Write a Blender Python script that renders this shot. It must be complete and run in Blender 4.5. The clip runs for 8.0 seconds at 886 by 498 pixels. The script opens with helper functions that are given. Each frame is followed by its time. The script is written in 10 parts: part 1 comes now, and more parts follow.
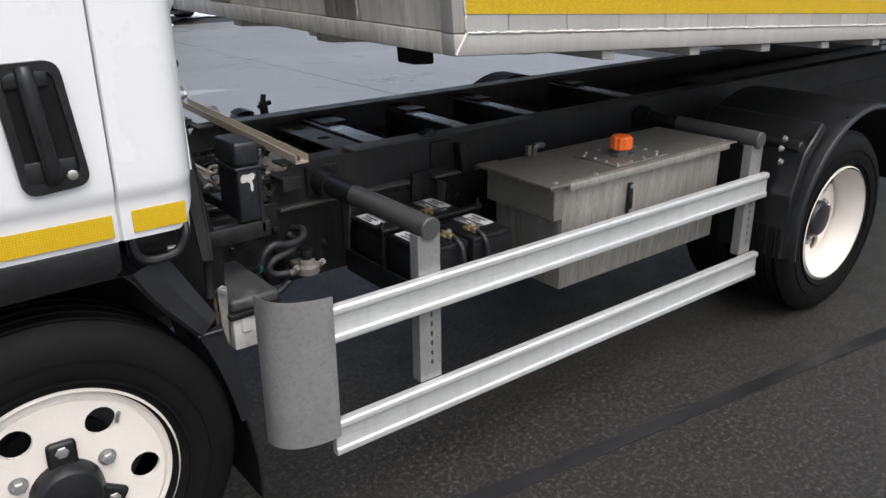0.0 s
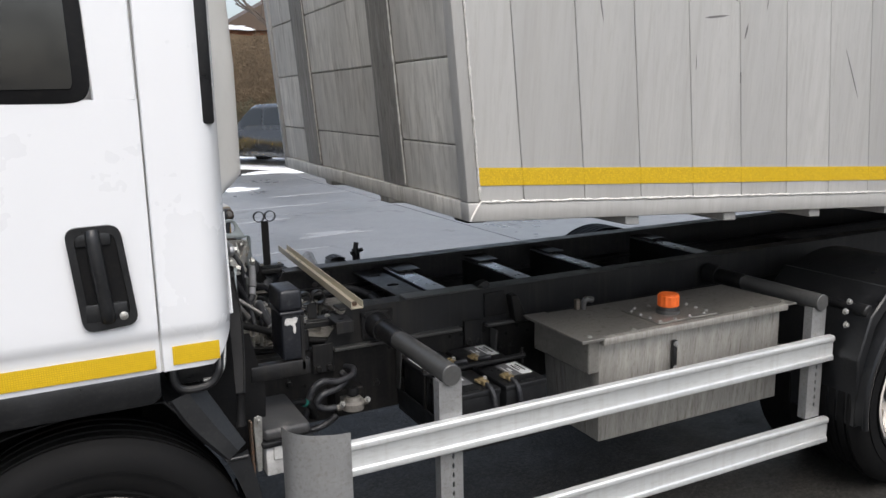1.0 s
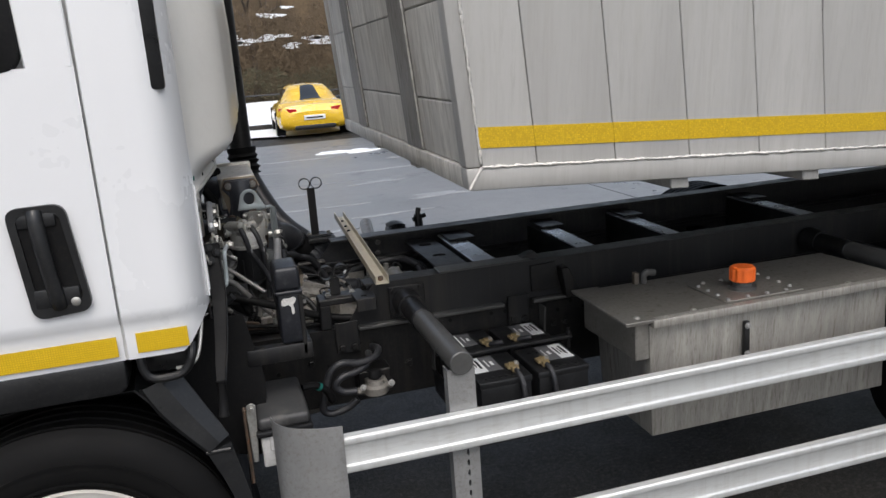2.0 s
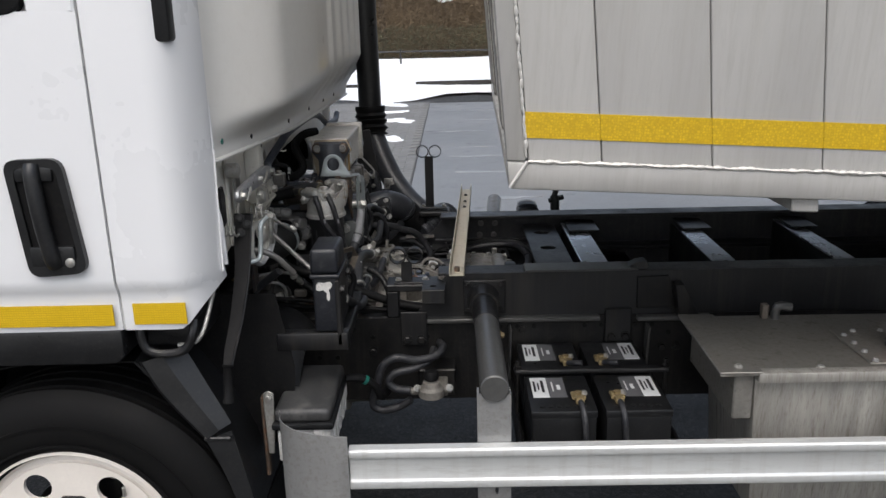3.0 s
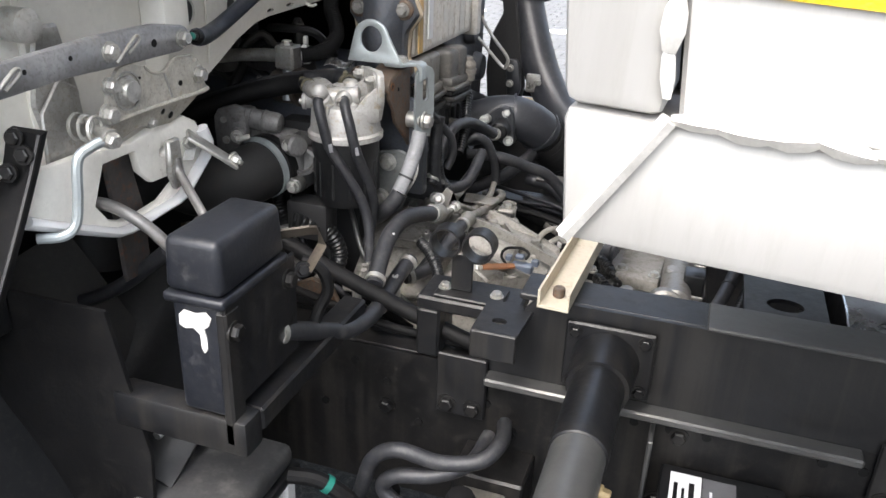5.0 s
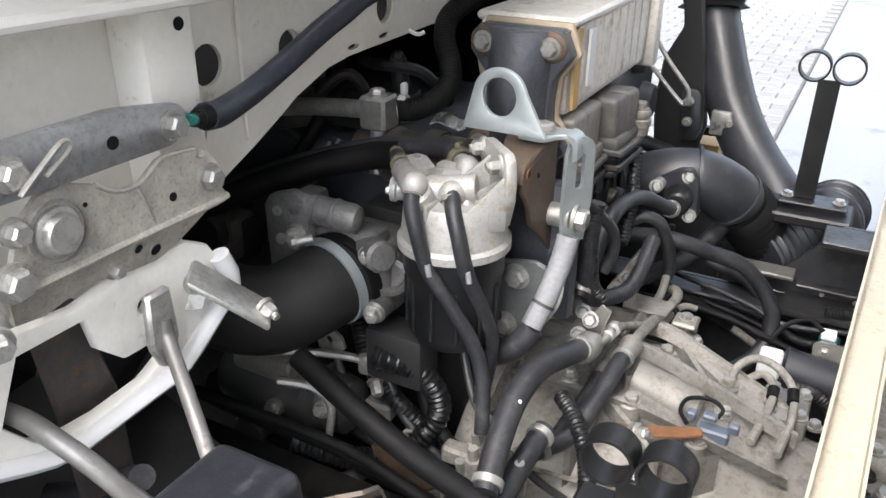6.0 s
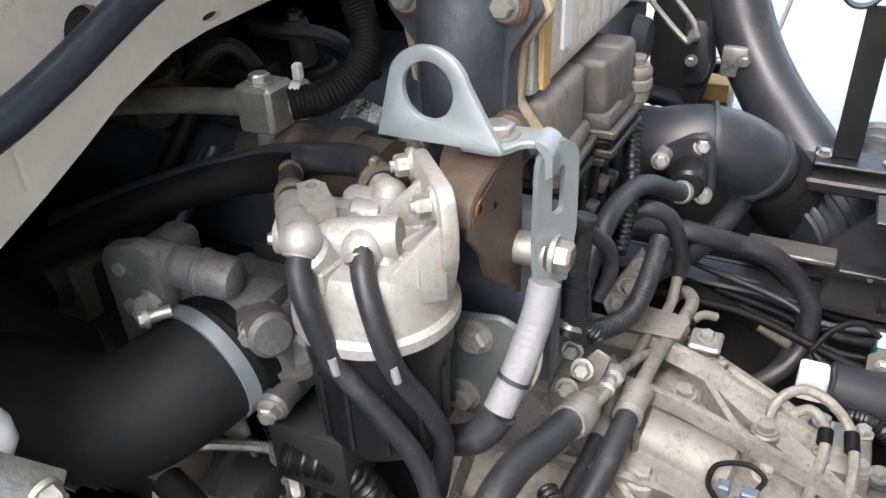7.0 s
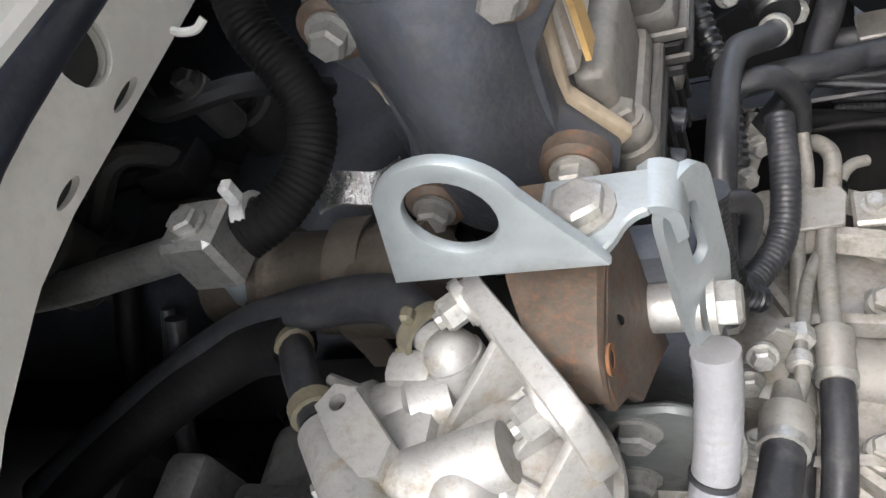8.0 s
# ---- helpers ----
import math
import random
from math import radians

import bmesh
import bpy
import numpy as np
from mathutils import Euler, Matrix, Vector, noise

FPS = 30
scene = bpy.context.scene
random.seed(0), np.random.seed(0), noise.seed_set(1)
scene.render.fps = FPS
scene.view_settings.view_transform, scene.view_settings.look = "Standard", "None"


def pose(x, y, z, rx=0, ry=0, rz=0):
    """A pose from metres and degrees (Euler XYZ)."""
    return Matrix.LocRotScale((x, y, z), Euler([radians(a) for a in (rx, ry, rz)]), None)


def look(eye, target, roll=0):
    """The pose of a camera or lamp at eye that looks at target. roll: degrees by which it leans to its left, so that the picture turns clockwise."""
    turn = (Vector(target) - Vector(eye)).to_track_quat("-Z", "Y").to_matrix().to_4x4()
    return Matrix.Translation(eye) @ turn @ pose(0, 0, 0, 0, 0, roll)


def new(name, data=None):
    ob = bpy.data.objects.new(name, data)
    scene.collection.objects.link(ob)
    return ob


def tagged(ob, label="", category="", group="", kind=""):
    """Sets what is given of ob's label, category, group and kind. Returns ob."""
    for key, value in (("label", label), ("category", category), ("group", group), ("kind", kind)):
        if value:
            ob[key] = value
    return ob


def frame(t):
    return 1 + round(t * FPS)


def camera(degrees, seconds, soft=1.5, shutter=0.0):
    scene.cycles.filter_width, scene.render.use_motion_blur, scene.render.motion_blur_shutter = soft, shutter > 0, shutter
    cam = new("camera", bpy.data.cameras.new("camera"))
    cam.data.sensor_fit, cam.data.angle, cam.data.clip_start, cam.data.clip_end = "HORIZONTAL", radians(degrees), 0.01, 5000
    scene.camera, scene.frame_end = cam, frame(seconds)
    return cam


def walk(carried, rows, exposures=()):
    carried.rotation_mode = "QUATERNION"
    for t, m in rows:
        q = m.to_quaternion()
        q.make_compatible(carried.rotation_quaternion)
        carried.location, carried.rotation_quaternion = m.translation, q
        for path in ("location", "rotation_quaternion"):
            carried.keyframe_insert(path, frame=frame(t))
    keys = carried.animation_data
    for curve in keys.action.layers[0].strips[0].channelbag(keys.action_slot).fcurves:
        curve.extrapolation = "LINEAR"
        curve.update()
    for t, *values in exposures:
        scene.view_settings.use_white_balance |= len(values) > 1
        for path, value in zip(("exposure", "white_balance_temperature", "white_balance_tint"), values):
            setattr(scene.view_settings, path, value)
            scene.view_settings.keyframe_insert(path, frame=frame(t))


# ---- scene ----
cam = camera(58.3, 8.0)
PATH = [
    (0, (-1.18, -1.784, 1.705), (-0.043, -0.305, 0.984), -0.6),
    (0.5, (-1.098, -1.969, 1.79), (-0.002, -0.342, 1.401), -1.4),
    (1, (-0.951, -2.174, 1.801), (-0.077, -0.417, 1.418), -1.2),
    (1.2, (-0.879, -2.202, 1.792), (-0.11, -0.4, 1.386), -2.1),
    (2.3, (-0.272, -1.956, 1.769), (0.119, -0.055, 1.285), -2.0),
    (2.5, (-0.158, -1.91, 1.778), (0.093, 0.012, 1.286), 0.1),
    (3, (0.069, -1.748, 1.762), (0.044, 0.176, 1.214), -1.3),
    (3.5, (0.187, -1.43, 1.729), (0.013, 0.471, 1.133), 0.7),
    (4, (0.334, -1.046, 1.663), (-0.162, 0.758, 0.957), -0.7),
    (4.2, (0.386, -0.899, 1.641), (-0.243, 0.863, 0.933), 0.6),
    (5.3, (0.163, -0.233, 1.543), (-0.388, 1.48, 0.67), 2.5),
    (5.5, (0.116, -0.138, 1.545), (-0.485, 1.55, 0.657), 2.0),
    (6, (0.028, 0.122, 1.547), (-0.819, 1.706, 0.668), 0.5),
    (6.5, (-0.035, 0.289, 1.541), (-0.827, 1.854, 0.58), -0.8),
    (7, (-0.073, 0.442, 1.516), (-0.855, 1.946, 0.456), -2.7),
    (7.5, (-0.119, 0.589, 1.52), (-0.994, 1.944, 0.338), -10.7),
    (8, (-0.197, 0.725, 1.533), (-1.036, 1.89, 0.14), -32.4),
]
walk(cam, [(t, look(eye, target, roll)) for t, eye, target, roll in PATH],
     exposures=[(0, 0.66), (0.5, 0.84), (1.0, 0.7), (2.5, 0.46), (3.0, 0.48), (3.5, 0.72), (4.0, 1.05), (4.2, 1.25), (5.3, 2.32), (6.0, 2.43), (7.0, 2.63), (7.5, 2.7), (8.0, 2.62)])

# ---- sky, sun and exposure ----
world = bpy.data.worlds.new("overcast_sky")
scene.world = world
world.use_nodes = True
wn = world.node_tree
wn.nodes.clear()
sky = wn.nodes.new("ShaderNodeTexSky")
sky.sky_type, sky.sun_disc = "NISHITA", False
sky.sun_elevation, sky.sun_rotation = radians(57), radians(188)
sky.air_density, sky.dust_density = 1.0, 4.0
grey = wn.nodes.new("ShaderNodeHueSaturation")
grey.inputs["Saturation"].default_value = 0.62
back = wn.nodes.new("ShaderNodeBackground")
back.inputs["Strength"].default_value = 0.15
wout = wn.nodes.new("ShaderNodeOutputWorld")
wn.links.new(sky.outputs[0], grey.inputs["Color"])
wn.links.new(grey.outputs[0], back.inputs["Color"])
wn.links.new(back.outputs[0], wout.inputs["Surface"])
sun_data = bpy.data.lights.new("sun", "SUN")
sun_data.energy, sun_data.angle, sun_data.color = 0.9, radians(70), (0.97, 0.985, 1.0)
sun = new("sun", sun_data)
sun.matrix_world = look((1.2, -6.0, 12.0), (0.0, 0.0, 0.6))


# ---- materials ----
def material(name, color, rough=0.5, metal=0.0, vary=0.12, grain=60.0, blotch=4.0, bump=0.15, dirt=None, dirt_amount=0.0,
             stretch=(1, 1, 1), coat=0.0, random_vary=0.0, rough_vary=0.15, spec=0.5, bump_size=0.0,
             speck=None, speck_amount=0.5, streak=None, streak_amount=0.5, wobble=0.0, cells=0.0):
    """A procedural surface: colour varied at two scales, an optional dirt layer with its own shape, fine relief."""
    m = bpy.data.materials.new(name)
    m.use_nodes = True
    t = m.node_tree
    n, link = t.nodes, t.links
    bsdf = n["Principled BSDF"]
    tc = n.new("ShaderNodeTexCoord")
    mp = n.new("ShaderNodeMapping")
    mp.inputs["Scale"].default_value = stretch
    link.new(tc.outputs["Object"], mp.inputs["Vector"])

    def noise_node(scale, detail=4.0, rough_=0.6):
        q = n.new("ShaderNodeTexNoise")
        q.inputs["Scale"].default_value, q.inputs["Detail"].default_value, q.inputs["Roughness"].default_value = scale, detail, rough_
        link.new(mp.outputs[0], q.inputs["Vector"])
        return q

    fine, large = noise_node(grain), noise_node(blotch, 5.0, 0.65)

    def mix(a, b, fac):
        q = n.new("ShaderNodeMix")
        q.data_type = "RGBA"
        for key, v in ((0, fac), (6, a), (7, b)):
            if isinstance(v, bpy.types.NodeSocket):
                link.new(v, q.inputs[key])
            else:
                q.inputs[key].default_value = v if key == 0 else (*v, 1)
        return q.outputs[2]

    def ramp(sock, a, b):
        q = n.new("ShaderNodeMapRange")
        q.inputs["From Min"].default_value, q.inputs["From Max"].default_value = a, b
        link.new(sock, q.inputs["Value"])
        return q.outputs[0]

    lo = tuple(c * (1 - vary) for c in color)
    hi = tuple(min(1.0, c * (1 + vary)) for c in color)
    col = mix(lo, hi, ramp(large.outputs["Fac"], 0.3, 0.7))
    col = mix(col, tuple(c * (1 - 0.6 * vary) for c in color), ramp(fine.outputs["Fac"], 0.45, 0.75))
    if random_vary:
        info = n.new("ShaderNodeObjectInfo")
        hs = n.new("ShaderNodeHueSaturation")
        link.new(col, hs.inputs["Color"])
        mr = n.new("ShaderNodeMapRange")
        mr.inputs["To Min"].default_value, mr.inputs["To Max"].default_value = 1 - random_vary, 1 + random_vary
        link.new(info.outputs["Random"], mr.inputs["Value"])
        link.new(mr.outputs[0], hs.inputs["Value"])
        col = hs.outputs[0]
    rg = ramp(large.outputs["Fac"], 0.2, 0.8)
    rmap = n.new("ShaderNodeMapRange")
    rmap.inputs["To Min"].default_value, rmap.inputs["To Max"].default_value = max(0.03, rough - rough_vary), min(1.0, rough + rough_vary)
    link.new(rg, rmap.inputs["Value"])
    rsock = rmap.outputs[0]
    if dirt:
        d = noise_node(blotch * 2.7, 8.0, 0.7)
        mask = ramp(d.outputs["Fac"], 0.62 - 0.3 * dirt_amount, 0.78 - 0.2 * dirt_amount)
        col = mix(col, dirt, mask)
        mul = n.new("ShaderNodeMath")
        mul.operation = "MULTIPLY_ADD"
        link.new(mask, mul.inputs[0])
        mul.inputs[1].default_value = 0.35
        link.new(rsock, mul.inputs[2])
        rsock = mul.outputs[0]
        if metal:
            mm = n.new("ShaderNodeMapRange")
            mm.inputs["To Min"].default_value, mm.inputs["To Max"].default_value = metal, metal * 0.25
            link.new(mask, mm.inputs["Value"])
            link.new(mm.outputs[0], bsdf.inputs["Metallic"])
    if cells:
        # honeycomb of the reflective film
        vor = n.new("ShaderNodeTexVoronoi")
        vor.feature = "DISTANCE_TO_EDGE"
        vor.inputs["Scale"].default_value = cells
        vor.inputs["Randomness"].default_value = 0.25
        link.new(tc.outputs["Object"], vor.inputs["Vector"])
        col = mix(tuple(0.72 * c for c in color), col, ramp(vor.outputs["Distance"], 0.02, 0.2))
    if streak:
        # runs of dirt or salt down upright faces
        smap = n.new("ShaderNodeMapping")
        smap.inputs["Scale"].default_value = (34, 34, 1.6)
        link.new(tc.outputs["Object"], smap.inputs["Vector"])
        sn = n.new("ShaderNodeTexNoise")
        sn.inputs["Scale"].default_value, sn.inputs["Detail"].default_value, sn.inputs["Roughness"].default_value = 1.0, 6.0, 0.62
        link.new(smap.outputs[0], sn.inputs["Vector"])
        gate = n.new("ShaderNodeMath")
        gate.operation = "MULTIPLY"
        link.new(ramp(sn.outputs["Fac"], 0.5, 0.66), gate.inputs[0])
        gate.inputs[1].default_value = streak_amount
        col = mix(col, streak, gate.outputs[0])
    if speck:
        # fine broken spots of dust, oil or worn paint
        pn = noise_node(blotch * 9.0, 9.0, 0.78)
        pg = n.new("ShaderNodeMath")
        pg.operation = "MULTIPLY"
        link.new(ramp(pn.outputs["Fac"], 0.5, 0.66), pg.inputs[0])
        pg.inputs[1].default_value = speck_amount
        col = mix(col, speck, pg.outputs[0])
        pr = n.new("ShaderNodeMath")
        pr.operation = "MULTIPLY_ADD"
        link.new(pg.outputs[0], pr.inputs[0])
        pr.inputs[1].default_value = 0.25
        link.new(rsock, pr.inputs[2])
        rsock = pr.outputs[0]
    link.new(col, bsdf.inputs["Base Color"])
    link.new(rsock, bsdf.inputs["Roughness"])
    if not (dirt and metal):
        bsdf.inputs["Metallic"].default_value = metal
    bsdf.inputs["Specular IOR Level"].default_value = spec
    bsdf.inputs["Coat Weight"].default_value = coat
    bsdf.inputs["Coat Roughness"].default_value = 0.08
    if bump:
        bp = n.new("ShaderNodeBump")
        bp.inputs["Strength"].default_value = bump
        bp.inputs["Distance"].default_value = bump_size or 0.3 / grain
        link.new(fine.outputs["Fac"], bp.inputs["Height"])
        last = bp
        if wobble:
            wb = n.new("ShaderNodeBump")
            wb.inputs["Strength"].default_value, wb.inputs["Distance"].default_value = wobble, 0.02
            link.new(large.outputs["Fac"], wb.inputs["Height"])
            link.new(bp.outputs[0], wb.inputs["Normal"])
            last = wb
        link.new(last.outputs[0], bsdf.inputs["Normal"])
    return m


DUST = (0.28, 0.25, 0.2)
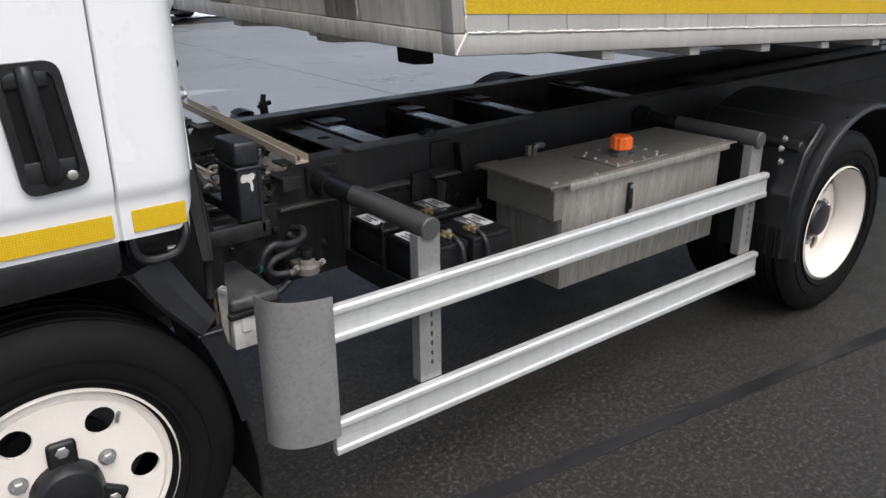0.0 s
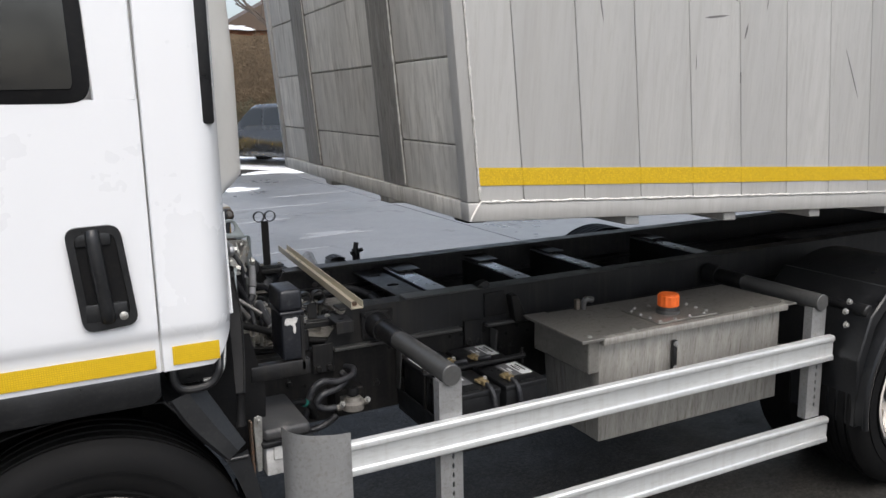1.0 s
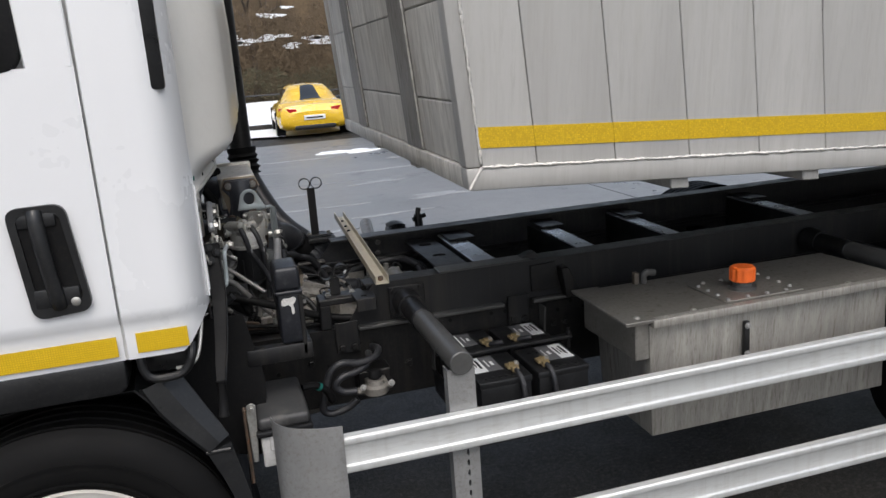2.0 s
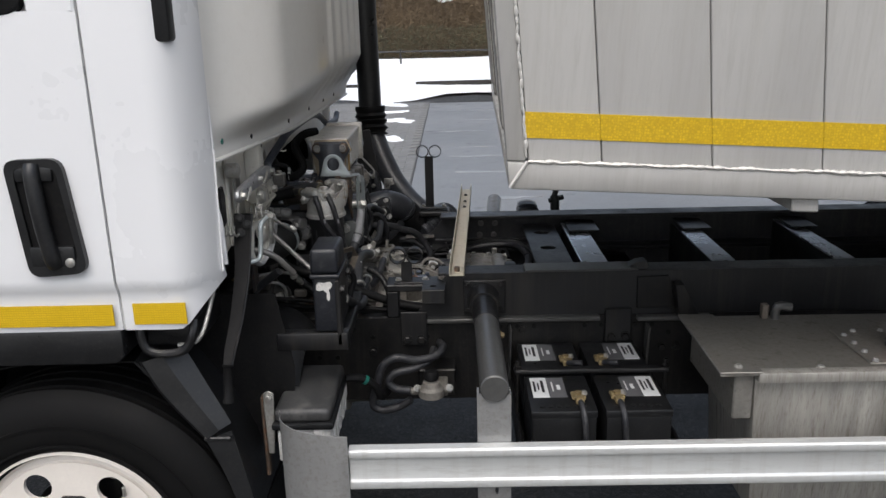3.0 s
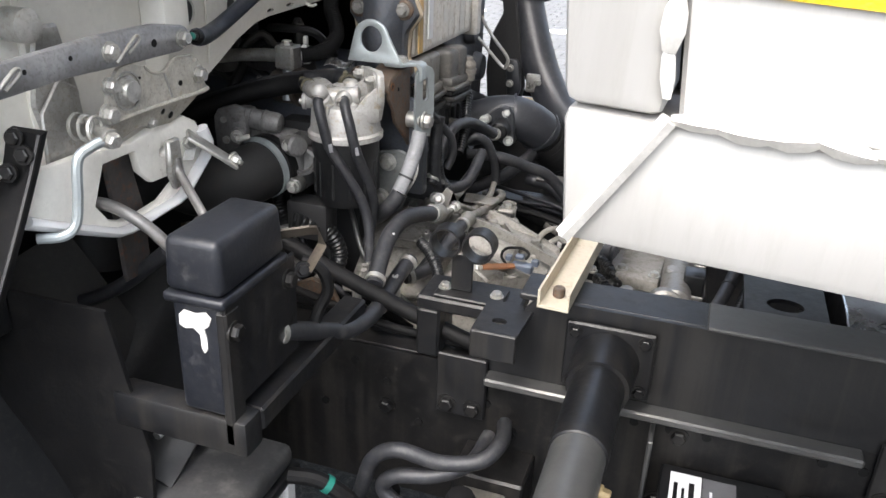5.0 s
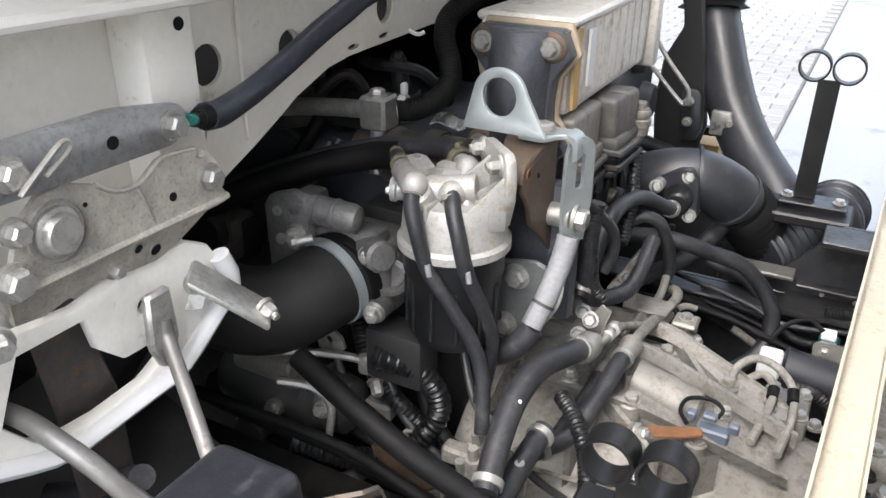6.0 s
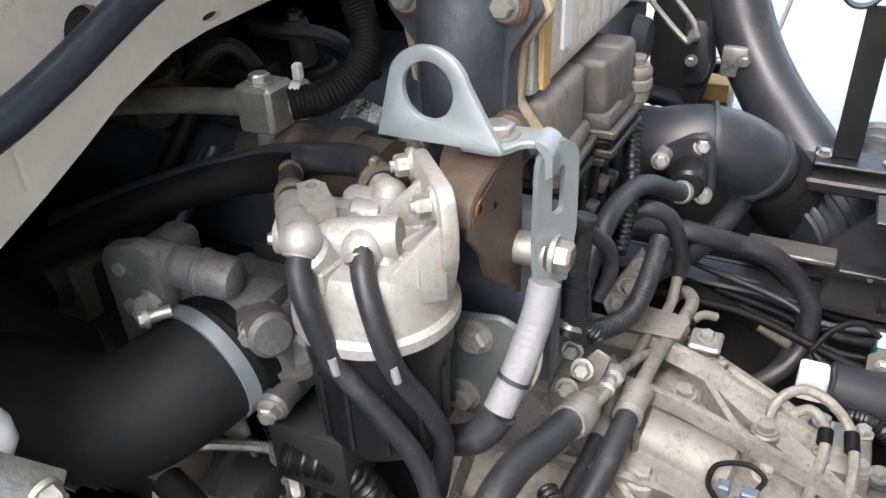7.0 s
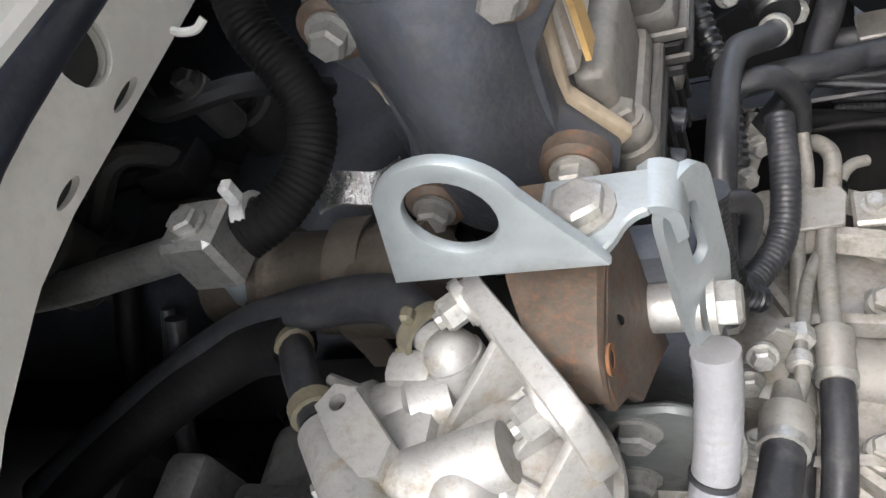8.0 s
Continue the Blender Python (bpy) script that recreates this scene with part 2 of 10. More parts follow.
M = dict(
    white_paint=material("white_paint", (0.74, 0.745, 0.755), 0.3, vary=0.01, grain=300, blotch=2, bump=0.02, coat=0.5),
    # cab white, lifted and warmed for the rear wall's weaker light, plus thin dirt
    wall_white_lifted=material("wall_white_lifted", (0.8, 0.785, 0.745), 0.42, vary=0.03, grain=200, blotch=3, bump=0.03, coat=0.2, dirt=(0.5, 0.47, 0.42), dirt_amount=-0.08, speck=(0.6, 0.57, 0.52), speck_amount=0.12),
    cream_paint=material("cream_paint", (0.85, 0.83, 0.77), 0.45, vary=0.08, grain=120, blotch=9, bump=0.05, dirt=(0.3, 0.25, 0.18), dirt_amount=-0.05, speck=(0.36, 0.31, 0.24), speck_amount=0.07),
    tape_yellow=material("tape_yellow", (0.66, 0.43, 0.01), 0.4, vary=0.12, grain=420, blotch=60, bump=0.7, dirt=(0.36, 0.23, 0.03), dirt_amount=-0.05, cells=170.0),
    body_alu=material("body_alu", (0.43, 0.42, 0.4), 0.5, metal=0.3, vary=0.07, grain=40, blotch=7, bump=0.1, stretch=(1, 1, 0.12), dirt=(0.36, 0.34, 0.31), dirt_amount=0.0, random_vary=0.07, streak=(0.27, 0.245, 0.205), streak_amount=0.2, speck=(0.36, 0.345, 0.32), speck_amount=0.4, wobble=0.15),
    body_front=material("body_front", (0.6, 0.58, 0.535), 0.5, metal=0.35, vary=0.25, grain=30, blotch=5, bump=0.08, stretch=(1, 1.4, 0.25), dirt=(0.33, 0.305, 0.265), dirt_amount=0.3, random_vary=0.14, streak=(0.2, 0.18, 0.15), streak_amount=0.3, speck=(0.45, 0.43, 0.39), speck_amount=0.3, wobble=0.2),
    body_front_dark=material("body_front_dark", (0.2, 0.188, 0.172), 0.45, metal=0.35, vary=0.3, grain=60, blotch=14, bump=0.08, stretch=(1, 1.6, 0.1), dirt=(0.12, 0.108, 0.095), dirt_amount=0.3, streak=(0.36, 0.345, 0.32), streak_amount=0.5, speck=(0.06, 0.055, 0.05), speck_amount=0.6),
    weld=material("weld", (0.62, 0.6, 0.56), 0.5, metal=0.4, vary=0.2, grain=300, blotch=60, bump=0.6),
    rail_alu=material("rail_alu", (0.6, 0.61, 0.6), 0.4, metal=0.4, vary=0.06, grain=90, blotch=5, bump=0.04, stretch=(0.15, 1, 1), dirt=(0.36, 0.35, 0.33), dirt_amount=0.0, speck=(0.4, 0.385, 0.36), speck_amount=0.4, streak=(0.42, 0.4, 0.37), streak_amount=0.25),
    steel_plate=material("steel_plate", (0.34, 0.34, 0.335), 0.42, metal=0.55, vary=0.12, grain=70, blotch=8, bump=0.06, dirt=(0.24, 0.225, 0.2), dirt_amount=0.1, speck=(0.2, 0.18, 0.15), speck_amount=0.5, wobble=0.15),
    bare_steel=material("bare_steel", (0.62, 0.64, 0.67), 0.3, metal=0.85, vary=0.12, grain=80, blotch=10, bump=0.06, dirt=(0.3, 0.29, 0.28), dirt_amount=0.05, speck=(0.35, 0.34, 0.33), speck_amount=0.3),
    tank_steel=material("tank_steel", (0.36, 0.345, 0.315), 0.42, metal=0.5, vary=0.2, grain=60, blotch=12, bump=0.06, stretch=(2.2, 2.2, 0.18), dirt=(0.13, 0.11, 0.085), dirt_amount=0.25, streak=(0.5, 0.48, 0.44), streak_amount=0.55, speck=(0.14, 0.12, 0.09), speck_amount=0.5),
    scuff_dark=material("scuff_dark", (0.13, 0.125, 0.12), 0.55, vary=0.25, grain=90, blotch=30, bump=0.05, speck=(0.25, 0.24, 0.23), speck_amount=0.5),
    tank_top=material("tank_top", (0.24, 0.228, 0.208), 0.42, metal=0.6, vary=0.2, grain=60, blotch=9, bump=0.06, dirt=(0.1, 0.09, 0.075), dirt_amount=0.15, speck=(0.17, 0.155, 0.13), speck_amount=0.45),
    frame_black=material("frame_black", (0.006, 0.0063, 0.0075), 0.42, vary=0.3, grain=50, blotch=6, bump=0.1, spec=0.5, dirt=(0.014, 0.013, 0.012), dirt_amount=-0.02, speck=(0.018, 0.016, 0.014), speck_amount=0.5, wobble=0.1, streak=(0.03, 0.027, 0.023), streak_amount=0.45),
    frame_dusty=material("frame_dusty", (0.005, 0.005, 0.0055), 0.42, vary=0.35, grain=60, blotch=8, bump=0.12, spec=0.4, dirt=(0.02, 0.018, 0.016), dirt_amount=0.08, speck=(0.032, 0.028, 0.024), speck_amount=0.45, streak=(0.03, 0.027, 0.023), streak_amount=0.45),
    dark_tube=material("dark_tube", (0.1, 0.1, 0.098), 0.38, metal=0.45, vary=0.2, grain=60, blotch=9, bump=0.08, dirt=(0.12, 0.11, 0.095), dirt_amount=0.1, speck=(0.12, 0.11, 0.1), speck_amount=0.4),
    black_plastic=material("black_plastic", (0.008, 0.0085, 0.0095), 0.36, vary=0.2, grain=140, blotch=10, bump=0.12, dirt=(0.026, 0.025, 0.024), dirt_amount=0.06, spec=0.5, speck=(0.035, 0.033, 0.03), speck_amount=0.4),
    grey_plastic=material("grey_plastic", (0.56, 0.56, 0.55), 0.5, vary=0.1, grain=120, blotch=12, bump=0.08, dirt=DUST, dirt_amount=0.05, speck=(0.24, 0.225, 0.2), speck_amount=0.4),
    # base and dust greys also carry the broad sky sheen on the duct
    gloss_plastic=material("gloss_plastic", (0.03, 0.032, 0.038), 0.36, vary=0.3, grain=140, blotch=4, bump=0.03, rough_vary=0.1, wobble=0.0, dirt=(0.085, 0.085, 0.088), dirt_amount=0.12, speck=(0.075, 0.075, 0.076), speck_amount=0.35),
    cover_dusty=material("cover_dusty", (0.19, 0.178, 0.16), 0.5, metal=0.2, vary=0.3, grain=160, blotch=12, bump=0.3, wobble=0.2, dirt=(0.12, 0.11, 0.1), dirt_amount=0.2, speck=(0.13, 0.12, 0.105), speck_amount=0.5),
    dusty_plastic=material("dusty_plastic", (0.04, 0.04, 0.041), 0.5, vary=0.3, grain=140, blotch=5, bump=0.12, dirt=(0.11, 0.107, 0.1), dirt_amount=0.28, speck=(0.1, 0.097, 0.092), speck_amount=0.45),
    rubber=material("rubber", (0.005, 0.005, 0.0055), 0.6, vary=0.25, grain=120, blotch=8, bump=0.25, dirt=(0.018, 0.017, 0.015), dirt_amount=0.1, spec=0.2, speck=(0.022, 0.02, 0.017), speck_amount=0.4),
    # rubber of the round plugs; also the painted shade in the slots
    plug_and_slot_dark=material("plug_and_slot_dark", (0.035, 0.035, 0.035), 0.6, vary=0.25, grain=160, blotch=20, bump=0.2, dirt=(0.07, 0.065, 0.058), dirt_amount=0.2, speck=(0.08, 0.075, 0.065), speck_amount=0.4),
    tyre_rubber=material("tyre_rubber", (0.005, 0.005, 0.0052), 0.62, vary=0.2, grain=90, blotch=10, bump=0.2, dirt=(0.012, 0.011, 0.01), dirt_amount=0.15, spec=0.12, speck=(0.014, 0.013, 0.011), speck_amount=0.4),
    hose_rubber=material("hose_rubber", (0.02, 0.021, 0.025), 0.46, vary=0.25, grain=150, blotch=14, bump=0.2, dirt=(0.075, 0.074, 0.074), dirt_amount=0.22, speck=(0.085, 0.08, 0.072), speck_amount=0.45),
    wheel_paint=material("wheel_paint", (0.74, 0.69, 0.63), 0.4, vary=0.05, grain=120, blotch=8, bump=0.05, dirt=(0.5, 0.42, 0.36), dirt_amount=-0.1),
    galvanised=material("galvanised", (0.54, 0.52, 0.465), 0.45, metal=0.45, vary=0.28, grain=70, blotch=30, bump=0.12, dirt=(0.42, 0.38, 0.29), dirt_amount=0.3, speck=(0.16, 0.145, 0.115), speck_amount=0.5, wobble=0.1),
    dull_steel=material("dull_steel", (0.1, 0.084, 0.068), 0.5, metal=0.3, vary=0.3, grain=160, blotch=18, bump=0.15, dirt=(0.13, 0.07, 0.04), dirt_amount=0.05, speck=(0.2, 0.18, 0.15), speck_amount=0.3),
    # near-black copy of cast_iron; the shade under the cab is in its colour
    dark_iron_shaded=material("dark_iron_shaded", (0.016, 0.016, 0.017), 0.6, metal=0.1, vary=0.3, grain=150, blotch=14, bump=0.3, dirt=(0.03, 0.027, 0.024), dirt_amount=0.1, speck=(0.035, 0.032, 0.028), speck_amount=0.35),
    navy_sleeve=material("navy_sleeve", (0.018, 0.023, 0.036), 0.42, vary=0.25, grain=150, blotch=14, bump=0.2, dirt=(0.05, 0.052, 0.056), dirt_amount=0.1, speck=(0.08, 0.082, 0.085), speck_amount=0.35),
    zinc=material("zinc", (0.42, 0.416, 0.395), 0.36, metal=0.65, vary=0.28, grain=90, blotch=22, bump=0.12, dirt=(0.3, 0.27, 0.21), dirt_amount=0.2, speck=(0.22, 0.2, 0.155), speck_amount=0.6, wobble=0.1),
    zinc_blue=material("zinc_blue", (0.42, 0.465, 0.48), 0.42, metal=0.6, vary=0.12, grain=80, blotch=14, bump=0.08, dirt=(0.4, 0.4, 0.37), dirt_amount=0.02, speck=(0.36, 0.37, 0.36), speck_amount=0.45, wobble=0.12),
    cast_alu=material("cast_alu", (0.3, 0.294, 0.28), 0.48, metal=0.6, vary=0.15, grain=220, blotch=18, bump=0.2, dirt=(0.2, 0.175, 0.14), dirt_amount=0.2, speck=(0.16, 0.14, 0.11), speck_amount=0.4, wobble=0.06),
    # darker copy of cast_alu, with the bay's deep shade put into its colour
    cast_alu_shaded=material("cast_alu_shaded", (0.17, 0.168, 0.165), 0.5, metal=0.5, vary=0.2, grain=220, blotch=22, bump=0.25, dirt=(0.09, 0.082, 0.07), dirt_amount=0.3, speck=(0.06, 0.055, 0.05), speck_amount=0.5, wobble=0.06),
    pipe_brown=material("pipe_brown", (0.13, 0.11, 0.09), 0.5, metal=0.4, vary=0.3, grain=160, blotch=25, bump=0.2, dirt=(0.06, 0.05, 0.04), dirt_amount=0.3, speck=(0.2, 0.18, 0.15), speck_amount=0.35),
    dull_brass=material("dull_brass", (0.2, 0.18, 0.125), 0.6, metal=0.4, vary=0.3, grain=160, blotch=60, bump=0.25, dirt=(0.16, 0.15, 0.13), dirt_amount=0.35),
    grime_grey=material("grime_grey", (0.05, 0.048, 0.045), 0.55, metal=0.3, vary=0.3, grain=160, blotch=20, bump=0.25, dirt=(0.03, 0.027, 0.024), dirt_amount=0.3),
    cover_grimy=material("cover_grimy", (0.1, 0.095, 0.088), 0.5, metal=0.2, vary=0.3, grain=160, blotch=14, bump=0.3, wobble=0.2, dirt=(0.17, 0.155, 0.135), dirt_amount=0.25, speck=(0.06, 0.055, 0.05), speck_amount=0.5),
    rail_grimy=material("rail_grimy", (0.017, 0.0175, 0.02), 0.4, vary=0.3, grain=70, blotch=8, bump=0.15, dirt=(0.05, 0.045, 0.04), dirt_amount=0.2, speck=(0.05, 0.047, 0.043), speck_amount=0.5, wobble=0.1, streak=(0.055, 0.05, 0.045), streak_amount=0.4),
    rail_top=material("rail_top", (0.13, 0.125, 0.12), 0.4, metal=0.3, vary=0.25, grain=90, blotch=12, bump=0.15, dirt=(0.06, 0.05, 0.042), dirt_amount=0.3, speck=(0.2, 0.19, 0.17), speck_amount=0.4),
    pipe_plated=material("pipe_plated", (0.29, 0.278, 0.255), 0.5, metal=0.45, vary=0.2, grain=170, blotch=16, bump=0.15, dirt=(0.17, 0.15, 0.12), dirt_amount=0.3, speck=(0.14, 0.125, 0.1), speck_amount=0.45),
    teal_plastic=material("teal_plastic", (0.008, 0.07, 0.075), 0.4, vary=0.2, grain=120, blotch=30, bump=0.1, dirt=(0.05, 0.06, 0.06), dirt_amount=0.15),
    navy_plastic=material("navy_plastic", (0.01, 0.0115, 0.016), 0.38, vary=0.3, grain=160, blotch=10, bump=0.12, dirt=(0.05, 0.05, 0.054), dirt_amount=0.15, speck=(0.05, 0.05, 0.05), speck_amount=0.4, wobble=0.05),
    strap_rusty=material("strap_rusty", (0.07, 0.066, 0.066), 0.5, metal=0.35, vary=0.35, grain=120, blotch=26, bump=0.2, dirt=(0.17, 0.075, 0.04), dirt_amount=0.3, speck=(0.14, 0.09, 0.06), speck_amount=0.4),
    rod_steel=material("rod_steel", (0.2, 0.195, 0.19), 0.42, metal=0.5, vary=0.3, grain=120, blotch=30, bump=0.12, dirt=(0.12, 0.09, 0.07), dirt_amount=0.2, speck=(0.26, 0.25, 0.24), speck_amount=0.4),
    torn_paper=material("torn_paper", (0.55, 0.54, 0.52), 0.6, vary=0.15, grain=200, blotch=60, bump=0.15, dirt=(0.2, 0.19, 0.17), dirt_amount=0.3),
    plate_grey=material("plate_grey", (0.15, 0.16, 0.158), 0.45, metal=0.4, vary=0.25, grain=140, blotch=18, bump=0.15, dirt=(0.09, 0.085, 0.075), dirt_amount=0.25, speck=(0.24, 0.23, 0.2), speck_amount=0.35),
    cast_clean=material("cast_clean", (0.42, 0.415, 0.4), 0.52, metal=0.45, vary=0.1, grain=240, blotch=20, bump=0.15, dirt=(0.3, 0.255, 0.17), dirt_amount=0.3, speck=(0.2, 0.18, 0.14), speck_amount=0.4, wobble=0.06),
    cast_dusty=material("cast_dusty", (0.3, 0.287, 0.265), 0.6, metal=0.4, vary=0.3, grain=150, blotch=9, bump=0.25, dirt=(0.13, 0.112, 0.088), dirt_amount=0.33, speck=(0.11, 0.097, 0.08), speck_amount=0.5, wobble=0.1),
    cooler_alu=material("cooler_alu", (0.68, 0.655, 0.61), 0.5, metal=0.5, vary=0.18, grain=120, blotch=12, bump=0.15, dirt=(0.36, 0.31, 0.24), dirt_amount=0.2, speck=(0.36, 0.31, 0.24), speck_amount=0.45),
    cast_iron=material("cast_iron", (0.062, 0.068, 0.082), 0.42, metal=0.2, vary=0.3, grain=180, blotch=12, bump=0.35, dirt=(0.075, 0.072, 0.07), dirt_amount=0.15, speck=(0.1, 0.096, 0.09), speck_amount=0.55, wobble=0.2, spec=0.5),
    rusty=material("rusty", (0.1, 0.078, 0.06), 0.58, metal=0.3, vary=0.45, grain=140, blotch=30, bump=0.25, dirt=(0.19, 0.085, 0.042), dirt_amount=0.28, speck=(0.3, 0.12, 0.05), speck_amount=0.32, wobble=0.1),
    rust_orange=material("rust_orange", (0.2, 0.085, 0.035), 0.8, vary=0.35, grain=140, blotch=16, bump=0.3, speck=(0.09, 0.06, 0.04), speck_amount=0.6),
    channel_cream=material("channel_cream", (0.5, 0.455, 0.36), 0.5, vary=0.1, grain=90, blotch=14, bump=0.08, dirt=(0.36, 0.29, 0.2), dirt_amount=0.15, speck=(0.34, 0.28, 0.19), speck_amount=0.45),
    gasket_tan=material("gasket_tan", (0.4, 0.33, 0.24), 0.6, metal=0.2, vary=0.2, grain=140, blotch=18, bump=0.1),
    sticker_tan=material("sticker_tan", (0.52, 0.34, 0.13), 0.6, vary=0.15, grain=140, blotch=18, bump=0.05, speck=(0.3, 0.2, 0.1), speck_amount=0.3),
    arm_steel=material("arm_steel", (0.34, 0.345, 0.355), 0.4, metal=0.6, vary=0.25, grain=90, blotch=16, bump=0.1, dirt=(0.34, 0.325, 0.29), dirt_amount=0.15, speck=(0.17, 0.165, 0.155), speck_amount=0.6),
    brass=material("brass", (0.3, 0.23, 0.12), 0.55, metal=0.5, vary=0.25, grain=120, blotch=40, bump=0.2, dirt=(0.3, 0.26, 0.2), dirt_amount=0.1),
    white_label=material("white_label", (0.72, 0.73, 0.73), 0.5, vary=0.04, grain=120, blotch=30, bump=0.02),
    grey_label=material("grey_label", (0.12, 0.12, 0.125), 0.45, vary=0.1, grain=120, blotch=30, bump=0.02),
    white_sleeve=material("white_sleeve", (0.23, 0.232, 0.245), 0.6, vary=0.12, grain=200, blotch=30, bump=0.6, dirt=(0.2, 0.185, 0.16), dirt_amount=0.1),
    orange_cap=material("orange_cap", (0.8, 0.14, 0.02), 0.45, vary=0.08, grain=120, blotch=20, bump=0.05),
    green_plastic=material("green_plastic", (0.012, 0.14, 0.11), 0.45, vary=0.1, grain=120, blotch=20, bump=0.05),
    connector_grey=material("connector_grey", (0.09, 0.11, 0.15), 0.45, vary=0.12, grain=120, blotch=20, bump=0.05, speck=(0.1, 0.1, 0.1), speck_amount=0.4),
    elbow_rubber=material("elbow_rubber", (0.012, 0.012, 0.0125), 0.62, vary=0.3, grain=140, blotch=9, bump=0.2, spec=0.35, dirt=(0.035, 0.032, 0.028), dirt_amount=0.2, speck=(0.03, 0.028, 0.025), speck_amount=0.4),
    red_plastic=material("red_plastic", (0.45, 0.02, 0.02), 0.35, vary=0.1, grain=120, blotch=20, bump=0.03),
    foil=material("foil", (0.75, 0.75, 0.75), 0.25, metal=0.95, vary=0.1, grain=160, blotch=40, bump=0.8),
    asphalt=material("asphalt", (0.0125, 0.0115, 0.0098), 0.55, vary=0.3, grain=170, blotch=6, bump=0.8, bump_size=0.006, rough_vary=0.15, dirt=(0.03, 0.028, 0.026), dirt_amount=0.0, speck=(0.26, 0.24, 0.21), speck_amount=0.38, wobble=0.0, spec=0.4),
    tar=material("tar", (0.016, 0.016, 0.017), 0.35, vary=0.2, grain=120, blotch=3, bump=0.3),
    concrete_wet=material("concrete_wet", (0.17, 0.175, 0.18), 0.38, vary=0.3, grain=60, blotch=0.5, bump=0.2, rough_vary=0.2, dirt=(0.1, 0.1, 0.1), dirt_amount=0.1, speck=(0.24, 0.24, 0.235), speck_amount=0.3),
    paver=material("paver", (0.15, 0.147, 0.14), 0.5, vary=0.15, grain=70, blotch=1.2, bump=0.3, random_vary=0.12),
    paver_base=material("paver_base", (0.1, 0.098, 0.094), 0.5, vary=0.2, grain=70, blotch=1.2, bump=0.3, spec=0.2),
    # pale grey for the painted glare streaks on the wet slab
    slush=material("slush", (0.3, 0.305, 0.315), 0.4, vary=0.3, grain=30, blotch=4, bump=0.3, dirt=(0.25, 0.25, 0.25), dirt_amount=0.25),
    snow=material("snow", (0.85, 0.87, 0.9), 0.7, vary=0.03, grain=20, blotch=1.0, bump=0.4),
    hedge_brown=material("hedge_brown", (0.12, 0.085, 0.05), 0.85, vary=0.4, grain=8, blotch=0.7, bump=0.0),
    hedge_green=material("hedge_green", (0.075, 0.07, 0.04), 0.85, vary=0.4, grain=8, blotch=0.7, bump=0.0),
    bark=material("bark", (0.09, 0.07, 0.055), 0.9, vary=0.3, grain=30, blotch=3, bump=0.4),
    car_yellow=material("car_yellow", (0.75, 0.47, 0.02), 0.25, vary=0.04, grain=200, blotch=3, bump=0.0, coat=0.8),
    car_dark=material("car_dark", (0.03, 0.033, 0.037), 0.25, vary=0.1, grain=200, blotch=3, bump=0.0, coat=0.8),
    brick_red=material("brick_red", (0.3, 0.12, 0.06), 0.8, vary=0.25, grain=20, blotch=1.5, bump=0.2),
    dark_glass=material("dark_glass", (0.012, 0.014, 0.016), 0.06, vary=0.1, grain=20, blotch=2, bump=0.0, rough_vary=0.02, spec=0.8),
    tail_red=material("tail_red", (0.4, 0.01, 0.01), 0.2, vary=0.1, grain=60, blotch=10, bump=0.0),
)


# ---- shapes ----
def fresh():
    return bmesh.new()


def box(b, lo, hi, bev=0.0, seg=2, turn=None):
    """A block between two corners, its edges rounded; turn: a matrix that it is moved by."""
    made = bmesh.ops.create_cube(b, size=1.0)["verts"]
    for v in made:
        v.co = Vector([(lo[k] + hi[k]) / 2 + v.co[k] * (hi[k] - lo[k]) for k in range(3)])
    if bev:
        edges = list({e for v in made for e in v.link_edges})
        out = bmesh.ops.bevel(b, geom=edges, offset=bev, segments=seg, profile=0.5, affect="EDGES")
        made = list({v for f in out["faces"] for v in f.verts} | {v for v in made if v.is_valid})
    if turn is not None:
        for v in made:
            v.co = turn @ v.co
    return b


def frame_of(d):
    d = Vector(d).normalized()
    up = Vector((0, 0, 1)) if abs(d.z) < 0.9 else Vector((1, 0, 0))
    u = d.cross(up).normalized()
    return u, u.cross(d).normalized(), d


def lathe(b, base, direction, profile, n=20, cap=True):
    """Turns (radius, height) pairs about an axis that starts at base."""
    u, w, d = frame_of(direction)
    base = Vector(base)
    rings = []
    for r, h in profile:
        rings.append([b.verts.new(base + d * h + (u * math.cos(2 * math.pi * k / n) + w * math.sin(2 * math.pi * k / n)) * r) for k in range(n)])
    for p, q in zip(rings, rings[1:]):
        for k in range(n):
            b.faces.new((p[k], p[(k + 1) % n], q[(k + 1) % n], q[k]))
    if cap:
        if profile[0][0] > 1e-5:
            b.faces.new(list(reversed(rings[0])))
        if profile[-1][0] > 1e-5:
            b.faces.new(rings[-1])
    return b


def cyl(b, p0, p1, r, r1=None, n=16, bev=0.0):
    p0, p1 = Vector(p0), Vector(p1)
    h, r1 = (p1 - p0).length, r if r1 is None else r1
    prof = [(r, 0), (r1, h)]
    if bev:
        prof = [(r - bev, 0), (r, bev), (r1, h - bev), (r1 - bev, h)]
    return lathe(b, p0, p1 - p0, prof, n)


def ring(b, centre, axis, r_out, r_in, width, n=28):
    d = Vector(axis).normalized()
    base = Vector(centre) - d * width / 2
    return lathe(b, base, d, [(r_in, 0), (r_out, 0), (r_out, width), (r_in, width), (r_in, 0)], n, cap=False)


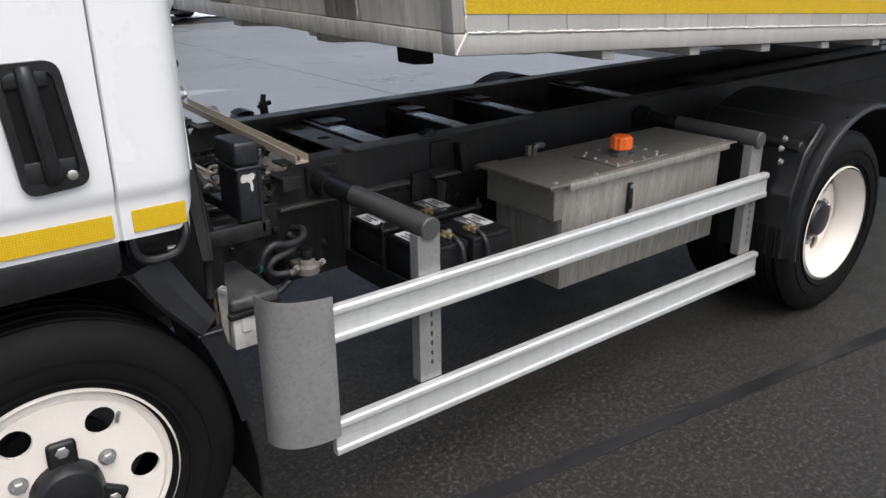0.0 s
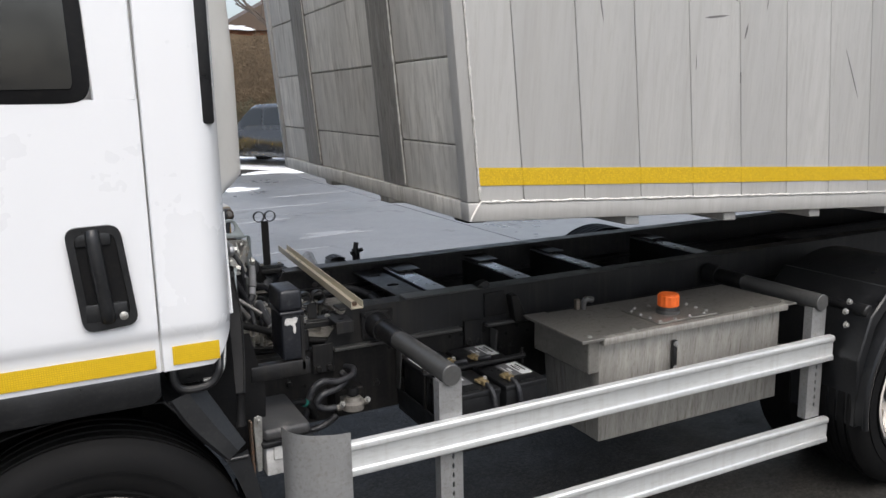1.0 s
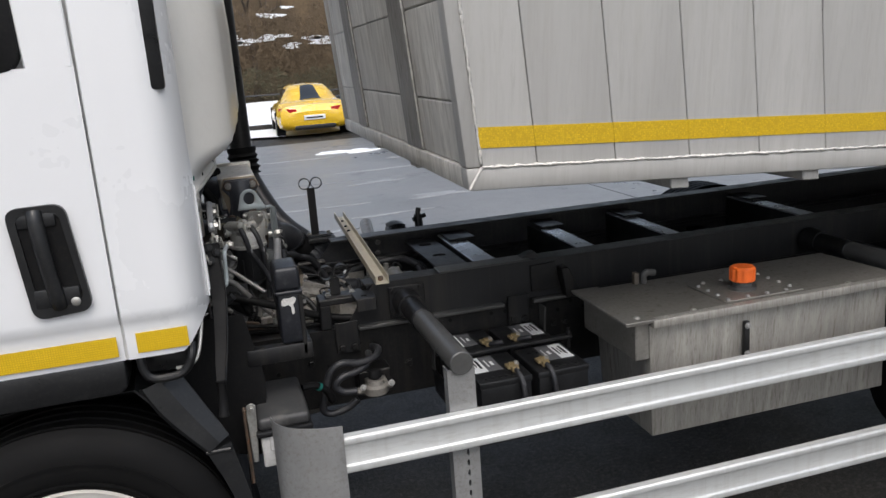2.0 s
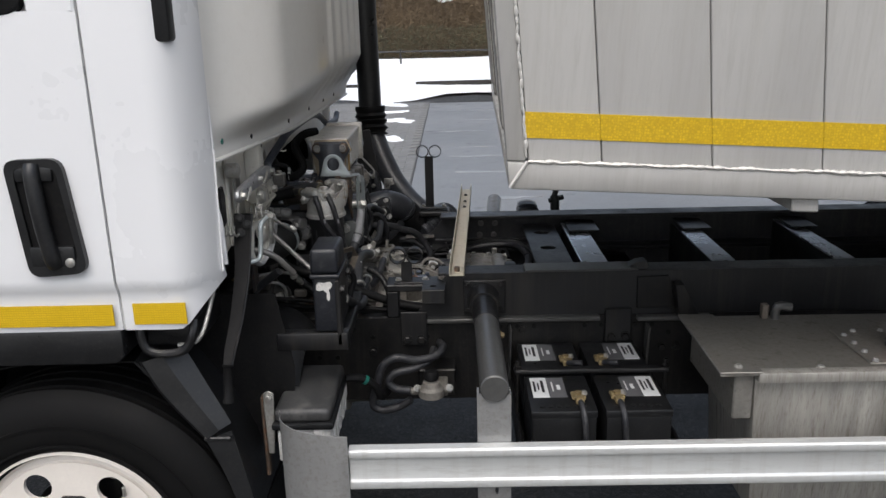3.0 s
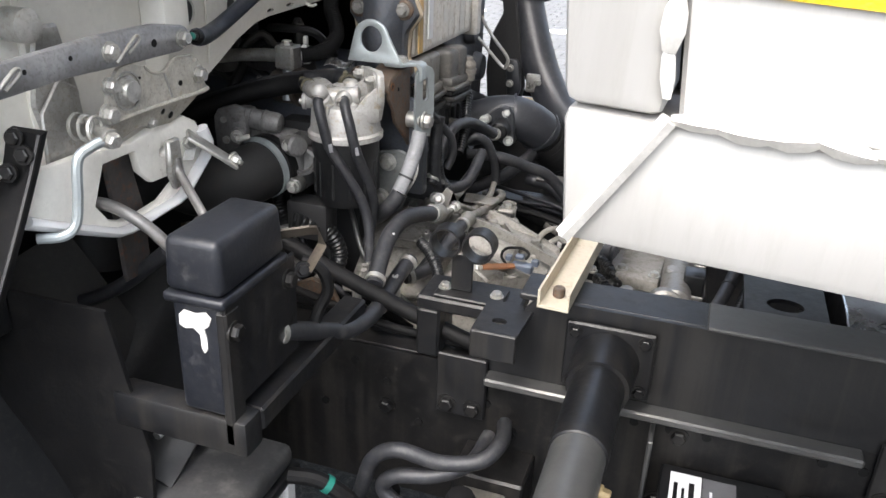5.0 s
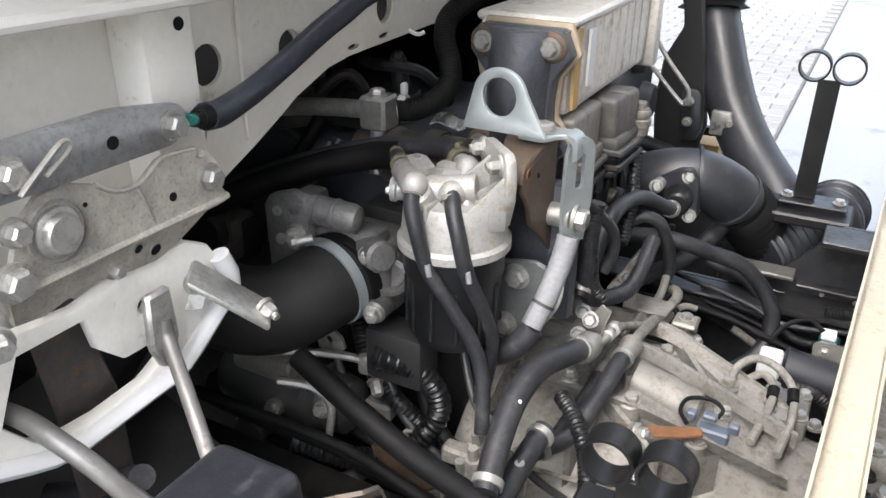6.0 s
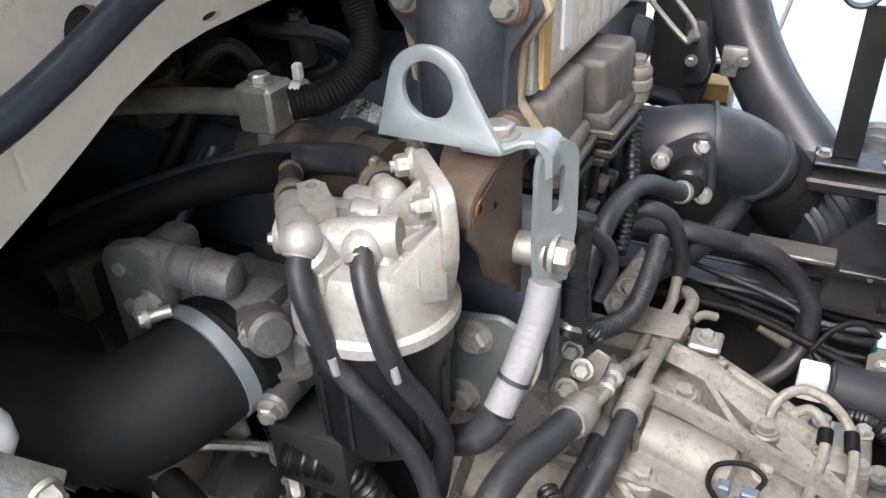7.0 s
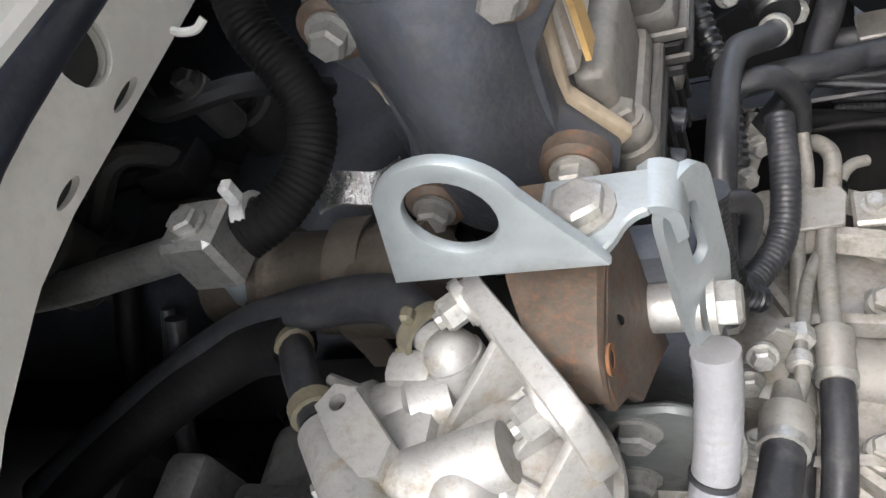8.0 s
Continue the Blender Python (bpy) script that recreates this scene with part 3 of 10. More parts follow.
def curve_points(pts, step=6):
    """Points on a smooth line through the given ones."""
    p = [Vector(q) for q in pts]
    if len(p) < 3:
        return p
    p = [2 * p[0] - p[1]] + p + [2 * p[-1] - p[-2]]
    out = []
    for k in range(1, len(p) - 2):
        a, bb, c, d = p[k - 1:k + 3]
        for s in range(step):
            t = s / step
            out.append(0.5 * ((2 * bb) + (c - a) * t + (2 * a - 5 * bb + 4 * c - d) * t * t + (3 * bb - a - 3 * c + d) * t ** 3))
    out.append(p[-2])
    return out


def tube(b, pts, r, n=10, step=6, ribs=0.0, rib_every=0.012, r_end=None, smooth=True):
    """A hose or pipe through the given points; ribs: the depth of rings round it."""
    path = curve_points(pts, step) if smooth else [Vector(q) for q in pts]
    if ribs:
        fine, want = [], rib_every / 4
        for a, c in zip(path, path[1:]):
            k = max(1, int((c - a).length / want))
            fine += [a.lerp(c, j / k) for j in range(k)]
        path = fine + [path[-1]]
    u = frame_of(path[1] - path[0])[0]
    rings, run, total = [], 0.0, sum((c - a).length for a, c in zip(path, path[1:]))
    for k, p in enumerate(path):
        d = (path[min(k + 1, len(path) - 1)] - path[max(k - 1, 0)]).normalized()
        u = (u - d * u.dot(d)).normalized()
        w = d.cross(u)
        if k:
            run += (p - path[k - 1]).length
        rr = r if r_end is None else r + (r_end - r) * run / total
        if ribs:
            rr += ribs * (0.5 + 0.5 * math.sin(2 * math.pi * run / rib_every))
        rings.append([b.verts.new(p + (u * math.cos(2 * math.pi * j / n) + w * math.sin(2 * math.pi * j / n)) * rr) for j in range(n)])
    for p, q in zip(rings, rings[1:]):
        for j in range(n):
            b.faces.new((p[j], p[(j + 1) % n], q[(j + 1) % n], q[j]))
    b.faces.new(list(reversed(rings[0])))
    b.faces.new(rings[-1])
    return b


def prism(b, poly, plane, d0, d1, bev=0.0, seg=2):
    """A flat outline given thickness. plane 'xz': outline in x and z, thickness in y from d0 to d1; likewise 'yz', 'xy'."""
    def put(p, d):
        return {"xz": (p[0], d, p[1]), "yz": (d, p[0], p[1]), "xy": (p[0], p[1], d)}[plane]
    lower = [b.verts.new(put(p, d0)) for p in poly]
    upper = [b.verts.new(put(p, d1)) for p in poly]
    faces = [b.faces.new(lower), b.faces.new(list(reversed(upper)))]
    for k in range(len(poly)):
        j = (k + 1) % len(poly)
        faces.append(b.faces.new((lower[j], lower[k], upper[k], upper[j])))
    bmesh.ops.recalc_face_normals(b, faces=faces)
    if bev:
        edges = list({e for f in faces for e in f.edges})
        bmesh.ops.bevel(b, geom=edges, offset=bev, segments=seg, profile=0.5, affect="EDGES")
    return b


def round_poly(pts, r, n=5):
    """The outline with its corners rounded off."""
    out = []
    for k, p in enumerate(pts):
        p, a, c = Vector(p), Vector(pts[k - 1]), Vector(pts[(k + 1) % len(pts)])
        ra, rc = min(r, (a - p).length * 0.45), min(r, (c - p).length * 0.45)
        s0, s1 = p + (a - p).normalized() * ra, p + (c - p).normalized() * rc
        for j in range(n + 1):
            t = j / n
            q = s0 * (1 - t) ** 2 + p * 2 * t * (1 - t) + s1 * t * t
            out.append((q.x, q.y))
    return out


def plate_with_holes(b, outline, holes, plane, d0, d1, n=18):
    """A flat sheet with round holes (u, v, radius[, radius_v]) cut right through it."""
    def put(p, d):
        return {"xz": (p[0], d, p[1]), "yz": (d, p[0], p[1]), "xy": (p[0], p[1], d)}[plane]
    loops = [outline]
    for h in holes:
        if isinstance(h, list):
            loops.append(h)
            continue
        ru, rv = h[2], h[3] if len(h) > 3 else h[2]
        loops.append([(h[0] + ru * math.cos(2 * math.pi * k / n), h[1] + rv * math.sin(2 * math.pi * k / n)) for k in range(n)])
    sides, edges = [], []
    for loop in loops:
        low = [b.verts.new(put(p, d0)) for p in loop]
        high = [b.verts.new(put(p, d1)) for p in loop]
        sides.append((low, high))
    for which in (0, 1):
        es = []
        for s in sides:
            ring_ = s[which]
            es += [b.edges.new((ring_[k], ring_[(k + 1) % len(ring_)])) for k in range(len(ring_))]
        bmesh.ops.triangle_fill(b, use_beauty=True, use_dissolve=False, edges=es)
    for low, high in sides:
        for k in range(len(low)):
            j = (k + 1) % len(low)
            b.faces.new((low[k], low[j], high[j], high[k]))
    bmesh.ops.recalc_face_normals(b, faces=list(b.faces))
    return b


def sheet(b, f, nu, nv, thick=None):
    """A bent sheet: f(u, v) gives the place for u and v from 0 to 1; thick: a vector to its back."""
    def grid(off):
        return [[b.verts.new(Vector(f(i / nu, j / nv)) + off) for j in range(nv + 1)] for i in range(nu + 1)]
    g = grid(Vector((0, 0, 0)))
    layers = [g]
    if thick is not None:
        layers.append(grid(Vector(thick)))
    for gg in layers:
        for i in range(nu):
            for j in range(nv):
                b.faces.new((gg[i][j], gg[i + 1][j], gg[i + 1][j + 1], gg[i][j + 1]))
    if thick is not None:
        h = layers[1]
        rim = [(i, 0) for i in range(nu)] + [(nu, j) for j in range(nv)] + [(i, nv) for i in range(nu, 0, -1)] + [(0, j) for j in range(nv, 0, -1)]
        for k in range(len(rim)):
            (i, j), (p, q) = rim[k], rim[(k + 1) % len(rim)]
            b.faces.new((g[i][j], g[p][q], h[p][q], h[i][j]))
        bmesh.ops.recalc_face_normals(b, faces=list(b.faces))
    return b


def bolt(b, p, d, r=0.009, head=0.008, washer=True, stud=0.0):
    """A hexagon head on its flange."""
    p, d = Vector(p), Vector(d).normalized()
    if washer:
        cyl(b, p - d * 0.002, p + d * 0.0022, r * 1.4, n=16)
    lathe(b, p + d * 0.001, d, [(r * 1.08, 0), (r * 1.08, head * 0.8), (r * 0.85, head)], 6)
    if stud:
        cyl(b, p, p + d * (head + stud), r * 0.55, n=10)
    return b


def part(name, b, mat, parent=None, label="", angle=35, **tags):
    """Links a bmesh as one mesh object under a thing or a part."""
    me = bpy.data.meshes.new(name)
    b.normal_update()
    b.to_mesh(me)
    b.free()
    me.materials.append(M[mat])
    me.polygons.foreach_set("use_smooth", [True] * len(me.polygons))
    me.set_sharp_from_angle(angle=radians(angle))
    ob = new(name, me)
    if parent is not None:
        ob.parent = parent
        ob.matrix_parent_inverse = parent.matrix_basis.inverted()
    if label or tags:
        tagged(ob, label, **tags)
    return ob


def thing(name, at, label, category, group="", kind=""):
    """An Empty at a thing's base, which carries its tags."""
    ob = new(name)
    ob.matrix_basis = Matrix.Translation(at)
    ob.empty_display_size = 0.05
    return tagged(ob, label, category, group, kind)


def shared_piece(name, mesh, m, parent):
    """One more piece on a mesh that alike pieces share."""
    ob = new(name, mesh)
    ob.parent = parent
    ob.matrix_parent_inverse = parent.matrix_basis.inverted()
    ob.matrix_basis = m
    return ob


# ---- ground and distance ----
def build_ground():
    b = fresh()
    sheet(b, lambda u, v: ((u - 0.5) * 900, (v - 0.5) * 900, 0.0), 12, 12)
    part("ground", b, "asphalt", label="dark wet asphalt yard", kind="structure", category="ground")
    b = fresh()
    for y0, y1 in ((3.2, 9.85), (9.87, 15.1), (15.12, 16.6)):
        for x0, x1 in ((-0.385, 4.2), (4.22, 9.0)):
            prism(b, [(x0, y0), (x1, y0), (x1, y1), (x0, y1)], "xy", -0.05, 0.008, 0.004, 1)
    part("pavement", b, "concrete_wet", label="wet grey concrete slabs with puddles", kind="structure", category="pavement")
    b = fresh()
    prism(b, [(-7.0, 3.2), (-0.395, 3.2), (-0.395, 17.0), (-7.0, 17.0)], "xy", -0.05, 0.004)
    paving = part("pavement", b, "paver_base", label="wet grey block paving beside the slab", kind="structure", category="pavement")
    # tar line along the truck
    b = fresh()
    rnd = random.Random(5)
    n = 40
    a, c = [], []
    for k in range(n + 1):
        x = 0.1 + 2.6 * k / n
        y = -0.145 - 0.122 * (x - 0.1)
        w = 0.028 + 0.006 * rnd.random()
        a.append((x, y - w))
        c.append((x, y + w))
    prism(b, a + c[::-1], "xy", 0.0, 0.004)
    part("tar_line", b, "tar", label="black tar seam across the asphalt", kind="structure", category="road")
    return paving


PAVING = build_ground()


def blob(rnd, cx, cy, rx, ry, n=26, rough=0.6):
    ph = [rnd.uniform(0, 6.3) for _ in range(4)]
    out = []
    for k in range(n):
        t = 2 * math.pi * k / n
        r = 1 + rough * (0.5 * math.sin(2 * t + ph[0]) + 0.35 * math.sin(3 * t + ph[1]) + 0.3 * math.sin(5 * t + ph[2]) + 0.2 * math.sin(9 * t + ph[3]))
        out.append((cx + rx * r * math.cos(t), cy + ry * r * math.sin(t)))
    return out


def build_snow():
    rnd = random.Random(11)
    spots = [(-1.35, 16.3, 0.4, 0.4), (-0.9, 13.2, 0.26, 0.3), (-0.9, 10.8, 0.24, 0.22), (-1.15, 14.7, 0.3, 0.18), (-1.5, 9.4, 0.22, 0.12), (-2.6, 12.8, 0.4, 0.2), (-3.6, 10.6, 0.5, 0.25), (2.25, 13.8, 0.5, 0.3), (4.3, 16.9, 0.9, 0.4)]
    for cx, cy, rx, ry in spots:
        b = fresh()
        prism(b, blob(rnd, cx, cy, rx, ry), "xy", 0.0, 0.03, bev=0.012, seg=1)
        part("snow_patch", b, "snow", label="melting patch of white snow on the paving", category="snow", kind="stuff")
    # flat pale streaks laid on the slab in place of wet reflections
    for cx, cy, rx, ry in ((1.42, 6.9, 0.34, 0.05), (0.62, 7.8, 0.4, 0.06), (2.4, 7.8, 0.5, 0.1), (0.45, 9.0, 0.3, 0.05), (1.9, 9.45, 0.4, 0.08), (2.5, 10.8, 0.6, 0.07), (0.2, 11.6, 0.24, 0.05), (3.3, 12.2, 0.5, 0.08), (0.7, 6.3, 0.3, 0.04), (1.2, 13.2, 0.5, 0.06)):
        b = fresh()
        prism(b, blob(rnd, cx, cy, rx, ry, 40, 0.9), "xy", 0.006, 0.0125)
        part("slush_streak", b, "slush", label="flat pale streak standing for sky glare on the wet concrete", category="slush", kind="stuff")
    b = fresh()

    def field(u, v):
        x = -60 + 120 * u
        y = 17.9 + 20.0 * v + (0.7 * math.sin(x * 0.9) + 0.5 * math.sin(x * 2.1 + 1)) * (1 - v)
        return x, y, 0.02 + 0.1 * min(1, v * 4) + 0.08 * noise.noise(Vector((x * 0.3, y * 0.3, 0)))
    sheet(b, field, 160, 16)
    part("snow_field", b, "snow", label="white snow along the edge of the car park", category="snow", kind="stuff")
    for cx, cy, rx, ry in ((0.8, 21.5, 1.2, 0.14), (-3.4, 20.6, 1.2, 0.12), (5.5, 22.5, 1.6, 0.2)):
        b = fresh()
        prism(b, blob(rnd, cx, cy, rx, ry), "xy", 0.0, 0.16)
        part("bare_patch", b, "asphalt", label="bare wet asphalt patch between the snow", category="ground", kind="stuff")


build_snow()


def twigs(name, mat, x0, x1, y0, y1, height, count, seed, size, label):
    """A thicket of thin crossing twigs as one mesh."""
    rnd = random.Random(seed)
    verts, faces = [], []
    for _ in range(count):
        x, y = rnd.uniform(x0, x1), rnd.uniform(y0, y1)
        top = height * (0.75 + 0.25 * noise.noise(Vector((x * 0.35, seed, 0)))) * (0.8 + 0.2 * noise.noise(Vector((x * 1.7, seed, 3))))
        z = top * rnd.random() ** 0.8
        a, e = rnd.uniform(0, 6.28), rnd.uniform(-0.3, 1.5)
        ln, w = size * rnd.uniform(0.5, 1.6), size * rnd.uniform(0.03, 0.1)
        d = Vector((math.cos(a) * math.cos(e), math.sin(a) * math.cos(e) * 0.5, math.sin(e))) * ln
        s = Vector((rnd.uniform(-1, 1), rnd.uniform(-1, 1), rnd.uniform(-1, 1))).normalized() * w
        p = Vector((x, y, z))
        k = len(verts)
        verts += [p - s, p + s, p + d]
        faces.append((k, k + 1, k + 2))
    me = bpy.data.meshes.new(name)
    me.from_pydata([tuple(v) for v in verts], [], faces)
    me.materials.append(M[mat])
    tagged(new(name, me), label, "hedge", kind="stuff")


twigs("hedge", "hedge_brown", -30, 34, 38.2, 41.5, 7.5, 110000, 3, 0.34, "bare brown winter hedge behind the car park")
twigs("hedge", "hedge_green", -30, 34, 37.9, 38.6, 2.6, 40000, 4, 0.22, "dull green shrubs at the foot of the hedge")
# unseen hedge behind the camera, made tall to darken what surfaces reflect
twigs("hedge", "hedge_brown", -60, 60, -42, -38, 9.0, 16000, 8, 0.7, "unseen hedge added behind the camera to darken reflections")


def build_distance():
    b = fresh()
    prism(b, [(-70, 0.0), (70, 0.0), (70, 4.6), (52, 5.6), (34, 5.0), (22, 5.9), (10, 5.2), (0, 6.1), (-8, 5.3), (-19, 6.2), (-33, 5.1), (-50, 5.8), (-70, 5.0)], "xz", 43.5, 46.0)
    part("bank", b, "hedge_brown", label="dark wooded bank behind the hedge", category="bank", kind="structure")
    # low rail in front of the hedge
    rail = thing("barrier", (-1.5, 33.0, 0), "thin dark barrier rail with posts at the car park edge", "barrier")
    b = fresh()
    cyl(b, (-30, 33.0, 0.62), (30, 33.0, 0.62), 0.035, n=8)
    part("rail", b, "frame_black", rail)
    for k in range(-6, 7):
        b = fresh()
        cyl(b, (-2.0 + 5 * k, 33.0, 0), (-2.0 + 5 * k, 33.0, 0.72), 0.04, n=8)
        part("post", b, "frame_black", rail)
    # brick building far off
    house = thing("house", (16.0, 52.0, 0), "distant red brick house behind bare trees", "house")
    b = fresh()
    box(b, (10, 50, 0), (22, 58, 6.0))
    part("wall", b, "brick_red", house)
    b = fresh()
    prism(b, [(9.4, 6.0), (22.6, 6.0), (16, 9.6)], "xz", 49.5, 58.5)
    part("roof", b, "rusty", house)
    for k in range(4):
        w = fresh()
        box(w, (11.2 + 2.8 * k, 49.93, 2.6), (12.5 + 2.8 * k, 49.99, 4.2))
        part("window", w, "dark_glass", house)


build_distance()


def bare_tree(x, y, height, seed):
    rnd = random.Random(seed)
    tree = thing("tree", (x, y, 0), "bare leafless tree with fine grey-brown twigs", "tree", group="bare trees")
    trunk, limbs = fresh(), fresh()
    top = Vector((x + rnd.uniform(-0.4, 0.4), y, height * 0.55))
    tube(trunk, [(x, y, -0.1), ((x + top.x) / 2 + 0.1, y, height * 0.3), top], 0.2, n=8, step=3, r_end=0.1)

    def grow(b, p, d, ln, r, depth):
        q = p + d * ln
        mid = p.lerp(q, 0.5) + Vector((rnd.uniform(-1, 1), rnd.uniform(-1, 1), rnd.uniform(-0.3, 0.6))) * ln * 0.1
        tube(b, [p, mid, q], r, n=4 if depth < 3 else 5, step=2, r_end=r * 0.55)
        if depth:
            for _ in range(3):
                turn = Vector((rnd.uniform(-1, 1), rnd.uniform(-1, 1), rnd.uniform(-0.25, 0.8)))
                grow(b, p.lerp(q, rnd.uniform(0.45, 1.0)), (d + turn * 0.8).normalized(), ln * rnd.uniform(0.55, 0.8), r * 0.55, depth - 1)
    for k in range(6):
        a = k * 1.05 + rnd.uniform(-0.3, 0.3)
        base = Vector((x, y, height * (0.25 + 0.05 * k))).lerp(top, 0.5)
        grow(limbs, base, Vector((math.cos(a), math.sin(a) * 0.6, 0.9)).normalized(), height * 0.2, 0.07, 3)
    part("trunk", trunk, "bark", tree)
    part("crown", limbs, "bark", tree)


for k, (x, y, h) in enumerate(((7.8, 30.0, 9.0), (10.5, 33.5, 10.0), (13.5, 31.0, 8.5), (-3.5, 43.0, 10.0), (2.5, 43.2, 9.0))):
    bare_tree(x, y, h, 40 + k)


def build_car(name, x, y, turn, length, paint, label, body_line, cabin_line, low, side_panes):
    """A parked car, lofted from sections. body_line: (run, belt height, half width); cabin_line: (run, roof height, half width at the roof). Runs go from the tail to the nose."""
    car = thing(name, (0, 0, 0), label, "car")

    def at_run(line, t):
        for p, q in zip(line, line[1:]):
            if p[0] <= t <= q[0]:
                k = (t - p[0]) / max(1e-6, q[0] - p[0])
                k = k * k * (3 - 2 * k)
                return [p[1] + (q[1] - p[1]) * k, p[2] + (q[2] - p[2]) * k]
        return list(line[0][1:] if t < line[0][0] else line[-1][1:])

    def loft(b, runs, section):
        loops = []
        for t in runs:
            half = section(t)
            pts = half + [(-u, v) for u, v in reversed(half[1:-1])]
            loops.append([b.verts.new((u, (t - 0.5) * length, v)) for u, v in pts])
        n = len(loops[0])
        for p, q in zip(loops, loops[1:]):
            for k in range(n):
                b.faces.new((p[k], p[(k + 1) % n], q[(k + 1) % n], q[k]))
        b.faces.new(loops[0][::-1])
        b.faces.new(loops[-1])
        bmesh.ops.recalc_face_normals(b, faces=list(b.faces))

    def lower(t):
        belt, w = at_run(body_line, t)
        lo = low + 0.1 * max(0, 0.06 - t) / 0.06
        return [(0, lo), (0.82 * w, lo), (0.95 * w, lo + 0.06), (w, lo + 0.25 * (belt - lo)), (w, lo + 0.55 * (belt - lo)), (0.97 * w, lo + 0.8 * (belt - lo)), (0.9 * w, belt - 0.02), (0.78 * w, belt + 0.01), (0.4 * w, belt + 0.03), (0, belt + 0.035)]

    def upper(t):
        belt, w = at_run(body_line, t)
        top, tw = at_run(cabin_line, t)
        top = max(top, belt + 0.04)
        return [(0, belt - 0.05), (0.84 * w, belt - 0.03), (0.83 * w + (tw - 0.83 * w) * 0.5, belt + (top - belt) * 0.5), (tw + 0.02, top - 0.1 * (top - belt) - 0.03), (tw * 0.86, top - 0.02), (tw * 0.5, top), (0, top + 0.01)]
    b = fresh()
    loft(b, [k / 36 for k in range(37)], lower)
    part("body", b, paint, car)
    c0, c1 = cabin_line[0][0], cabin_line[-1][0]
    b = fresh()
    loft(b, [c0 + (c1 - c0) * k / 26 for k in range(27)], upper)
    part("cabin", b, paint, car)

    def pane(nm, f, nu, nv):
        b = fresh()
        sheet(b, f, nu, nv)
        part(nm, b, "dark_glass", car)
    span = cabin_line[1][0] - c0

    def rear(u, v):
        t = c0 + span * (0.22 + 0.62 * v)
        sec = upper(t)
        w = sec[5][0] * 0.85 + 0.1 * (1 - v)
        k = 2 * u - 1
        return k * w, (t - 0.5) * length - 0.012, sec[6][1] + 0.012 - 0.012 * k * k * 3
    pane("rear_window", rear, 8, 6)
    for sx in (-1, 1):
        for a, c in side_panes:
            def flank(u, v):
                t = a + (c - a) * u
                sec = upper(t)
                p, q = sec[2], sec[3]
                lo_, hi_ = sec[1], sec[3]
                k = 0.2 + 0.72 * v
                px = lo_[0] + (p[0] - lo_[0]) * min(1, k * 2) if k < 0.5 else p[0] + (q[0] - p[0]) * (k - 0.5) * 2
                pz = lo_[1] + (p[1] - lo_[1]) * min(1, k * 2) if k < 0.5 else p[1] + (q[1] - p[1]) * (k - 0.5) * 2
                return sx * (px + 0.012), (t - 0.5) * length, pz
            pane("side_window", flank, 6, 4)
        belt, w = at_run(body_line, 0.04)

        def lamp(u, v):
            k = 0.55 + 0.42 * u
            t = 0.012 + 0.06 * max(0, u - 0.55) / 0.45
            z = belt - 0.06 - 0.15 * v + 0.03 * u
            ww = at_run(body_line, max(0.02, t))[1]
            return sx * ww * k * 1.01, (t - 0.5) * length - 0.03 + 0.03 * u * u, z
        b = fresh()
        sheet(b, lamp, 6, 3, (0, 0.02, 0))
        part("tail_lamp", b, "tail_red", car)
        for ty in (0.19, 0.8):
            ww = at_run(body_line, ty)[1]
            wheel = thing("wheel", (sx * ww, (ty - 0.5) * length, 0), "", "")
            wheel.parent = car
            b = fresh()
            lathe(b, (sx * (ww - 0.2), (ty - 0.5) * length, 0.33), (sx, 0, 0), [(0.2, 0), (0.3, 0), (0.33, 0.03), (0.33, 0.19), (0.31, 0.215), (0.22, 0.215)], 24)
            part("tyre", b, "tyre_rubber", wheel)
            b = fresh()
            lathe(b, (sx * (ww - 0.2), (ty - 0.5) * length, 0.33), (sx, 0, 0), [(0.0, 0.2), (0.06, 0.212), (0.17, 0.2), (0.22, 0.222), (0.22, 0.1)], 20, cap=False)
            part("rim", b, "zinc", wheel)
    b = fresh()
    box(b, (-0.26, -length / 2 - 0.03, 0.45), (0.26, -length / 2 + 0.06, 0.56), 0.005)
    part("number_plate", b, "white_label", car)
    b = fresh()
    box(b, (-0.2, -length / 2 - 0.034, 0.485), (0.2, -length / 2 + 0.0, 0.52))
    part("plate_bar", b, "frame_black", car)
    b = fresh()
    box(b, (-0.5, -length / 2 - 0.02, 0.22), (0.5, -length / 2 + 0.3, 0.33), 0.03)
    part("bumper_skirt", b, "black_plastic", car)
    car.matrix_basis = pose(x, y, 0, 0, 0, turn)


build_car("sports_car", 2.22, 19.9, -2, 4.35, "car_yellow", "yellow two-door sports coupe parked on wet ground",
          [(0.0, 0.62, 0.6), (0.03, 0.78, 0.82), (0.12, 0.86, 0.9), (0.3, 0.86, 0.9), (0.5, 0.82, 0.88), (0.7, 0.78, 0.88), (0.85, 0.74, 0.86), (0.96, 0.6, 0.75), (1.0, 0.5, 0.55)],
          [(0.08, 0.86, 0.45), (0.4, 1.27, 0.5), (0.55, 1.28, 0.52), (0.72, 0.82, 0.6)], 0.2, ((0.34, 0.6), ))
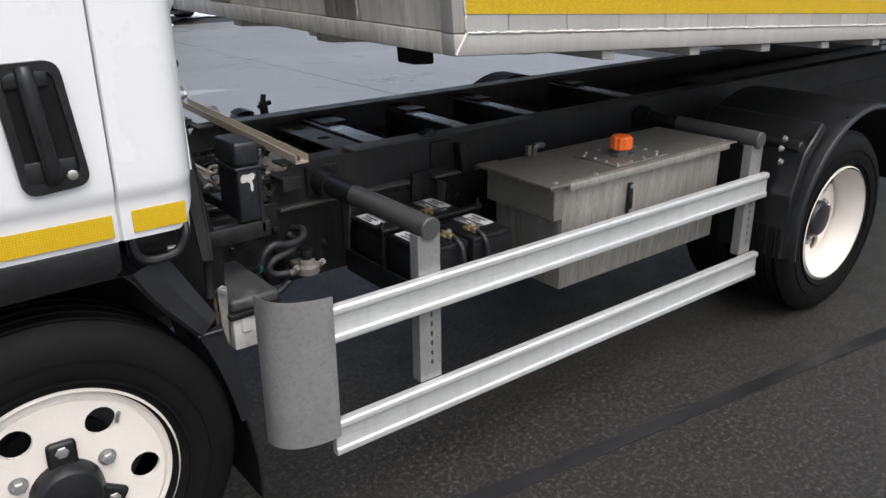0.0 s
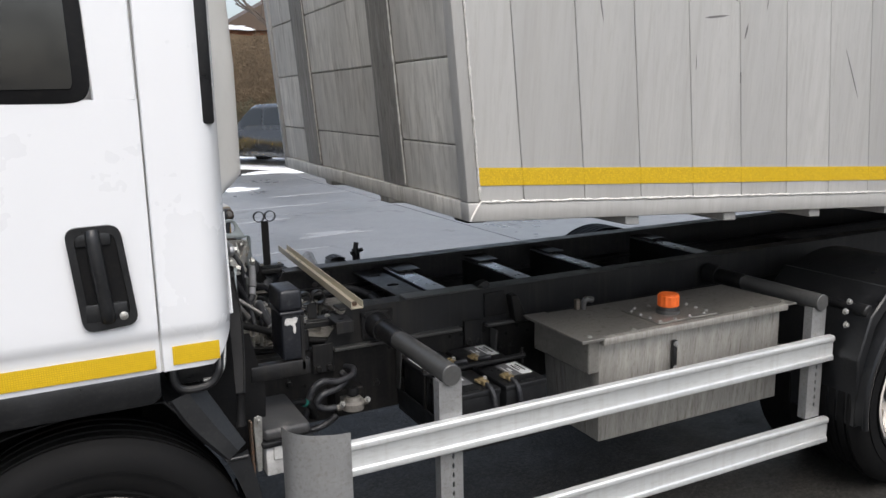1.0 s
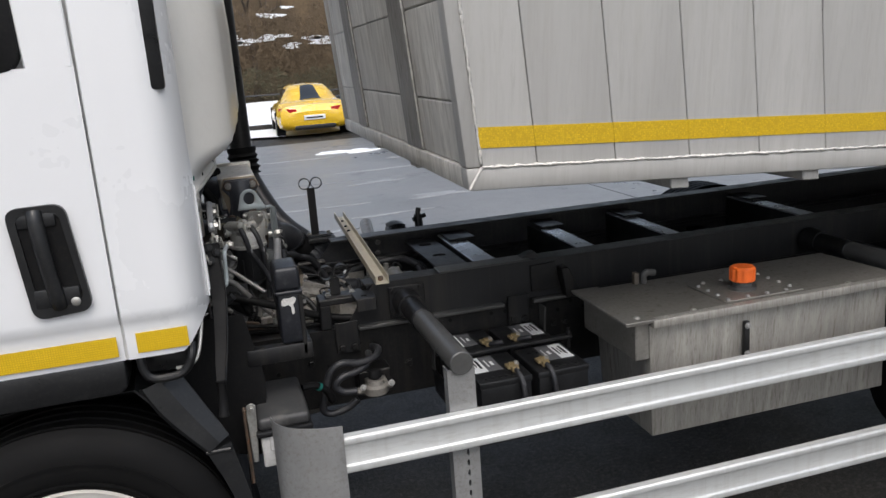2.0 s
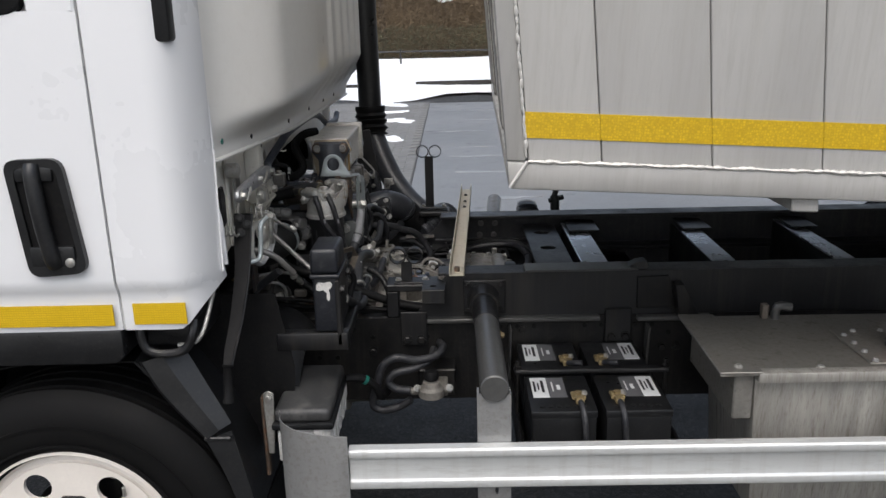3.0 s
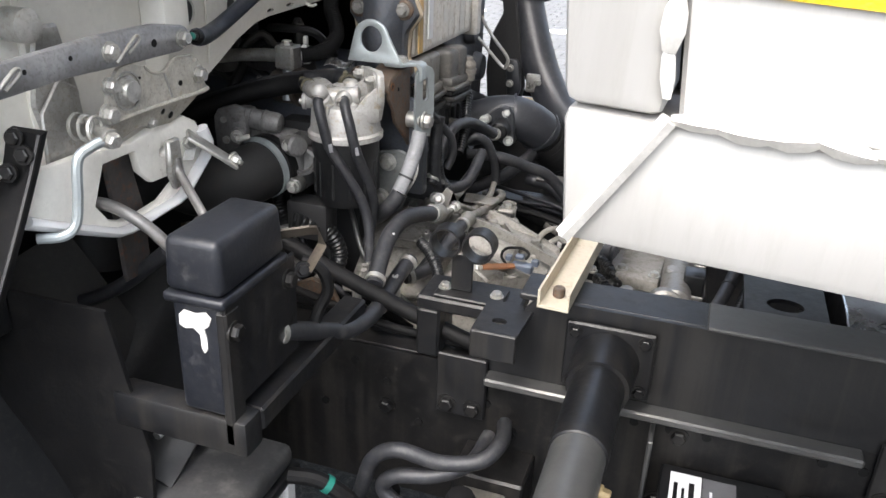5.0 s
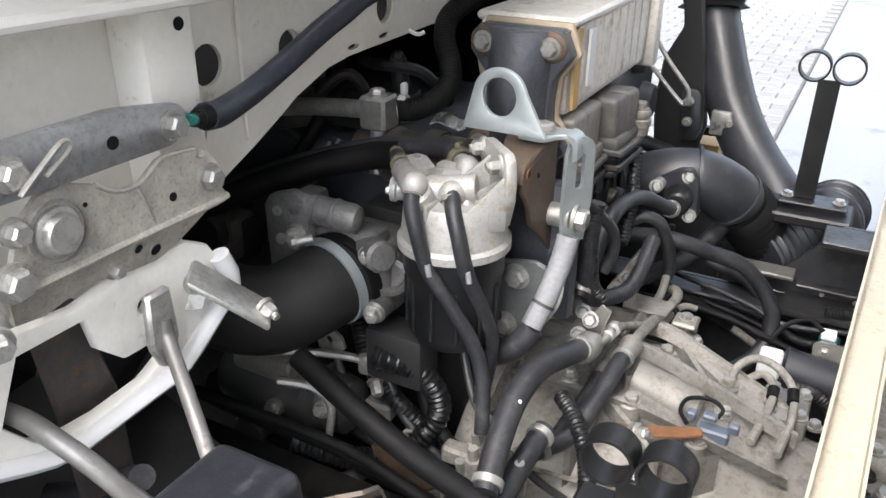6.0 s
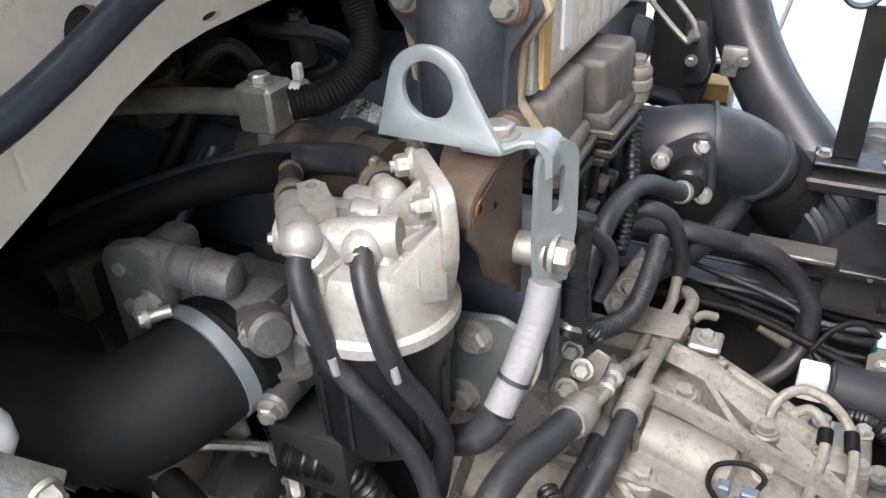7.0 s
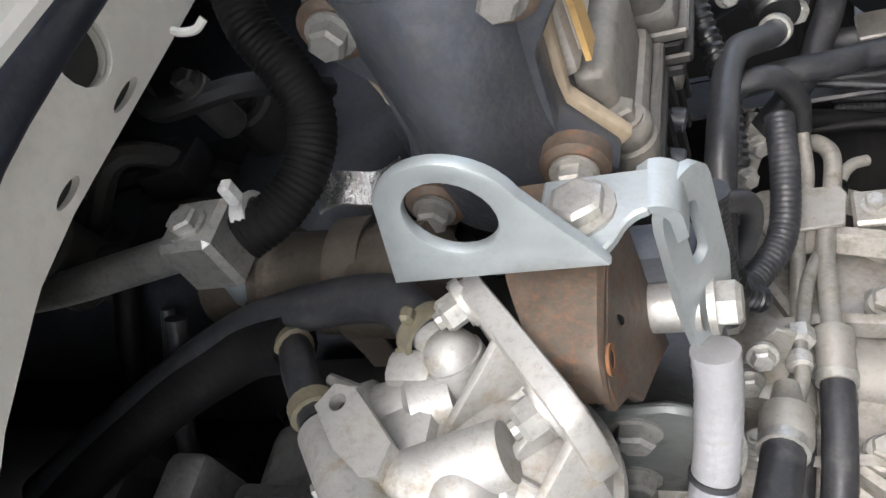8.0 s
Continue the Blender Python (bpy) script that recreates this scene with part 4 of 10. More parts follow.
build_car("suv_car", 4.75, 19.0, 32, 4.6, "car_dark", "dark grey parked car with red tail lamps",
          [(0.0, 0.85, 0.74), (0.03, 0.98, 0.88), (0.15, 1.02, 0.92), (0.5, 1.0, 0.93), (0.72, 0.98, 0.92), (0.9, 0.9, 0.86), (0.97, 0.78, 0.75), (1.0, 0.6, 0.6)],
          [(0.02, 1.05, 0.6), (0.12, 1.6, 0.62), (0.3, 1.67, 0.64), (0.55, 1.64, 0.64), (0.74, 1.0, 0.7)], 0.28, ((0.12, 0.27), (0.3, 0.46), (0.48, 0.64)))


def build_hedge_snow():
    rnd = random.Random(61)
    for _ in range(26):
        cx, cz = rnd.uniform(-6, 9), rnd.choice((2.9, 3.1, 4.4, 5.2)) + rnd.uniform(-0.2, 0.2)
        b = fresh()
        prism(b, blob(rnd, cx, cz, rnd.uniform(0.2, 0.9), rnd.uniform(0.06, 0.2)), "xz", 39.2, 39.6)
        part("snow_tuft", b, "snow", label="snow caught in the bare hedge", category="snow", kind="stuff")


build_hedge_snow()


def build_pavers():
    """Single paving blocks beside the slab, laid in offset rows with open joints."""
    b = fresh()
    box(b, (-0.117, -0.077, 0.0), (0.117, 0.077, 0.012), 0.006, 1)
    me = bpy.data.meshes.new("paver")
    b.to_mesh(me)
    b.free()
    me.materials.append(M["paver"])
    half = me.copy()
    half.name = "half_paver"
    for v in half.vertices:
        v.co.x *= 0.49
    rnd = random.Random(77)
    for row in range(36):
        for col in range(8):
            x = -0.525 - 0.24 * col - (0.12 if row % 2 else 0.0)
            y = 3.3 + 0.16 * row
            if col == 0 and row % 2:
                shared_piece("paver", half, pose(-0.4635, y, 0.0035, 0.2, -0.2, 0.0), PAVING)
            shared_piece("paver", me, pose(x, y, 0.0035 + rnd.uniform(-0.0015, 0.0015), rnd.uniform(-0.4, 0.4), rnd.uniform(-0.4, 0.4), rnd.uniform(-0.6, 0.6)), PAVING)
    # the blocks beyond, too small to tell apart singly
    verts, faces = [], []
    for row in range(48):
        for col in range(16):
            x, y = -0.525 - 0.24 * col - (0.12 if row % 2 else 0.0), 9.06 + 0.16 * row
            z, k = 0.0135 + rnd.uniform(-0.002, 0.002), len(verts)
            for inset, h in ((0.0, 0.004), (0.006, z)):
                verts += [(x + sx * (0.117 - inset), y + sy * (0.077 - inset), h) for sx, sy in ((-1, -1), (1, -1), (1, 1), (-1, 1))]
            faces += [(k + 4, k + 5, k + 6, k + 7)] + [(k + q, k + (q + 1) % 4, k + 4 + (q + 1) % 4, k + 4 + q) for q in range(4)]
    far = bpy.data.meshes.new("far_pavers")
    far.from_pydata(verts, [], faces)
    far.materials.append(M["paver"])
    ob = tagged(new("far_pavers", far), "grey paving blocks further off", kind="stuff")
    ob.parent = PAVING


# ---- truck: wheels ----
def build_wheel(name, cx, cy, cz, deep, label, inner=False):
    """A steel truck wheel that faces -y; deep: the disc lies far inside the rim, as on a twin rear axle."""
    wheel = new("wheel")
    wheel.matrix_basis = Matrix.Translation((cx, cy, 0))
    tagged(wheel, label)
    wheel.parent = AXLES[name]
    wheel.matrix_parent_inverse = AXLES[name].matrix_basis.inverted()
    at = Vector((cx, cy, cz))
    R, rim = 0.44, 0.272
    b = fresh()
    prof = [(rim - 0.01, 0.035), (rim + 0.012, 0.012), (rim + 0.05, 0.0), (rim + 0.1, 0.003), (R - 0.03, 0.014), (R - 0.012, 0.03)]
    groove = []
    for k in range(4):
        y = 0.055 + 0.045 * k
        groove += [(R, y - 0.012), (R, y), (R - 0.014, y + 0.002), (R - 0.014, y + 0.01), (R, y + 0.012)]
    prof += groove + [(R, 0.235), (R - 0.03, 0.26), (rim + 0.05, 0.272), (rim - 0.01, 0.24)]
    lathe(b, at, (0, 1, 0), prof, 72, cap=False)
    # moulded lines round the sidewall
    tyre = part("tyre", b, "tyre_rubber", wheel)
    for r in (rim + 0.03, rim + 0.085):
        b = fresh()
        ring(b, at + Vector((0, 0.004, 0)), (0, 1, 0), r + 0.003, r - 0.003, 0.012, 72)
        part("sidewall_line", b, "tyre_rubber", wheel)
    b = fresh()
    if deep:
        prof = [(rim, 0.006), (rim + 0.006, 0.012), (rim + 0.004, 0.03), (rim - 0.03, 0.05), (rim - 0.035, 0.09), (rim - 0.05, 0.12), (rim - 0.05, 0.165), (rim - 0.058, 0.178)]
        lathe(b, at, (0, 1, 0), prof, 64, cap=False)
        lathe(b, at, (0, 1, 0), [(rim - 0.006, 0.008), (rim - 0.012, 0.02), (rim - 0.04, 0.055), (rim - 0.055, 0.12)], 64, cap=False)
        disc_y = 0.135
    else:
        prof = [(rim, 0.012), (rim + 0.006, 0.018), (rim + 0.003, 0.03), (rim - 0.018, 0.045), (rim - 0.03, 0.04), (rim - 0.034, 0.03)]
        lathe(b, at, (0, 1, 0), prof, 64, cap=False)
        disc_y = 0.03
    part("rim", b, "wheel_paint", wheel)
    b = fresh()
    n_hole, hole_r = 6, (0.19 if not deep else 0.165)
    rad = rim - 0.032 if not deep else 0.215
    outline = [(cx + rad * math.cos(2 * math.pi * k / 48), cz + rad * math.sin(2 * math.pi * k / 48)) for k in range(48)]
    start = radians(57)
    holes = [(cx + hole_r * math.cos(start + k * math.pi / 3), cz + hole_r * math.sin(start + k * math.pi / 3), 0.037) for k in range(n_hole)]
    plate_with_holes(b, outline, holes, "xz", cy + disc_y, cy + disc_y + 0.012)
    part("disc", b, "wheel_paint", wheel)
    b = fresh()
    lathe(b, at + Vector((0, disc_y + 0.11, 0)), (0, -1, 0), [(0.16, 0), (0.16, 0.03), (0.0, 0.03)], 32, cap=False)
    part("drum", b, "frame_black", wheel)
    b = fresh()
    if deep:
        lathe(b, at + Vector((0, disc_y + 0.03, 0)), (0, -1, 0), [(0.095, 0), (0.09, 0.07), (0.075, 0.085), (0.03, 0.09), (0.0, 0.09)], 32, cap=False)
    else:
        lathe(b, at + Vector((0, disc_y + 0.03, 0)), (0, -1, 0), [(0.09, 0), (0.085, 0.055), (0.07, 0.075), (0.03, 0.085), (0.0, 0.085)], 32, cap=False)
        for k in range(3):
            a = radians(88 + 120 * k)
            q = at + Vector((0.075 * math.cos(a), disc_y - 0.012, 0.075 * math.sin(a)))
            box(b, (-0.034, -0.004, -0.02), (0.034, 0.012, 0.07), 0.012, 3, Matrix.Translation(q) @ Matrix.Rotation(math.pi / 2 - a, 4, "Y"))
    part("hub_cap", b, "black_plastic", wheel)
    for k in range(6):
        a = radians(28 + 60 * k)
        q = at + Vector((0.117 * math.cos(a), disc_y, 0.117 * math.sin(a)))
        b = fresh()
        bolt(b, q, (0, -1, 0), 0.016, 0.018, stud=0.006)
        part("wheel_nut", b, "steel_plate", wheel)
    b = fresh()
    a = radians(46)
    q = at + Vector((0.2 * math.cos(a), disc_y - 0.004, 0.2 * math.sin(a)))
    cyl(b, q, q + Vector((0.006, -0.012, 0.03)), 0.005, n=8)
    part("valve", b, "zinc", wheel)
    if inner:
        b = fresh()
        lathe(b, at + Vector((0, 0.31, 0)), (0, 1, 0), [(rim, 0.03), (rim + 0.05, 0.0), (R - 0.03, 0.01), (R, 0.04), (R, 0.22), (R - 0.03, 0.25), (rim, 0.23)], 56)
        part("inner_tyre", b, "tyre_rubber", wheel)
    return wheel


AXLES = {}
for nm, x, z, lb in (("front_axle", -0.935, 0.455, "steel front axle with cream truck wheels"), ("rear_axle", 2.46, 0.44, "steel rear axle with twin truck wheels")):
    AXLES[nm] = thing(nm, (x, 1.12, 0), lb, "axle")
    b = fresh()
    cyl(b, (x, 0.2, z), (x, 2.0, z), 0.055, n=16)
    if nm == "rear_axle":
        lathe(b, (x, 0.9, z), (0, 1, 0), [(0.06, 0), (0.16, 0.08), (0.2, 0.22), (0.16, 0.36), (0.06, 0.44)], 24)
    part("axle_beam", b, "frame_dusty", AXLES[nm])
build_wheel("front_axle", -0.935, 0.03, 0.455, False, "cream steel front wheel with six round vents")
build_wheel("rear_axle", 2.46, -0.115, 0.44, True, "deep-dished cream rear wheel with worn tyre", True)
for axle, x, y in (("front_axle", -0.935, 2.23), ("rear_axle", 2.46, 2.36)):
    near = [o for o in AXLES[axle].children if o.type == "EMPTY"][0]
    twin = near.copy()
    scene.collection.objects.link(twin)
    for o in near.children:
        q = o.copy()
        scene.collection.objects.link(q)
        q.parent = twin
        q.matrix_parent_inverse = o.matrix_parent_inverse
    twin.matrix_basis = pose(x, y, 0, 0, 0, 180)


# ---- truck: frame ----
def channel(b, x0, x1, y, z0, z1, side, t=0.008, fl=0.075):
    """A C-section rail along x, its web at y, its flanges to one side."""
    s = side
    box(b, (x0, min(y, y + s * t), z0), (x1, max(y, y + s * t), z1))
    for za, zb in ((z0, z0 + t), (z1 - t, z1)):
        box(b, (x0, min(y + s * t, y + s * fl), za), (x1, max(y + s * t, y + s * fl), zb), 0.003, 1)


def build_frame():
    fr = thing("chassis_frame", (1.2, 1.12, 0.0), "black painted steel truck chassis frame with bolted cross-members", "chassis")
    for y, s in ((0.69, 1), (1.55, -1)):
        b = fresh()
        channel(b, -2.3, 6.3, y, 0.545, 0.835, s)
        rail = part("main_rail", b, "frame_dusty" if s > 0 else "rail_grimy", fr)
        b = fresh()
        # upper rail starts with a sloped nose
        ya, yb = sorted((y - s * 0.004, y + s * 0.004))
        prism(b, [(-0.06, 0.838), (-0.02, 0.9), (0.05, 0.985), (6.3, 0.985), (6.3, 0.838)], "xz", ya, yb)
        ya, yb = sorted((y + s * 0.004, y + s * 0.085))
        prism(b, [(0.02, 0.975), (0.02, 0.985), (6.3, 0.985), (6.3, 0.975)], "xz", ya, yb, 0.002, 1)
        prism(b, [(-0.02, 0.838), (-0.02, 0.846), (6.3, 0.846), (6.3, 0.838)], "xz", ya, yb)
        part("upper_rail", b, "frame_black" if s > 0 else "rail_grimy", fr)
        face = y - s * 0.001
        rnd = random.Random(21 + s)
        for x in [0.22 + 0.055 * k for k in range(26)] + [-0.5 + 0.06 * k for k in range(9)]:
            z = rnd.choice((0.8, 0.8, 0.77, 0.62, 0.7))
            b = fresh()
            cyl(b, (x, face - s * 0.0018, z), (x, face + s * 0.002, z), 0.0075, n=12)
            part("rail_hole", b, "rubber", rail)
        for x in (-0.38, -0.2, 0.02, 0.16, 0.27, 0.29, 0.75, 0.8, 1.3):
            b = fresh()
            bolt(b, (x, face, rnd.choice((0.79, 0.72, 0.66))), (0, -s, 0), 0.011, 0.01)
            part("rail_bolt", b, "frame_dusty", rail)
    # cross-members
    for x in (-0.62, 0.72, 1.9, 3.4):
        b = fresh()
        box(b, (x, 0.7, 0.58), (x + 0.09, 1.54, 0.8), 0.01)
        part("cross_member", b, "frame_dusty", fr)
    b = fresh()
    plate_with_holes(b, [(0.36, 0.77), (0.49, 0.77), (0.49, 1.47), (0.36, 1.47)], [(0.425, 0.9, 0.03, 0.024), (0.425, 1.12, 0.03, 0.024), (0.425, 1.34, 0.03, 0.024)], "xy", 0.935, 0.943)
    part("cross_plate", b, "frame_black", fr)
    for x, w, ya, yb in ((0.52, 0.092, 0.775, 1.47), (0.975, 0.08, 0.775, 1.3), (1.4, 0.07, 0.775, 1.47), (2.1, 0.08, 0.775, 1.47)):
        b = fresh()
        prism(b, [(ya, 0.905), (ya, 0.912), (ya + 0.15, 0.944), (yb, 0.95), (yb, 0.943), (ya + 0.15, 0.937)], "yz", x, x + w, 0.002, 1)
        part("bare_flange", b, "bare_steel", fr, "bare bright steel flange of a cross-member")
        b = fresh()
        box(b, (x + 0.004, 0.76, 0.7), (x + 0.012, 1.48, 0.936), 0.002, 1)
        part("cross_web", b, "frame_black", fr)
        b = fresh()
        box(b, (x + 0.01, 1.3, 0.952), (x + w + 0.04, 1.47, 0.96), 0.002, 1)
        part("end_tab", b, "frame_dusty", fr)
    b = fresh()
    box(b, (-0.02, 0.655, 0.826), (0.54, 0.688, 0.84), 0.003, 1)
    part("lower_ledge", b, "dark_tube", fr)
    b = fresh()
    box(b, (0.66, 0.655, 0.822), (0.9, 0.688, 0.836), 0.003, 1)
    part("lower_ledge", b, "dark_tube", fr)
    b = fresh()
    prism(b, [(0.66, 0.966), (0.76, 0.97), (0.78, 0.86), (0.66, 0.862)], "xz", 0.676, 0.684, 0.002, 1)
    part("splice_plate", b, "frame_dusty", fr)
    b = fresh()
    prism(b, [(0.79, 0.83), (0.86, 0.83), (0.8, 0.95), (0.77, 0.95)], "xz", 0.64, 0.684, 0.003, 1)
    part("gusset", b, "frame_dusty", fr)
    for x in (0.245, 0.69):
        b = fresh()
        prism(b, [(0.63, 0.81), (0.686, 0.81), (0.686, 0.62), (0.66, 0.62)], "yz", x, x + 0.008, 0.002, 1)
        part("tray_gusset", b, "dark_tube", fr)
    # ledge inside the far rail
    b = fresh()
    box(b, (-0.13, 1.5, 0.884), (-0.01, 1.545, 0.892), 0.002, 1)
    part("inner_ledge", b, "rail_top", fr)
    b = fresh()
    box(b, (-0.005, 1.52, 0.866), (0.5, 1.545, 0.872), 0.002, 1)
    part("inner_ledge", b, "rail_grimy", fr)
    for k in range(6):
        b = fresh()
        bolt(b, (0.04 + 0.055 * k, 1.5455, 0.852 - 0.003 * k), (0, -1, 0), 0.0042, 0.004, washer=False)
        part("rail_rivet", b, "zinc", fr)
    # flat bars on the upper rails and the folded tabs
    b = fresh()
    box(b, (0.3, 0.676, 0.988), (0.66, 0.76, 0.994), 0.002, 1)
    part("wear_strip", b, "dark_tube", fr)
    b = fresh()
    prism(b, [(0.62, 0.985), (0.69, 0.985), (0.7, 0.995), (0.69, 1.012), (0.66, 1.008)], "xz", 0.7, 0.745)
    part("stop_tab", b, "frame_black", fr)
    # bolted square plates that hang on the outside of the rails
    for x in (-0.105, 0.56):
        b = fresh()
        box(b, (x, 0.674, 0.745), (x + 0.085, 0.684, 0.86), 0.002, 1)
        pl = part("joint_plate", b, "frame_black", fr)
        for dx in (0.02, 0.065):
            b = fresh()
            bolt(b, (x + dx, 0.674, 0.765), (0, -1, 0), 0.012, 0.011)
            part("plate_bolt", b, "frame_dusty", pl)
    b = fresh()
    box(b, (0.1, 0.672, 0.85), (0.235, 0.682, 0.965), 0.003, 1)
    flange = part("tube_flange", b, "frame_black", fr)
    for dx in (0.115, 0.22):
        for dz in (0.865, 0.95):
            b = fresh()
            bolt(b, (dx, 0.672, dz), (0, -1, 0), 0.008, 0.007)
            part("flange_bolt", b, "frame_dusty", flange)
    # folded bracket with an oblong hole, beside the light channel
    b = fresh()
    plate_with_holes(b, [(-0.03, 0.604), (0.04, 0.604), (0.045, 0.7), (-0.03, 0.7)], [(0.004, 0.638, 0.012, 0.009)], "xy", 0.955, 0.961)
    box(b, (-0.03, 0.597, 0.915), (0.04, 0.605, 0.961), 0.002, 1)
    part("folded_bracket", b, "frame_black", fr)
    # far side: bolts on the inner face
    for x, z in ((0.19, 0.935), (0.25, 0.935), (0.185, 0.885), (0.245, 0.885), (0.6, 0.92), (0.66, 0.9)):
        b = fresh()
        bolt(b, (x, 1.545, z), (0, -1, 0), 0.0095, 0.007)
        part("rail_bolt", b, "rail_top", fr)
    return fr


build_frame()


# ---- truck: side guard ----
def build_guard():
    g = thing("side_guard", (0.9, 0.03, 0.36), "silver aluminium side guard with two long rails and curved end plate", "guard")

    def rail(name, x0, x1, z0, z1):
        h = z1 - z0
        b = fresh()
        # hollow profile: lip on top, set-back face, lip below
        prof = [(0.03, z0), (0.006, z0), (0.002, z0 + 0.004), (0.002, z0 + 0.022), (0.008, z0 + 0.027), (0.008, z1 - 0.028), (0.001, z1 - 0.022), (0.001, z1 - 0.006), (0.006, z1), (0.032, z1), (0.032, z1 - 0.012), (0.03, z1 - 0.014)]
        prism(b, prof, "yz", x0, x1, 0.0015, 1)
        return part(name, b, "rail_alu", g)
    up = rail("upper_rail", -0.2, 2.0, 0.638, 0.75)
    rail("lower_rail", -0.212, 2.0, 0.262, 0.378)
    b = fresh()
    line = [(-0.2, 0.0), (-0.24, -0.003), (-0.28, 0.002), (-0.325, 0.016), (-0.358, 0.04), (-0.378, 0.07), (-0.386, 0.105)]
    pts = curve_points([(x, y, 0) for x, y in line], 4)
    n = len(pts) - 1

    def curved(u, v):
        p = pts[min(n, round(u * n))]
        return p.x, p.y - 0.004, 0.335 + (0.79 - 0.335) * v + (0.02 if v > 0.5 else 0) * u
    sheet(b, curved, n, 8, (0, 0.004, 0))
    plate = part("end_plate", b, "steel_plate", g, "curved dull grey aluminium end plate")
    for z in (0.36, 0.69, 0.72, 0.4):
        b = fresh()
        cyl(b, (-0.206, -0.006, z), (-0.206, -0.0015, z), 0.006, 0.004, n=10)
        part("rivet", b, "steel_plate", plate)
    for x, top in ((0.164, 0.9), (1.93, 0.9)):
        b = fresh()
        cyl(b, (x, 0.02, top), (x, 0.62, top + 0.005), 0.036, n=28, bev=0.003)
        arm = part("support_tube", b, "dark_tube", g, "dark grey round support tube")
        b = fresh()
        cyl(b, (x, 0.44, top + 0.003), (x, 0.672, top + 0.005), 0.039, n=28, bev=0.002)
        cyl(b, (x, 0.6, top + 0.003), (x, 0.672, top + 0.005), 0.046, 0.052, n=28)
        part("sleeve", b, "frame_black", arm)
        b = fresh()
        bolt(b, (x + 0.036, 0.4, top - 0.012), (1, 0, -0.2), 0.008, 0.012)
        part("set_screw", b, "brass", arm)
        b = fresh()
        slots = []
        # slotted flat bar: upper part solid, row of slots below
        wx = 0.042
        holes = [(x + 0.006, 0.44 + 0.034 * k, 0.0045, 0.011) for k in range(8)]
        plate_with_holes(b, [(x - wx, 0.38), (x + wx, 0.38), (x + wx, top - 0.02), (x - wx, top - 0.02)], holes, "xz", 0.034, 0.04)
        box(b, (x - wx, 0.04, 0.38), (x - wx + 0.005, 0.075, top - 0.02))
        box(b, (x + wx - 0.005, 0.04, 0.38), (x + wx, 0.075, top - 0.02))
        part("slotted_post", b, "steel_plate", g, "grey steel post with a row of slots")
    return g


build_guard()


# ---- truck: metal tank ----
def build_tank():
    tk = thing("oil_tank", (1.3, 0.3, 0.46), "streaked bare metal box tank bolted beside the frame", "tank")
    b = fresh()
    lo = [(0.862, 0.15), (1.83, 0.15), (1.83, 0.5), (0.862, 0.5)]
    hi = [(0.832, 0.118), (1.79, 0.118), (1.79, 0.5), (0.832, 0.5)]
    vl = [b.verts.new((x, y, 0.458)) for x, y in lo]
    vh = [b.verts.new((x, y, 0.888)) for x, y in hi]
    b.faces.new(vl[::-1])
    b.faces.new(vh)
    for k in range(4):
        b.faces.new((vl[k], vl[(k + 1) % 4], vh[(k + 1) % 4], vh[k]))
    bmesh.ops.bevel(b, geom=list(b.edges), offset=0.006, segments=2, profile=0.5, affect="EDGES")
    part("body", b, "tank_steel", tk)
    b = fresh()
    prism(b, [(0.735, 0.088), (1.855, 0.088), (1.83, 0.49), (0.745, 0.5)], "xy", 0.89, 0.897, 0.002, 1)
    lid = part("top_plate", b, "tank_top", tk, "dull dark metal lid sheet")
    b = fresh()
    box(b, (0.832, 0.084, 0.872), (1.8, 0.118, 0.9), 0.004)
    part("front_lip", b, "tank_steel", tk)
    b = fresh()
    box(b, (0.78, 0.11, 0.76), (0.83, 0.48, 0.89), 0.004, 1)
    part("end_bracket", b, "tank_top", tk)
    b = fresh()
    box(b, (1.13, 0.13, 0.897), (1.44, 0.36, 0.903), 0.002, 1)
    hatch = part("hatch_plate", b, "tank_top", tk)
    b = fresh()
    prism(b, [(0.732, 0.085), (0.842, 0.085), (0.846, 0.498), (0.742, 0.503)], "xy", 0.8975, 0.9035, 0.002, 1)
    part("lid_strip", b, "tank_top", lid)
    for k in range(14):
        u = k / 14 * 4
        s, f = int(u), u - int(u)
        x0, x1, y0, y1 = 1.15, 1.42, 0.145, 0.345
        px, py = [(x0 + (x1 - x0) * f, y0), (x1, y0 + (y1 - y0) * f), (x1 - (x1 - x0) * f, y1), (x0, y1 - (y1 - y0) * f)][s]
        b = fresh()
        bolt(b, (px, py, 0.903), (0, 0, 1), 0.006, 0.006)
        part("hatch_bolt", b, "steel_plate", hatch)
    for x in (0.79, 1.0, 1.62, 1.8):
        b = fresh()
        bolt(b, (x, 0.12, 0.9035 if x < 0.8 else 0.897), (0, 0, 1), 0.008, 0.006)
        part("lid_bolt", b, "zinc", lid)
    b = fresh()
    lathe(b, (1.272, 0.235, 0.903), (0, 0, 1), [(0.048, 0), (0.048, 0.012), (0.034, 0.014), (0.034, 0.03)], 28)
    part("filler_neck", b, "dark_tube", tk)
    b = fresh()
    n = 48
    rings = []
    for r, h in ((0.038, 0), (0.041, 0.004), (0.041, 0.046), (0.036, 0.053), (0.012, 0.054)):
        rings.append([b.verts.new((1.272 + (r + (0.003 if k % 4 < 2 and 0.001 < h < 0.05 else 0)) * math.cos(2 * math.pi * k / n), 0.235 + (r + (0.003 if k % 4 < 2 and 0.001 < h < 0.05 else 0)) * math.sin(2 * math.pi * k / n), 0.93 + h)) for k in range(n)])
    for p, q in zip(rings, rings[1:]):
        for k in range(n):
            b.faces.new((p[k], p[(k + 1) % n], q[(k + 1) % n], q[k]))
    b.faces.new(rings[-1])
